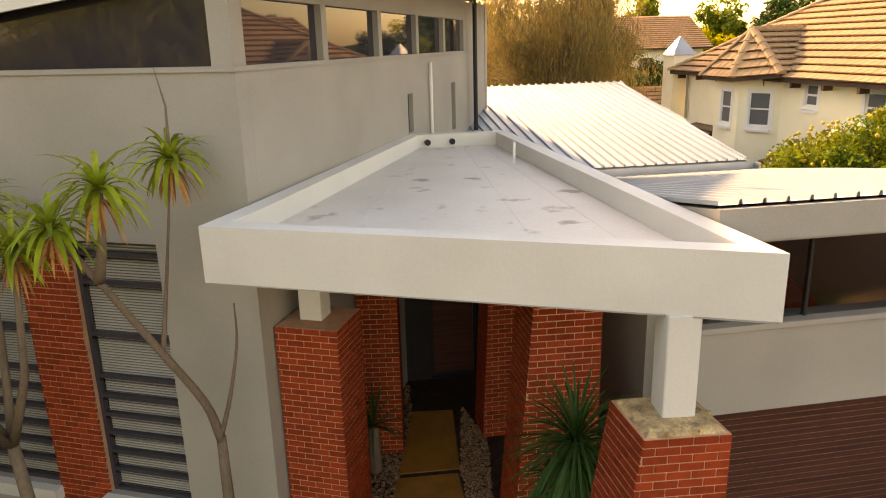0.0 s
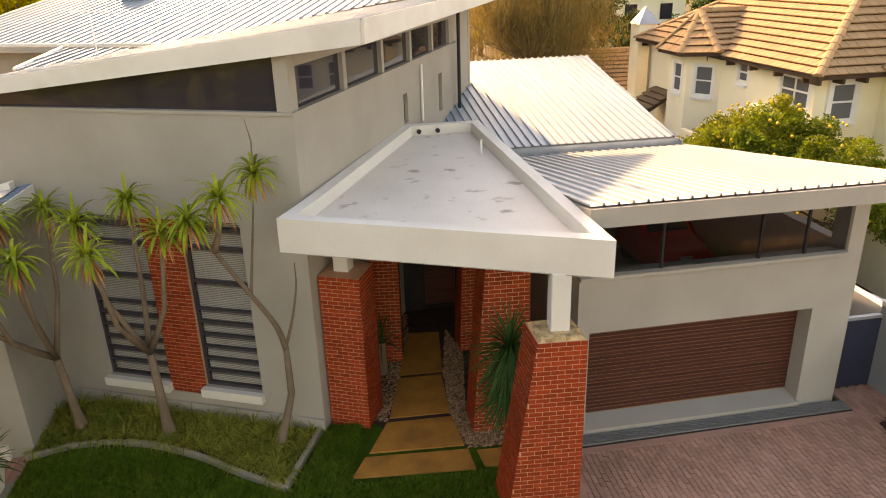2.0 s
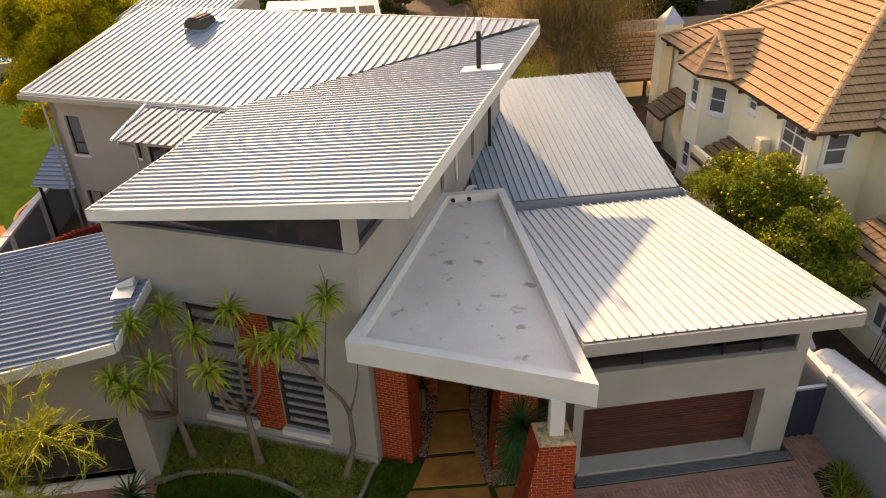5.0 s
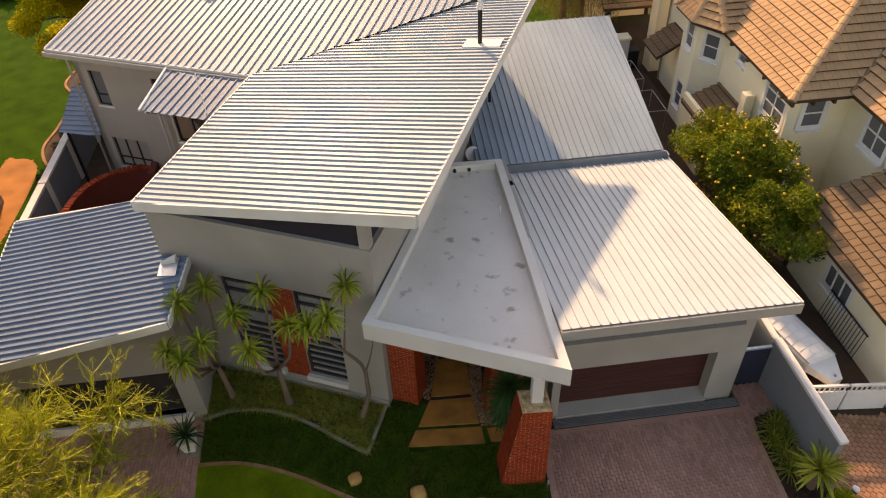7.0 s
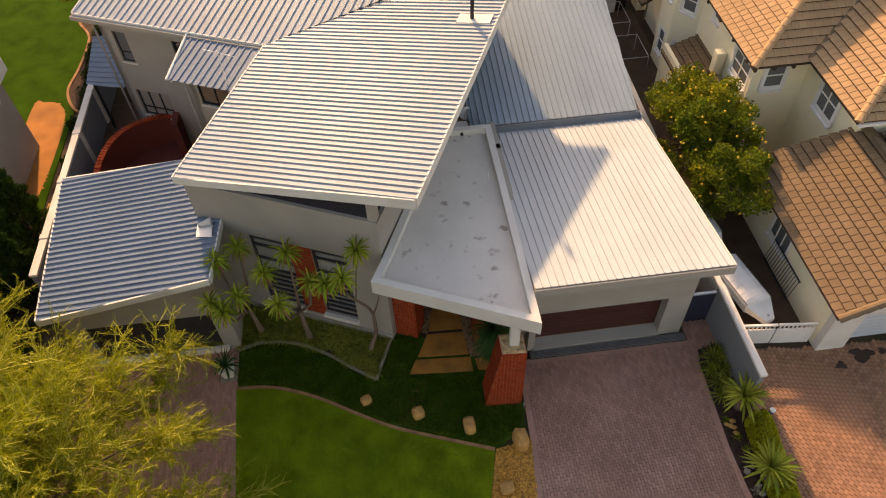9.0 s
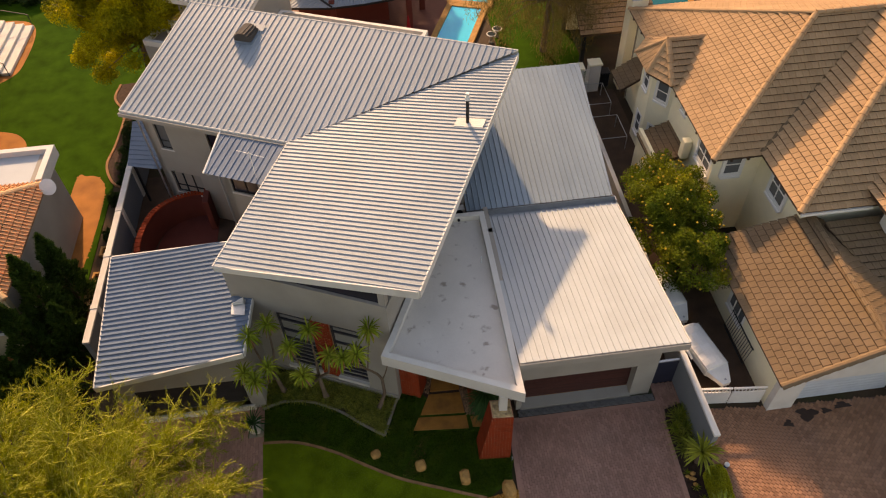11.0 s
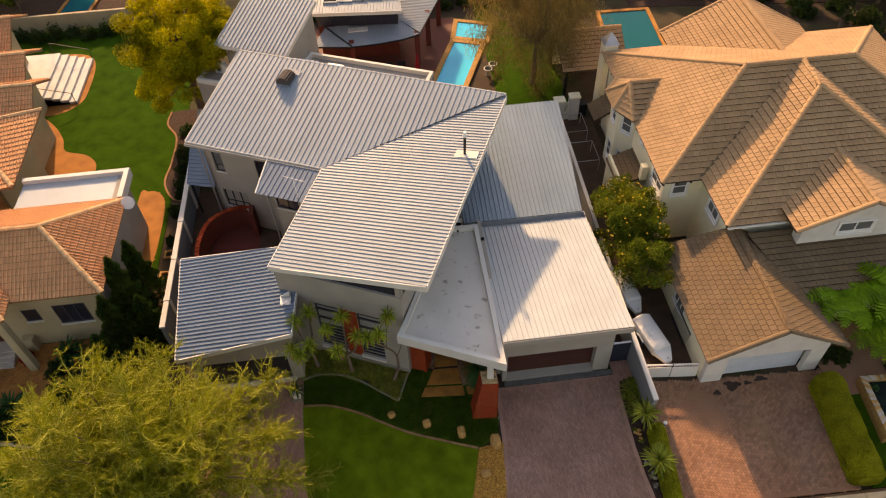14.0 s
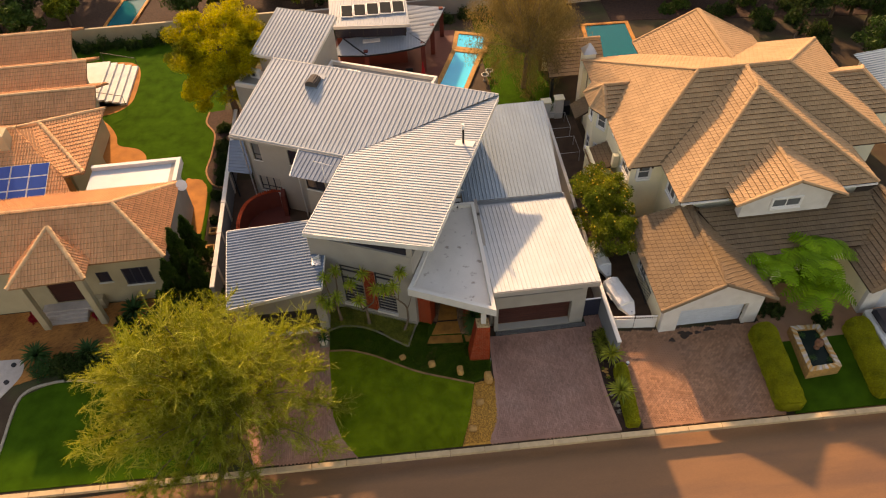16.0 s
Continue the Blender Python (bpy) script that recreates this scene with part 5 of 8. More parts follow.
for x0, x1, y0, y1 in ((11.55, 12.95, 7.42, 7.28), (13.0, 14.4, 7.27, 7.13)):
    leaf = part("leaf", wall(B(), (x0, y0), (x1, y1), 0.05, -0.3, 0.8), M["frame_white"], wg)
    part("top_rail", wall(B(), (x0, y0 - 0.01), (x1, y1 - 0.01), 0.08, 1.02, 1.1), M["frame_white"], leaf)
    for k in range(9):
        f = (k + 0.5) / 9
        x, y = x0 + (x1 - x0) * f, y0 + (y1 - y0) * f
        part("bar", box(B(), x - 0.015, y, 0.802, x + 0.015, y + 0.04, 1.02), M["frame_white"], leaf)

def cover_trailer(name, label, rear_c, front_c, width, nose, ribs):
    """A small trailer under a fitted pale cover with raised seams; rear_c and front_c are the plan ends of the box."""
    a, b = Vector(rear_c), Vector(front_c)
    d = (b - a).normalized()
    n = Vector((-d.y, d.x))
    root = empty(name, (*((a + b) / 2), 0), label, "trailer")

    def at(s, w, z):
        q = a + d * s + n * (w * width / 2)
        return (q.x, q.y, z)

    ln = (b - a).length
    secs = [(0.0, 0.94, 0.0), (0.06, 1.0, 0.03), (ln - 0.06, 1.0, 0.03), (ln, 0.97, 0.0)]
    bm = B()
    rings = []
    for s, w, dz in secs:
        rings.append([bm.verts.new(at(s, w * x, z + dz)) for x, z in ((-0.97, 0.45), (-1.0, 0.8), (-0.92, 0.9), (-0.4, 1.06), (0, 1.09), (0.4, 1.06), (0.92, 0.9), (1.0, 0.8), (0.97, 0.45))])
    for r0, r1 in zip(rings, rings[1:]):
        for k in range(8):
            bm.faces.new((r0[k], r0[k + 1], r1[k + 1], r1[k]))
    bm.faces.new(rings[0])
    bm.faces.new(rings[-1][::-1])
    part("cover", bm, M["boatcover"], root, "fitted pale cover")
    for k in range(ribs):
        s = ln * (k + 0.5) / ribs
        part("cover_seam", tube(B(), [at(s, -0.99, 0.85), at(s, -0.9, 0.945), at(s, -0.4, 1.095), at(s, 0, 1.125), at(s, 0.4, 1.095), at(s, 0.9, 0.945), at(s, 0.99, 0.85)], [0.014] * 7, 6), M["boatcover"], root)
    for w in (-0.93, 0.93):
        part("edge_rail", tube(B(), [at(0, w, 0.93), at(ln, w, 0.93)], [0.02, 0.02], 6), M["steel"], root)
    bm = B()
    lo = [bm.verts.new(at(s, w, 0.5)) for s, w in ((ln, -0.9), (ln, 0.9), (ln + nose, 0.3), (ln + nose, -0.3))]
    hi = [bm.verts.new(at(s, w, z)) for s, w, z in ((ln, -0.95, 0.86), (ln, 0.95, 0.86), (ln + nose, 0.35, 0.72), (ln + nose, -0.35, 0.72))]
    bm.faces.new(lo[::-1])
    bm.faces.new(hi)
    for k in range(4):
        bm.faces.new((lo[k], lo[(k + 1) % 4], hi[(k + 1) % 4], hi[k]))
    part("nose_cover", bm, M["boatcover"], root)
    part("badge", tube(B(), [at(ln + nose * 0.78, 0.05, 0.765), at(ln + nose * 0.78, 0.05, 0.785)], [0.05, 0.05], 10), M["steel"], root)
    part("chassis", prism(B(), [at(0.1, -0.7, 0), at(0.1, 0.7, 0), at(ln, 0.7, 0), at(ln, -0.7, 0)], 0.28, 0.45), M["dark"], root)
    for w in (-0.4, 0.4):
        part("drawbar", tube(B(), [at(ln, w, 0.35), at(ln + nose + 0.35, 0, 0.32)], [0.035, 0.035], 6), M["steel"], root)
    for w in (-1.0, 1.0):
        wh_ = part("wheel", tube(B(), [at(ln * 0.45, w * 0.98, 0.22), at(ln * 0.45, w * 0.8, 0.22)], [0.29, 0.29], 16), M["dark"], root)
        part("mudguard", tube(B(), [at(ln * 0.45 - 0.35, w, 0.5), at(ln * 0.45, w, 0.6), at(ln * 0.45 + 0.35, w, 0.5)], [0.07, 0.08, 0.07], 6), M["boatcover"], wh_)
    return root


cover_trailer("covered_trailer", "low camping trailer under a fitted white cover in the side yard", (12.28, 10.75), (12.8, 8.5), 1.12, 0.75, 7)
cover_trailer("covered_trailer", "second white covered trailer behind the first in the side yard", (12.0, 14.2), (12.25, 12.0), 1.0, 0.8, 3)
rack = empty("leaning_gate", (14.35, 10, 0), "dark metal gate leaning on the wall", "gate")
part("rail", tube(B(), [(14.3, 8.9, 0.15), (14.3, 11.1, 0.15)], [0.03, 0.03], 6), M["dark"], rack)
part("rail", tube(B(), [(14.45, 8.9, 1.25), (14.45, 11.1, 1.25)], [0.03, 0.03], 6), M["dark"], rack)
for k in range(15):
    part("bar", tube(B(), [(14.3, 8.95 + k * 0.15, 0.15), (14.45, 8.95 + k * 0.15, 1.25)], [0.014, 0.014], 5), M["dark"], rack)
for x, y in ((11.9, 29.9), (13.1, 30.2)):
    g = empty("gate_pier", (x, y, 0), "square pale plastered gate pier", "pier", "yard gate piers")
    part("post", box(B(), x - 0.35, y - 0.3, -0.1, x + 0.35, y + 0.3, 1.9), M["white"], g)
    part("cap", bev(box(B(), x - 0.42, y - 0.37, 1.9, x + 0.42, y + 0.37, 2.02), 0.02), M["cream"], g)
yg = empty("yard_gate", (12.5, 30, 0), "white barred yard gate", "gate")
for k in range(8):
    part("bar", box(B(), 12.28 + k * 0.065, 30.0, 0.7, 12.31 + k * 0.065, 30.03, 1.6), M["frame_white"], yg)
part("panel", box(B(), 12.25, 30.0, 0.0, 12.78, 30.04, 0.68), M["frame_white"], yg)
for y in (24.15, 27.4):
    cg = empty("drying_frame", (13, y, 0), "steel drying frame over the yard", "frame")
    for a, b in (((11.8, y), (13.5, y)), ((13.5, y), (13.5, y + 2.05)), ((13.5, y + 2.05), (11.8, y + 2.05)), ((11.8, y + 2.05), (11.8, y))):
        part("rail", tube(B(), [(*a, 0.9), (*b, 0.9)], [0.02, 0.02], 6), M["steel"], cg)
    for p in ((11.8, y), (13.5, y), (13.5, y + 2.05), (11.8, y + 2.05)):
        part("leg", tube(B(), [(*p, -0.05), (*p, 0.9)], [0.02, 0.02], 6), M["steel"], cg)
bin_ = empty("wheelie_bin", (13.9, 30.3, 0), "dark plastic wheeled refuse bin", "bin")
part("body", bev(box(B(), 13.6, 30.2, 0, 14.2, 30.8, 1.0), 0.03), M["dark"], bin_)
part("lid", bev(box(B(), 13.57, 30.15, 1.003, 14.23, 30.85, 1.08), 0.02), M["dark"], bin_)


# ---- red car inside the garage ----
gc = empty("red_car", (8.5, 14.2, 0.7), "red car parked inside the dark garage", "car")
bm = B()
side = [(12.75, 0.95), (12.7, 1.55), (13.0, 1.72), (14.0, 1.8), (14.6, 2.35), (15.7, 2.4), (15.9, 1.8), (15.9, 0.95)]
lo = [bm.verts.new((7.95, y, z)) for y, z in side]
hi = [bm.verts.new((9.48, y, z)) for y, z in side]
bm.faces.new(lo)
bm.faces.new(hi[::-1])
for k in range(8):
    bm.faces.new((lo[k], lo[(k + 1) % 8], hi[(k + 1) % 8], hi[k]))
part("body", bev(bm, 0.06), M["car_red"], gc)
part("windscreen", prism(B(), [(8.1, 14.08), (9.35, 14.08), (9.25, 14.5), (8.2, 14.5)], lambda p: 1.9 + 0.9 * (p[1] - 14.08), lambda p: 1.92 + 0.9 * (p[1] - 14.08)), M["glass"], gc)
part("bumper", bev(box(B(), 7.9, 12.6, 0.95, 9.5, 12.76, 1.25), 0.04), M["dark"], gc)
for x in (8.02, 9.1):
    part("headlight", bev(box(B(), x, 12.66, 1.42, x + 0.32, 12.72, 1.56), 0.02), M["pipe"], gc)
for k in range(3):
    part("grille_bar", box(B(), 8.4, 12.66, 1.56 + k * 0.05, 8.75, 12.7, 1.575 + k * 0.05), M["steel"], gc)
plate = part("number_plate", box(B(), 9.0, 12.56, 1.3, 9.46, 12.58, 1.42), M["frame_white"], gc, "white plate with dark bars")
for k in range(6):
    part("plate_bar", box(B(), 9.04 + k * 0.066, 12.55, 1.325, 9.08 + k * 0.066, 12.559, 1.395), M["dark"], plate)
for x in (8.0, 9.28):
    for y in (13.3, 15.2):
        part("wheel", tube(B(), [(x - 0.02, y, 1.02), (x + 0.18, y, 1.02)], [0.32, 0.32], 16), M["dark"], gc)

shed = empty("yard_shelter", (-13, 24, 0), "small grey ribbed shelter roof by the boundary wall", "shelter")
part("roof", ribbed(B(), [(-14.1, 23.6), (-12.3, 23.1), (-12.3, 26.6), (-14.1, 26.6)], lambda p: 2.95 + 0.2 * (p[1] - 23.4), (1, -0.2), 0.3, 0.045, 0.08), M["roof_blue"], shed)
part("beam", box(B(), -14.05, 24.0, 2.75, -12.35, 24.1, 2.93), M["dark"], shed)
for x in (-14.0, -12.45):
    part("post", box(B(), x, 24.0, -0.1, x + 0.1, 24.1, 2.75), M["dark"], shed)
for i, (x, y) in enumerate(((-15.75, 18.6), (-15.7, 20.4))):
    sq = empty("planter_ring", (x, y, 0), "square brick planter ring on the lawn", "planter", "planter rings on the lawn")
    for dx, dy, w, d in ((0, -0.27, 0.66, 0.12), (0, 0.27, 0.66, 0.12), (-0.27, 0, 0.12, 0.416), (0.27, 0, 0.12, 0.416)):
        part("kerb_brick", box(B(), x + dx - w / 2, y + dy - d / 2, -0.1, x + dx + w / 2, y + dy + d / 2, 0.08), M["boulder"], sq)


# ---- tiled roofs ----
def tile_plane(vs, fs, poly, pitch=0.34, width=0.33, roll=0.015, lift=0.07, bond=True):
    """Lays courses of tiles over a plane polygon whose first edge is the eave; each tile is a wedge with a raised roll
    along one side. Fills the lists with ten corners and six faces a tile."""
    P = [Vector(p) for p in poly]
    e = (P[1] - P[0]).normalized()
    nrm = e.cross(P[2] - P[0]).normalized()
    if nrm.z < 0:
        nrm = -nrm
    up = nrm.cross(e)
    if up.z < 0:
        up = -up
    flat = [((p - P[0]).dot(e), (p - P[0]).dot(up)) for p in P]
    top = max(f[1] for f in flat)
    k = 0
    while k * pitch < top - 0.05:
        s = k * pitch
        c0 = clip_line(flat, (0, min(s + 0.015, top - 0.02)), (1, 0))
        c1 = clip_line(flat, (0, min(s + pitch, top - 0.01)), (1, 0))
        if c0 and c1:
            x = min(c0[0], c1[0])
            x -= ((x / width) % 1) * width + (width / 2 if bond and k % 2 else 0)
            end = max(c0[1], c1[1])
            while x < end:
                b0, b1 = max(x, c0[0]), min(x + width, c0[1])
                t0, t1 = max(x, c1[0]), min(x + width, c1[1])
                b1, t1 = max(b0, b1) if b0 < c0[1] else b0, max(t0, t1) if t0 < c1[1] else t0
                b0, b1, t0, t1 = min(b0, c0[1]), min(max(b1, c0[0]), c0[1]), min(t0, c1[1]), min(max(t1, c1[0]), c1[1])
                if max(b1 - b0, t1 - t0) > 0.04:
                    lo, hi = P[0] + up * s, P[0] + up * (s + pitch - 0.048)
                    i = len(vs)
                    prof = ((0, roll), (0.16, roll), (0.26, 0), (1, 0))
                    vs += [lo + e * b0 + nrm * 0.04 - up * 0.025, lo + e * b1 + nrm * 0.04 - up * 0.025]
                    vs += [lo + e * (b0 + (b1 - b0) * q) + nrm * (lift + h) - up * 0.03 for q, h in prof]
                    vs += [hi + e * (t0 + (t1 - t0) * q) + nrm * (0.014 + h * 0.8) for q, h in prof]
                    fs += [(i, i + 1, i + 5, i + 4, i + 3, i + 2), (i + 2, i + 3, i + 7, i + 6), (i + 3, i + 4, i + 8, i + 7),
                           (i + 4, i + 5, i + 9, i + 8), (i, i + 2, i + 6), (i + 1, i + 9, i + 5)]
                x += width
        k += 1


def ridge_caps(parent, a, b, material, r=0.14, ln=0.4):
    """Half-round cap tiles along a ridge or hip, as one part."""
    a, b = Vector(a), Vector(b)
    d = (b - a).normalized()
    s = d.cross(Vector((0, 0, 1))).normalized()
    up = s.cross(d)
    n = max(int((b - a).length / ln), 1)
    step = (b - a).length / n
    vs, fs = [], []
    for k in range(n):
        rows = []
        for t, rr in ((k * step - 0.03, r * 1.2), ((k + 1) * step, r)):
            base = len(vs)
            rows.append(base)
            for j in range(6):
                w = math.pi * j / 5
                vs.append(a + d * t + s * (rr * math.cos(w)) + up * (rr * 0.75 * math.sin(w) + 0.01))
        for j in range(5):
            fs.append((rows[0] + j, rows[0] + j + 1, rows[1] + j + 1, rows[1] + j))
        fs.append(tuple(rows[0] + j for j in range(6)))
    raw("ridge_cap", vs, fs, material, parent, kind="stuff")


def tiled_roof(parent, planes, material, caps=(), pitch=0.34, width=0.33, cut=0, roll=0.017, cap=None, deck=None):
    """The planes of one tiled roof: battens below, tiles above. The tiles of plane number cut lie as single parts."""
    vs, fs = [], []
    for i, poly in enumerate(planes):
        P = [Vector(p) for p in poly]
        bm = B()
        lo = [bm.verts.new(p - Vector((0, 0, 0.14))) for p in P]
        hi = [bm.verts.new(p - Vector((0, 0, 0.004))) for p in P]
        bm.faces.new(lo[::-1])
        bm.faces.new(hi)
        for k in range(len(P)):
            bm.faces.new((lo[k], lo[(k + 1) % len(P)], hi[(k + 1) % len(P)], hi[k]))
        part("roof_plane", bm, deck or M["batten"], parent)
        tile_plane(vs, fs, poly, pitch, width, roll, 0.05 if roll > 0.03 else 0.09, roll < 0.03)
    if cut:
        inv = world_of(parent).inverted()
        shared = {}
        for k in range(cut):
            i = k * 10
            o = vs[i]
            key = tuple(round(c, 2) for p in vs[i:i + 10] for c in (p - o))
            if key not in shared:
                me = bpy.data.meshes.new("tile")
                me.from_pydata([tuple(p - o) for p in vs[i:i + 10]], [], [tuple(j - i for j in f) for f in fs[k * 6:k * 6 + 6]])
                me.materials.append(material)
                shared[key] = me
            ob = new("tile", shared[key])
            ob.parent = parent
            ob.matrix_basis = inv @ Matrix.Translation(o)
        vs, fs = vs[cut * 10:], [tuple(j - cut * 10 for j in f) for f in fs[cut * 6:]]
    raw("tiles", vs, fs, material, parent, kind="stuff")
    for a, b in caps:
        ridge_caps(parent, a, b, cap or material)


# ---- eastern neighbour ----
nh = empty("neighbour_house", (18, 18, 0), "two-storey cream house with brown tiled hip roofs", "house")
E0, R0 = 5.5, 9.75
A1, A2, A3, A4 = (14.55, 16.6, E0), (17.0, 16.6, E0), (14.7, 30.1, E0), (34.3, 30.1, E0)
RA, RB, SE = (20.2, 21.25, R0), (26.7, 21.25, R0), (33.6, 16.6, E0)
HB, HT = (23.45, 18.7, 9.73), (23.6, 21.25, 9.74)
NJ, NA, NW, NE = (24.2, 24.2, 8.32), (24.2, 31.5, 8.32), (19.45, 32.0, 5.5), (29.4, 31.2, 5.5)
tiled_roof(nh, [[A1, A2, HT, RA], [A3, A1, RA], [A4, A3, RA, RB],
                [(16.85, 16.6, 5.58), (16.85, 12.7, 5.58), HB, HT], [(16.85, 12.7, 5.58), (30.3, 12.7, 5.58), HB],
                [(30.3, 12.7, 5.58), (30.3, 16.6, 5.58), HT, HB], [(30.3, 16.6, E0), SE, RB, HT], [SE, A4, RB],
                [NW, (19.45, 30.1, 5.5), NJ, NA], [(29.4, 30.1, 5.5), NE, NA, NJ],
                [(29.0, 20.2, 5.2), (36.4, 20.2, 5.2), (34.1, 23.1, 7.0), (29.0, 23.1, 7.0)], [(36.4, 20.2, 5.2), (36.4, 26.0, 5.2), (34.1, 23.1, 7.0)],
                [(36.4, 26.0, 5.2), (29.0, 26.0, 5.2), (29.0, 23.1, 7.0), (34.1, 23.1, 7.0)]],
           M["tile"], [(A1, RA), (A3, RA), (RA, RB), (SE, RB), (A4, RB), ((16.85, 12.7, 5.6), HB), ((30.3, 12.7, 5.6), HB), (HB, HT), (NA, NJ), (NW, NA), (NE, NA),
                       ((31.0, 23.1, 7.02), (34.1, 23.1, 7.02)), ((36.4, 20.2, 5.22), (34.1, 23.1, 7.02)), ((36.4, 26.0, 5.22), (34.1, 23.1, 7.02))])
for q in ((16.85, 16.65, 5.56), (30.3, 16.65, 5.56)):
    part("valley_flashing", tube(B(), [q, (23.6, 21.3, 9.7)], [0.13, 0.13], 8), M["tile_dim"], nh)
part("east_wall", wall(B(), (30.3, 20.6), (36.0, 20.6), 0.25, -0.2, 5.2), M["cream"], nh)
part("east_wall", wall(B(), (36.0, 20.853), (36.0, 25.6), 0.25, -0.2, 5.2), M["cream"], nh)
tiled_roof(nh, [[(20.0, 11.45, 6.0), (20.0, 13.5, 6.0), (23.75, 15.75, 7.62), (23.75, 11.45, 7.62)], [(27.3, 13.5, 6.0), (27.3, 11.45, 6.0), (23.75, 11.45, 7.62), (23.75, 15.75, 7.62)]],
           M["tile"], [((23.75, 11.4, 7.64), (23.75, 15.7, 7.64)), ((20.0, 11.42, 6.02), (23.75, 11.42, 7.64)), ((27.3, 11.42, 6.02), (23.75, 11.42, 7.64))])
# white fascia gutters along the front eaves
for a, b in (((16.9, 12.62), (20.1, 12.62)), ((27.2, 12.62), (30.3, 12.62))):
    part("gutter", wall(B(), a, b, 0.1, 5.36, 5.5), M["frame_white"], nh)
bm = B()
g = [bm.verts.new((x, 11.75, z)) for x, z in ((20.6, 4.6), (26.6, 4.6), (26.6, 6.1), (23.6, 7.45), (20.6, 6.1))]
h = [bm.verts.new((x, 12.4, z)) for x, z in ((20.6, 4.6), (26.6, 4.6), (26.6, 6.1), (23.6, 7.45), (20.6, 6.1))]
bm.faces.new(g)
bm.faces.new(h[::-1])
for i in range(5):
    bm.faces.new((g[i], g[(i + 1) % 5], h[(i + 1) % 5], h[i]))
part("gable", bm, M["white"], nh, "white plastered gable")
window("window", nh, (22.6, 11.72), (24.5, 11.72), 5.25, 5.95, M["frame_white"], "white framed gable window", columns=(0.5,), surround=0.1)
part("wall", wall(B(), (15.0, 17.2), (17.4, 17.2), 0.25, -0.2, 5.6, [(0.55, 1.4, 3.95, 5.15)]), M["cream"], nh)
part("wall", wall(B(), (15.0, 29.0), (15.0, 17.453), 0.25, -0.2, 5.6, [(10.0, 11.5, 3.75, 5.25), (7.4, 8.0, 4.68, 5.35), (10.2, 11.4, 0.9, 2.3)]), M["cream"], nh)
part("wall", wall(B(), (17.4, 17.45), (17.4, 13.453), 0.25, -0.2, 5.6, [(1.6, 2.9, 3.9, 5.3)]), M["cream"], nh)
part("wall", wall(B(), (17.4, 13.2), (29.4, 13.2), 0.25, -0.2, 5.6), M["cream"], nh)
part("wall", wall(B(), (30, 29.3), (15.25, 29.3), 0.25, -0.2, 5.45), M["cream"], nh)
window("window", nh, (15.05, 19.0), (15.05, 17.5), 3.75, 5.25, M["frame_white"], "large white casement window", columns=(0.5,), rows=(0.36, 0.7), surround=0.14)
window("window", nh, (15.05, 21.6), (15.05, 21.0), 4.65, 5.35, M["frame_white"], "small white framed window", rows=(0.5,), surround=0.1)
window("window", nh, (15.05, 18.8), (15.05, 17.6), 0.9, 2.3, M["frame_white"], "white framed ground floor window", columns=(0.5,), surround=0.12)
window("window", nh, (15.55, 17.15), (16.4, 17.15), 3.95, 5.15, M["frame_white"], "white sash window", rows=(0.5,), surround=0.13)
window("window", nh, (17.35, 15.85), (17.35, 14.55), 3.9, 5.3, M["frame_white"], "white casement window", columns=(0.5,), rows=(0.5,), surround=0.13)
bay = [(15.0, 26.2), (14.2, 25.5), (14.2, 24.0), (15.0, 22.8)]
for i, (p, q) in enumerate(zip(bay, bay[1:])):
    ln = (Vector(q) - Vector(p)).length
    lo, hi = (0.27 * ln, 0.78 * ln) if i == 2 else (0.3 * ln, 0.72 * ln)
    ops = [(lo, hi, 3.85, 5.0), (lo, hi, 0.8, 2.05)] if i else []
    part("bay_wall", wall(B(), p, q, 0.2, -0.2, 5.6, ops), M["cream"], nh)
    d = (Vector(q) - Vector(p)).normalized()
    n = Vector((-d.y, d.x)) * 0.04
    for z0, z1 in ((3.85, 5.0), (0.8, 2.05)) if i else ():
        window("bay_window", nh, Vector(p) + d * lo + n, Vector(p) + d * hi + n, z0, z1, M["frame_white"], "white sash window of the bay", rows=(0.5,), bar=0.05, surround=0.1)
BT, BE = (14.75, 24.35, 7.02), (16.75, 24.35, 7.02)
be = [(14.85, 27.0, 5.62), (13.75, 25.75, 5.48), (13.75, 23.8, 5.48), (14.5, 22.2, 5.64)]
tiled_roof(nh, [[be[0], be[1], BT], [be[1], be[2], BT], [be[2], be[3], BT], [(14.5, 22.2, 5.7), (14.85, 22.2, 5.7), BE, BT], [(14.85, 26.5, 5.7), (14.5, 26.5, 5.7), BT, BE]],
           M["tile"], [(be[1], BT), (be[2], BT), (be[3], BT), (BT, BE)])
for k in range(9):
    f = (k + 0.5) / 9
    for a, b in ((A3, A1), (A1, A2)):
        p = Vector(a).lerp(Vector(b), f)
        if a is A1 and k % 3:
            continue
        part("rafter_end", box(B(), p.x + 0.02, p.y - 0.05, 5.2, p.x + 0.34, p.y + 0.05, 5.36) if a is A3 else box(B(), p.x - 0.05, p.y + 0.02, 5.2, p.x + 0.05, p.y + 0.5, 5.36), M["batten"], nh)
part("chimney", bev(box(B(), 14.75, 29.9, -0.2, 15.7, 30.85, 6.12), 0.015), M["cream"], nh)
part("chimney_cap", frustum(B(), [(14.68, 29.83, 6.13), (15.77, 29.83, 6.13), (15.77, 30.92, 6.13), (14.68, 30.92, 6.13)], [(15.21, 30.36, 6.9), (15.23, 30.36, 6.9), (15.23, 30.38, 6.9), (15.21, 30.38, 6.9)]), M["steel"], nh, "grey metal pyramid chimney cap")
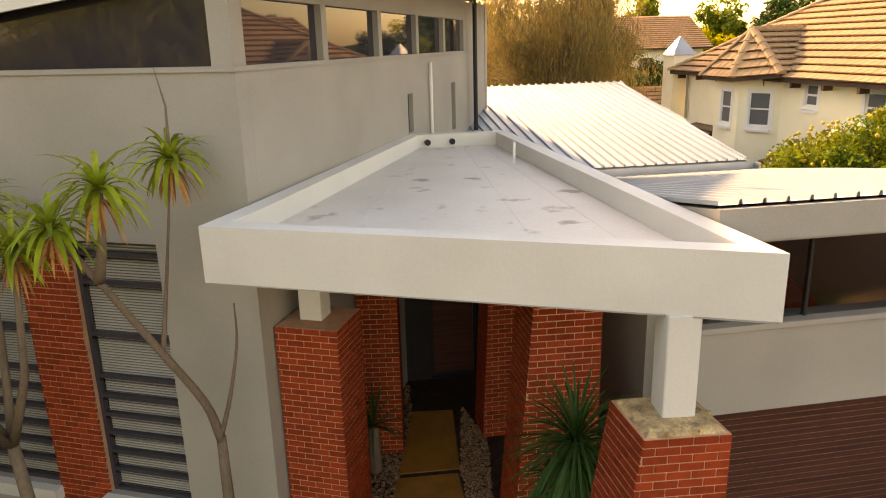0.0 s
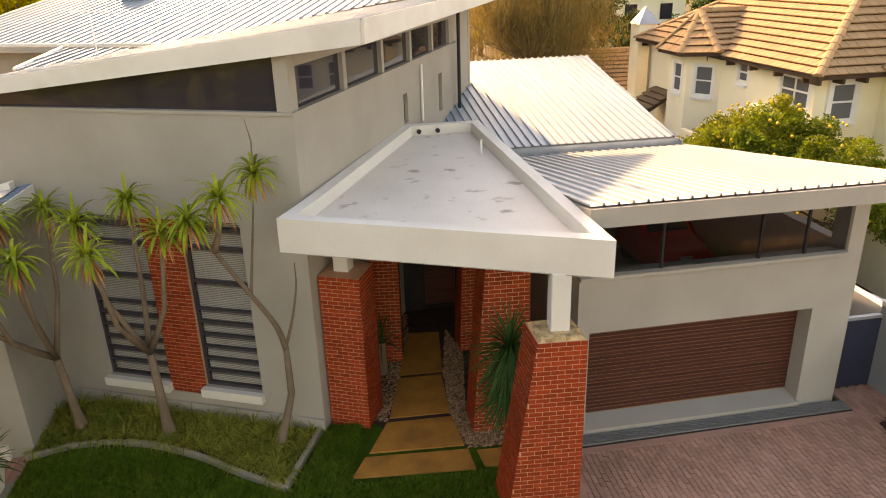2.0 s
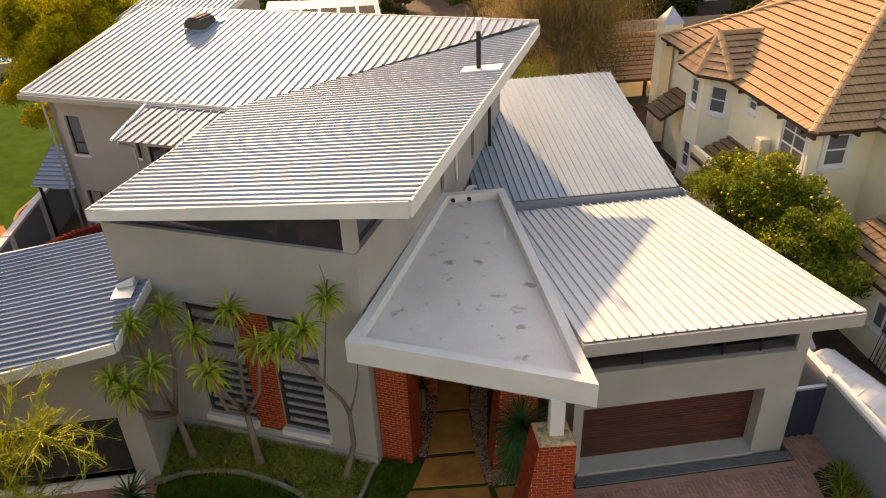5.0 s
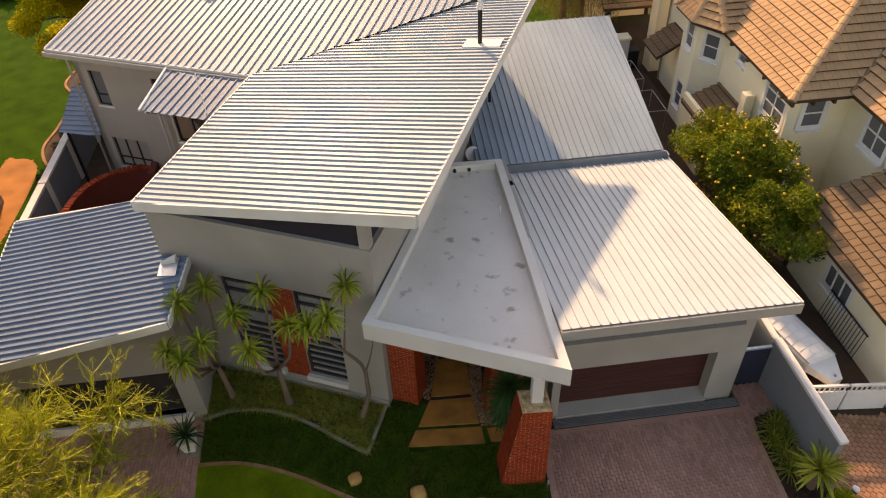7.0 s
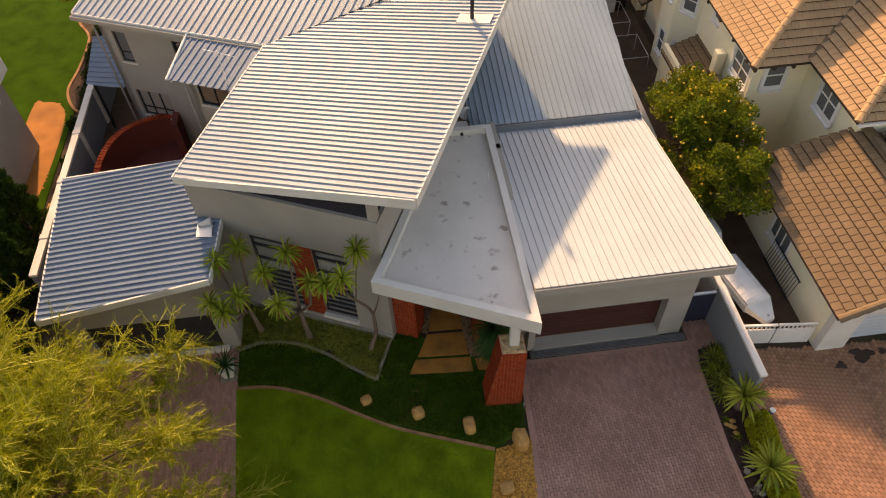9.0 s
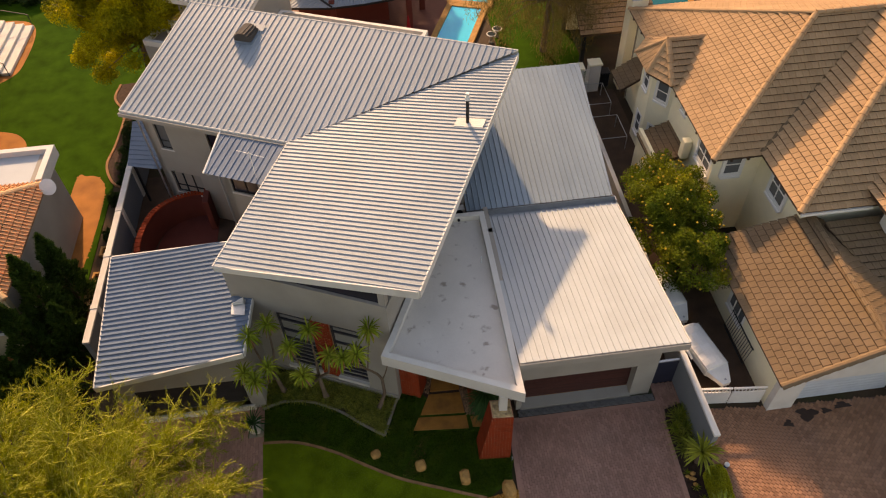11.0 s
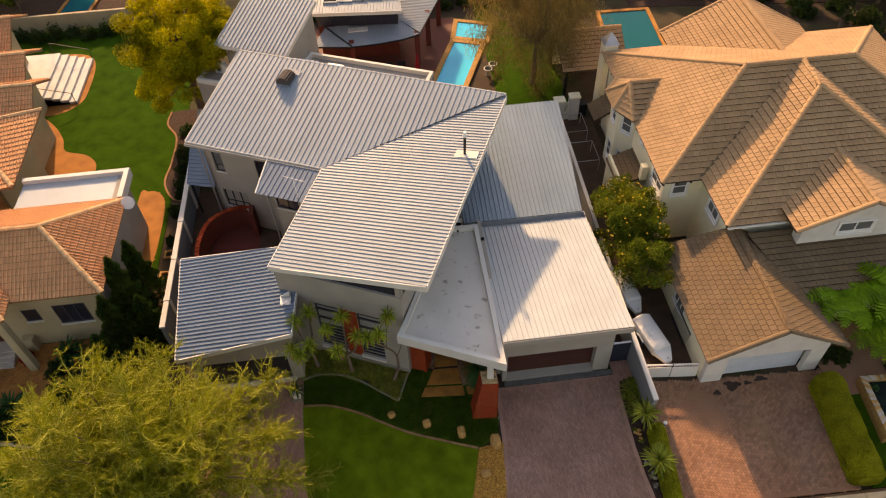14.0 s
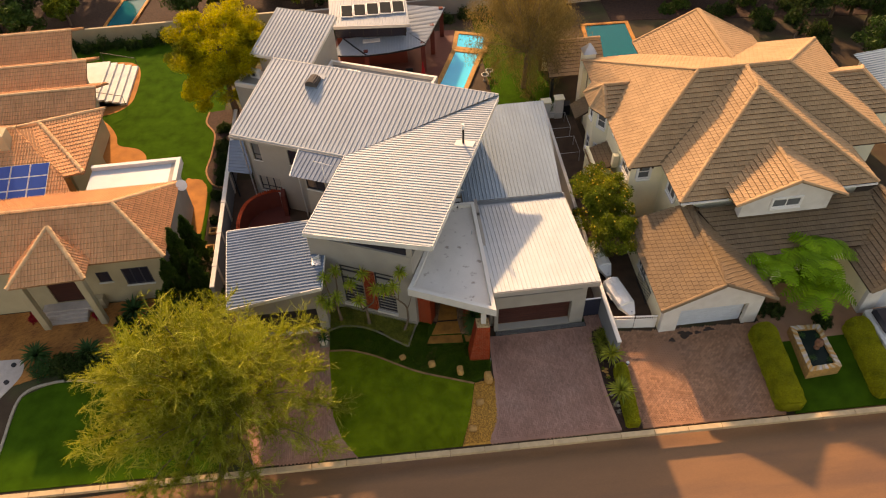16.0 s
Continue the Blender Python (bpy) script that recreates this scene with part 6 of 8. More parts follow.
part("downpipe", tube(B(), [(14.9, 28.9, 5.4), (14.92, 28.9, 0.0)], [0.05, 0.05], 8), M["edge"], nh)
tiled_roof(nh, [[(13.5, 28.2, 2.6), (13.5, 26.3, 2.6), (14.99, 26.3, 3.5), (14.99, 28.2, 3.5)], [(13.35, 22.6, 2.35), (13.35, 19.9, 2.35), (14.99, 19.9, 3.0), (14.99, 22.6, 3.0)]], M["tile_dim"])
part("porch_wall", wall(B(), (13.4, 22.6), (13.4, 20.0), 0.18, -0.1, 2.75), M["cream"], nh)
part("stub_chimney", bev(box(B(), 14.55, 19.5, 3.0, 14.98, 19.95, 4.1), 0.03), M["cream"], nh)
ng = empty("neighbour_garage", (17.7, 10, 0), "single cream garage with a brown tiled gable roof", "garage")
tiled_roof(ng, [[(14.05, 14.2, 2.75), (14.05, 6.25, 2.75), (17.7, 6.25, 4.7), (17.9, 13.4, 4.7)], [(21.4, 6.25, 2.75), (21.4, 11.5, 2.75), (17.9, 13.4, 4.7), (17.7, 6.25, 4.7)]],
           M["tile_dim"], [((17.7, 6.2, 4.72), (17.9, 13.4, 4.72)), ((14.05, 6.22, 2.77), (17.7, 6.22, 4.72)), ((21.4, 6.22, 2.77), (17.7, 6.22, 4.72))], cut=300)
bm = B()
for x0, x1 in ((14.5, 15.6), (20.05, 20.95)):
    prism(bm, [(x0, 6.7), (x1, 6.7), (x1, 7.0), (x0, 7.0)], -0.4, 1.95)
g = [bm.verts.new((x, 6.7, z)) for x, z in ((14.5, 1.95), (20.95, 1.95), (20.95, 2.85), (17.7, 4.55), (14.5, 2.85))]
h = [bm.verts.new((x, 7.0, z)) for x, z in ((14.5, 1.95), (20.95, 1.95), (20.95, 2.85), (17.7, 4.55), (14.5, 2.85))]
bm.faces.new(g)
bm.faces.new(h[::-1])
for i in range(5):
    bm.faces.new((g[i], g[(i + 1) % 5], h[(i + 1) % 5], h[i]))
part("front_wall", bm, M["white"], ng)
nd = part("garage_door", box(B(), 15.6, 7.1, -0.3, 20.05, 7.14, 1.96), M["door_blue"], ng, "pale blue-grey ribbed garage door")
for k in range(10):
    part("slat", bev(box(B(), 15.62, 7.07, -0.26 + k * 0.22, 20.03, 7.105, -0.26 + k * 0.22 + 0.2), 0.012), M["door_blue"], nd)
part("west_wall", wall(B(), (14.5, 13.9), (14.5, 7.003), 0.25, -0.3, 2.8, [(2.2, 3.6, 1.1, 2.0)]), M["cream"], ng)
part("east_wall", wall(B(), (20.7, 7.003), (20.7, 12.0), 0.25, -0.3, 2.8), M["cream"], ng)
part("rear_wall", wall(B(), (20.7, 13.9), (14.5, 13.9), 0.25, -0.3, 2.8), M["cream"], ng)
window("window", ng, (14.55, 11.7), (14.55, 10.3), 1.1, 2.0, M["frame_white"], "white framed garage window", columns=(0.33, 0.66), surround=0.1)
# lower roofs between the garages
tiled_roof(ng, [[(20.0, 9.3, 3.35), (30.0, 9.3, 3.35), (30.0, 12.6, 4.75), (18.2, 12.6, 4.75)]], M["tile_dim"])
part("low_wall", wall(B(), (21.0, 9.9), (29.6, 9.9), 0.25, -0.3, 3.4), M["cream"], ng)
ng2 = empty("neighbour_garage", (31, 9, 0), "second cream garage with a brown tiled gable roof", "garage")
tiled_roof(ng2, [[(27.3, 12.5, 2.8), (27.3, 5.9, 2.8), (31.0, 5.9, 4.7), (31.0, 13.2, 4.7)], [(34.7, 5.9, 2.8), (34.7, 12.5, 2.8), (31.0, 13.2, 4.7), (31.0, 5.9, 4.7)]], M["tile_dim"], [((31, 5.85, 4.72), (31, 13.2, 4.72)), ((27.3, 5.88, 2.82), (31, 5.88, 4.72))])
part("front_wall", wall(B(), (27.8, 6.4), (34.2, 6.4), 0.3, -0.4, 2.95, [(1.0, 5.4, -0.3, 1.9)]), M["white"], ng2)
bm = B()
g = [bm.verts.new((x, 6.4, z)) for x, z in ((27.8, 2.953), (34.2, 2.953), (31.0, 4.5))]
h = [bm.verts.new((x, 6.7, z)) for x, z in ((27.8, 2.953), (34.2, 2.953), (31.0, 4.5))]
bm.faces.new(g)
bm.faces.new(h[::-1])
for i in range(3):
    bm.faces.new((g[i], g[(i + 1) % 3], h[(i + 1) % 3], h[i]))
part("gable", bm, M["white"], ng2)
part("garage_door", box(B(), 28.8, 6.66, -0.3, 33.2, 6.7, 1.9), M["door_blue"], ng2, "pale blue-grey garage door")
part("west_wall", wall(B(), (27.8, 12.0), (27.8, 6.703), 0.25, -0.3, 2.9), M["cream"], ng2)
# north wing walls under the main roof
part("wall", wall(B(), (20.1, 32.0), (20.1, 29.553), 0.25, -0.1, 5.5), M["cream"], nh)
part("wall", wall(B(), (29.2, 31.6), (20.1, 32.0), 0.25, -0.1, 5.4), M["cream"], nh)
lapa = empty("garden_pavilion", (14.5, 35, 0), "garden pavilion with a tiled gable roof", "pavilion")
tiled_roof(lapa, [[(12.6, 32.2, 2.7), (17.6, 32.2, 2.7), (17.6, 35.0, 4.4), (12.6, 35.0, 4.4)], [(17.6, 37.8, 2.7), (12.6, 37.8, 2.7), (12.6, 35.0, 4.4), (17.6, 35.0, 4.4)]], M["tile"], [((12.6, 35, 4.42), (17.6, 35, 4.42))])
for x, y in ((13.0, 32.6), (17.2, 32.6), (13.0, 37.4), (17.2, 37.4)):
    part("post", box(B(), x - 0.12, y - 0.12, -0.1, x + 0.12, y + 0.12, 2.8), M["dark"], lapa)
part("back_wall", box(B(), 13.0, 37.3, -0.1, 17.2, 37.5, 2.9), M["cream"], lapa)
fo = empty("fountain", (23.6, 3.9, -0.3), "rectangular stone fountain basin with dark water", "fountain")
FP = [Vector(p) for p in ((22.4, 2.2), (24.5, 2.3), (24.6, 5.5), (22.7, 5.6))]
FI = inset_poly(FP, 0.3)
for i in range(4):
    j = (i + 1) % 4
    part("basin_wall", prism(B(), [FP[i], FP[j], FI[j], FI[i]], -0.5, 0.42), M["boulder"], fo)
    n = int((FP[j] - FP[i]).length / 0.2)
    for k in range(n):
        q = [FP[i].lerp(FP[j], (k + 0.04) / n), FP[i].lerp(FP[j], (k + 0.96) / n), FI[i].lerp(FI[j], (k + 0.96) / n), FI[i].lerp(FI[j], (k + 0.04) / n)]
        part("coping_stone", prism(B(), q, 0.423, 0.465 + 0.02 * ((k * 7 + i) % 3)), (M["kerb"], M["porch_stone"], M["boulder"])[(k * 5 + i * 3) % 7 % 3], fo)
part("water", prism(B(), inset_poly(FP, 0.29), -0.4, 0.3), M["water_black"], fo)
part("urn", tube(B(), [(23.7, 3.9, 0.5), (23.7, 3.9, 0.6), (23.7, 3.9, 0.78), (23.7, 3.9, 0.92), (23.7, 3.9, 0.97), (23.7, 3.9, 1.02)], [0.12, 0.2, 0.27, 0.2, 0.16, 0.24], 14), M["terracotta"], fo, smooth=True)
part("pedestal", tube(B(), [(23.7, 3.9, 0.25), (23.7, 3.9, 0.5)], [0.2, 0.14], 10), M["terracotta"], fo)
car = empty("parked_car", (28.6, 5.0, -0.3), "white parked car beside the hedge", "car")
part("body", bev(box(B(), 27.9, 3.2, -0.05, 29.6, 6.2, 0.6), 0.15), M["pipe"], car)
part("cabin", bev(box(B(), 28.05, 3.9, 0.603, 29.45, 5.9, 1.1), 0.2), M["glass"], car)
for y in (3.8, 5.6):
    part("wheel", tube(B(), [(27.85, y, 0.02), (28.05, y, 0.02)], [0.3, 0.3], 14), M["dark"], car)

# ---- western neighbour ----
wh = empty("west_house", (-24, 17, 0), "single-storey cream house with terracotta tiled hip roofs", "house")
WE, WR = 4.7, 6.6
WA = (-20.3, 17.3, WR)
tiled_roof(wh, [[(-42, 13.7, WE), (-16.9, 13.7, WE), WA, (-42, 17.3, WR)], [(-16.9, 13.7, WE), (-16.9, 20.9, WE), WA], [(-16.9, 20.9, WE), (-42, 20.9, WE), (-42, 17.3, WR), WA]],
           M["tile_red"], [((-16.9, 13.7, WE), WA), ((-16.9, 20.9, WE), WA), (WA, (-42, 17.3, WR))], 0.36, 0.21, roll=0.075, cap=M["ridge_red"], deck=M["verge"])
PA = (-24.0, 15.6, 6.6)
tiled_roof(wh, [[(-26.4, 12.2, 4.75), (-21.7, 12.4, 4.75), PA], [(-21.7, 12.4, 4.75), (-21.7, 13.9, 4.85), PA], [(-26.4, 13.9, 4.85), (-26.4, 12.2, 4.75), PA]], M["tile_red"],
           [((-26.4, 12.2, 4.77), PA), ((-21.7, 12.4, 4.77), PA)], 0.36, 0.21, roll=0.075, cap=M["ridge_red"], deck=M["verge"])
part("front_wall", wall(B(), (-42, 14.4), (-17.5, 14.4), 0.3, -0.2, 4.7, [(19.9, 20.75, 2.1, 3.1), (21.6, 23.4, 1.6, 3.2), (16.4, 18.3, 0.45, 3.0)]), M["tan"], wh)
part("east_wall", wall(B(), (-17.5, 14.703), (-17.5, 23.2), 0.3, -0.2, 4.6), M["plaster"], wh)
window("window", wh, (-22.1, 14.45), (-21.25, 14.45), 2.1, 3.1, M["louvre_frame"], "small plum framed window")
window("window", wh, (-20.4, 14.45), (-18.6, 14.45), 1.6, 3.2, M["louvre_frame"], "three-light plum framed window", columns=(0.33, 0.66), bar=0.09)
for x in (-26.0, -22.2):
    part("porch_column", bev(box(B(), x - 0.22, 12.5, -0.1, x + 0.22, 12.94, 4.7), 0.02), M["tan"], wh)
part("porch_floor", box(B(), -26.5, 13.7, -0.2, -23.1, 14.397, 0.45), M["porch_stone"], wh, "pale worn stone porch floor")
for k in range(3):
    part("porch_step", bev(box(B(), -26.3 + k * 0.05, 12.85 + k * 0.28, -0.2, -23.4, 13.127 + k * 0.28, 0.13 + k * 0.11), 0.02), M["porch_stone"], wh, "pale worn stone step")
part("porch_pier", bev(box(B(), -22.95, 13.9, -0.2, -22.3, 14.397, 0.95), 0.03), M["tan"], wh)
part("entrance_door", box(B(), -25.6, 14.5, 0.45, -23.7, 14.56, 3.0), M["door"], wh)
part("flat_roof", box(B(), -23.6, 21.2, 4.3, -17.3, 23.5, 4.55), M["roof"], wh, "white flat roof")
for q in ((-23.6, 23.3, -17.1, 23.6), (-17.4, 21.0, -17.1, 23.297)):
    part("parapet", box(B(), q[0], q[1], 4.2, q[2], q[3], 4.85), M["white"], wh)
tiled_roof(wh, [[(-42, 20.3, 4.52), (-24.2, 20.3, 4.52), (-25.2, 22.3, 5.12), (-29.2, 26.9, 6.5), (-42, 26.9, 6.5)], [(-25.2, 22.3, 5.12), (-23.95, 22.75, 5.0), (-27.85, 27.7, 6.2), (-29.2, 26.9, 6.4)],
                [(-24.2, 22.65, 4.95), (-23.9, 22.72, 4.95), (-23.2, 28.75, 6.2), (-27.85, 27.7, 6.2)]], M["tile_red"], [((-29.2, 26.9, 6.5), (-42, 26.9, 6.5)), ((-23.95, 22.75, 5.03), (-27.85, 27.7, 6.24)), ((-29.3, 27.4, 6.2), (-27.85, 27.7, 6.22)), ((-27.85, 27.7, 6.22), (-23.1, 28.75, 6.22))], 0.36, 0.21, roll=0.075, cap=M["ridge_red"], deck=M["verge"])
part("gable_wall", prism(B(), [(-25.6, 23.7), (-25.4, 23.7), (-24.9, 28.4), (-25.1, 28.4)], -0.2, lambda p: 4.9 + 0.2 * (p[1] - 23.7)), M["tan"], wh)
ch = part("chimney", bev(box(B(), -30.5, 24.9, 5.5, -29.3, 26.0, 7.2), 0.03), M["tan"], wh)
part("chimney_pot", tube(B(), [(-29.9, 25.45, 7.2), (-29.9, 25.45, 7.45)], [0.28, 0.25], 12), M["dark"], ch)
for x, y in ((-24.7, 32.1), (-26.3, 36.2), (-28.8, 41.6)):
    f = 0.16
    tiled_roof(wh, [[(-46, y - 3.0, 4.6), (x + 0.2, y - 3.0, 4.6), (x, y, 6.0), (-46, y, 6.0)], [(x + 0.2, y + 2.2, 4.9), (-46, y + 2.2, 4.9), (-46, y, 6.0), (x, y, 6.0)]], M["tile_red"], [((x, y, 6.02), (-46, y, 6.02))], 0.36, 0.21, roll=0.075, cap=M["ridge_red"], deck=M["verge"])
    part("gable_wall", prism(B(), [(x - 1.6, y - 2.6), (x - 1.4, y - 2.6), (x - 1.4, y + 1.8), (x - 1.6, y + 1.8)], -0.2, lambda p, y=y: 5.85 - 0.44 * abs(p[1] - y)), M["tan"], wh)
sol = empty("solar_array", (-27, 22.5, 5.6), "blue solar panel array on the tiled roof", "solar panels")
for i in range(4):
    for j in range(3):
        x, y = -26.25 - i * 1.35, 20.4 + j * 1.04
        q = [(x - 1.3, y), (x, y), (x, y + 1.0), (x - 1.3, y + 1.0)]
        pn = part("panel", prism(B(), q, lambda p: 4.82 + 0.3 * (p[1] - 21.0), lambda p: 4.87 + 0.3 * (p[1] - 21.0)), M["frame_white"], sol)
        part("cell", prism(B(), [(x - 1.27, y + 0.03), (x - 0.03, y + 0.03), (x - 0.03, y + 0.97), (x - 1.27, y + 0.97)], lambda p: 4.871 + 0.3 * (p[1] - 21.0), lambda p: 4.88 + 0.3 * (p[1] - 21.0)), M["solar"], pn)
sd = empty("satellite_dish", (-17.2, 20.6, 4.3), "white satellite dish on the western house wall", "satellite dish")
bm = B()
bmesh.ops.create_cone(bm, cap_ends=True, segments=20, radius1=0.4, radius2=0.09, depth=0.14, matrix=Matrix.Translation((-16.6, 20.35, 4.87)) @ Matrix.Rotation(radians(55), 4, "X") @ Matrix.Rotation(radians(180), 4, "X"))
part("dish", bm, M["pipe"], sd)
part("arm", tube(B(), [(-17.2, 20.5, 4.4), (-16.6, 20.45, 4.8)], [0.03, 0.03], 6), M["steel"], sd)
st = empty("garden_steps", (-28, 41, 0), "white garden steps with dark hand rails", "steps")
for k in range(5):
    part("step", bev(box(B(), -31.5, 38.2, -0.1, -27.8 + k * 0.6, 44.4, 0.95 - k * 0.19), 0.02), M["white"], st)
for y in (38.15, 44.45):
    part("hand_rail", tube(B(), [(-28.4, y, 1.9), (-25.5, y, 1.0)], [0.03, 0.03], 6), M["dark"], st)
    for x, z in ((-28.4, 1.9), (-25.5, 1.0)):
        part("rail_post", tube(B(), [(x, y, 0.0), (x, y, z)], [0.03, 0.03], 6), M["dark"], st)
sheet("garden_path", smooth_curve([(-29.5, 36.6), (-26.6, 37.0), (-25.2, 38.2), (-24.9, 40.0), (-25.0, 43.0), (-25.6, 44.8), (-27.0, 45.6), (-29.5, 45.6)], 5), M["paver_w"], 0.03, label="rust brick path round the garden steps", category="path")
sheet("garden_path_south", smooth_curve([(-24.0, 25.0), (-22.6, 28.0), (-22.3, 30.0), (-23.2, 31.4), (-25.0, 32.2), (-25.5, 33.6), (-26.4, 35.2), (-28.0, 36.8), (-30.0, 36.5), (-29, 25)], 5), M["paver_w"], 0.026, label="rust brick garden path", category="path")
EAST_PATH = smooth_curve([(-17.6, 17), (-16.9, 18), (-16.6, 22), (-16.7, 25.2), (-17.2, 26.4), (-18.0, 26.7), (-18.6, 26.0), (-18.4, 17)], 5)
sheet("garden_path_east", EAST_PATH, M["paver_w"], 0.026, label="rust brick path beside the western house", category="path")
edging("garden_edging", smooth_curve([(-17.6, 35.8), (-17.7, 34.2), (-16.8, 32.4), (-16.8, 29.5), (-17.0, 27.5), (-16.3, 25.8), (-15.2, 25.2)], 5), 0.14, 0.08, M["edge_brick"], "curved terracotta garden edging")
sheet("garden_bed", [(-17.6, 35.8), (-17.7, 34.2), (-16.8, 32.4), (-16.8, 29.5), (-17.0, 27.5), (-16.3, 25.8), (-14.7, 25.2), (-14.7, 36)], M["soil"], 0.035, label="dark garden bed along the boundary wall", category="soil")
fw = empty("far_garden_wall", (-25, 49, 0), "long tan garden wall at the back", "wall")
part("wall", box(B(), -60, 49.7, -0.1, -9, 49.95, 1.6), M["tan"], fw)
fw = empty("far_garden_wall", (5, 50, 0), "long grey garden wall at the back", "wall")
part("wall", box(B(), -8.9, 49.2, -0.1, 40, 49.45, 1.7), M["plaster"], fw)
edging("west_lawn_edging", smooth_curve([(-26.9, 1.3), (-26.7, 4.0), (-26.4, 7.3), (-24.6, 8.1), (-22.6, 8.0), (-20.9, 7.5)], 5), 0.16, 0.1, M["edge"], "pale curved kerb round the western lawn")
sheet("pebble_patch", smooth_curve([(-30.5, 10.4), (-28.2, 10.35), (-27.1, 10.2), (-26.8, 9.5), (-26.9, 8.7), (-27.6, 7.6), (-28.6, 6.4), (-30.5, 6.0)], 5), M["porch_stone"], 0.04, label="pale stone patch beside the western paving", category="paving")
for x, y in ((-27.5, 9.85), (-27.6, 8.55), (-28.9, 9.3)):
    tagged(part("drain_cover", tube(B(), [(x, y, -0.1), (x, y, 0.09)], [0.17, 0.15], 14), M["dark"]), "small round dark drain cover in pale stone", "drain", "drain covers in the pale patch")
gr = empty("grey_roofed_house", (44, 26, 0), "neighbouring house with a grey metal roof", "house")
part("wall", box(B(), 38.6, 22.2, -0.2, 48, 29.2, 3.6), M["plaster"], gr)
part("roof", ribbed(B(), [(38.2, 21.6), (49, 21.6), (49, 29.8), (38.2, 29.8)], lambda p: 3.75 + 0.1 * (p[0] - 38.2), (1, 0), 0.3, 0.045, 0.06), M["roof_back"], gr, "grey ribbed metal roof sheets")
fh = empty("distant_house", (27, 62, 0), "distant cream house with a terracotta roof", "house")
part("wall", box(B(), 22, 62, -0.2, 34, 70, 6.0), M["cream"], fh)
tiled_roof(fh, [[(21.4, 61.4, 6.0), (34.6, 61.4, 6.0), (34.6, 66, 8.8), (21.4, 66, 8.8)], [(34.6, 70.6, 6.0), (21.4, 70.6, 6.0), (21.4, 66, 8.8), (34.6, 66, 8.8)]], M["tile_red"], (), 0.34, 0.5)
for x in (24, 28, 31.5):
    window("window", fh, (x, 61.97), (x + 1.2, 61.97), 3.8, 5.2, M["dark"], "dark distant window", sill=False)


# ---- plants ----
def leaf_cloud(name, centres, axes, widths, material, parent, kind="stuff"):
    """Many small pointed leaves: centres, long half-axes and half-widths as arrays."""
    c, a = np.asarray(centres), np.asarray(axes)
    rng = np.random.default_rng(len(c))
    r = rng.normal(size=c.shape)
    b = np.cross(a, r)
    b /= np.linalg.norm(b, axis=1, keepdims=True) + 1e-9
    b *= np.asarray(widths)[:, None]
    v = np.stack([c - a, c + b, c + a, c - b], 1).reshape(-1, 3)
    o = np.array(world_of(parent).translation)
    me = bpy.data.meshes.new(name)
    n = len(c)
    me.vertices.add(4 * n)
    me.vertices.foreach_set("co", (v - o).astype(np.float32).ravel())
    me.loops.add(4 * n)
    me.loops.foreach_set("vertex_index", np.arange(4 * n, dtype=np.int32))
    me.polygons.add(n)
    me.polygons.foreach_set("loop_start", np.arange(0, 4 * n, 4, dtype=np.int32))
    me.update(calc_edges=True)
    me.materials.append(material)
    ob = new(name, me)
    ob.parent = parent
    return tagged(ob, kind=kind)


def clumped_tree(name, base, height, centre, radii, leaf, label, category="tree", clumps=40, per=300, size=0.12, slim=0.4, droop=0.0, trunk=0.18, seed=1, bark=None, fill=0.35, clump=1.0):
    """A tree with a tapered trunk, limbs to each clump of leaves, and an uneven crown with gaps."""
    rng = np.random.default_rng(seed)
    rnd = random.Random(seed)
    root = empty(name, base, label, category)
    base, centre, R = Vector(base), Vector(centre), Vector(radii)
    fork = base.lerp(Vector((centre.x, centre.y, base.z)), 0.4) + Vector((0, 0, height * 0.35))
    bm = tube(B(), [base - Vector((0, 0, 0.1)), base.lerp(fork, 0.5) + Vector((rnd.uniform(-0.1, 0.1), rnd.uniform(-0.1, 0.1), 0)), fork], [trunk * 1.3, trunk, trunk * 0.8], 9)
    part("trunk", bm, bark or M["bark"], root)
    limbs, cs, ax, ws = B(), [], [], []
    for k in range(clumps):
        d = Vector(rng.normal(size=3)).normalized()
        d.z = abs(d.z) * 0.9 + 0.1 * d.z if rnd.random() < 0.6 else d.z
        q = centre + Vector((d.x * R.x, d.y * R.y, d.z * R.z)) * rnd.uniform(1 - fill * 2, 1.0)
        mid = fork.lerp(q, 0.5) + Vector((rnd.uniform(-0.3, 0.3), rnd.uniform(-0.3, 0.3), rnd.uniform(0, 0.4)))
        tube(limbs, [fork, mid, q], [trunk * 0.35, trunk * 0.2, trunk * 0.06], 5)
        s = min(R) * rnd.uniform(0.22, 0.42) * clump
        n = int(per * rnd.uniform(0.6, 1.3))
        g = rng.normal(size=(n, 3))
        g /= np.linalg.norm(g, axis=1, keepdims=True)
        g *= (rng.random((n, 1)) ** 0.45) * s
        g[:, 2] *= 0.75
        g[:, 2] -= droop * rng.random(n) * s * 2.2
        cs.append(np.array(q) + g)
        w = rng.normal(size=(n, 3))
        w[:, 2] -= droop * 3
        w /= np.linalg.norm(w, axis=1, keepdims=True)
        L = size * rng.uniform(0.6, 1.3, n)
        ax.append(w * L[:, None])
        ws.append(L * slim)
    tagged(part("limbwork", limbs, bark or M["bark"], root), kind="stuff")
    leaf_cloud("crown", np.concatenate(cs), np.concatenate(ax), np.concatenate(ws), leaf, root)
    return root


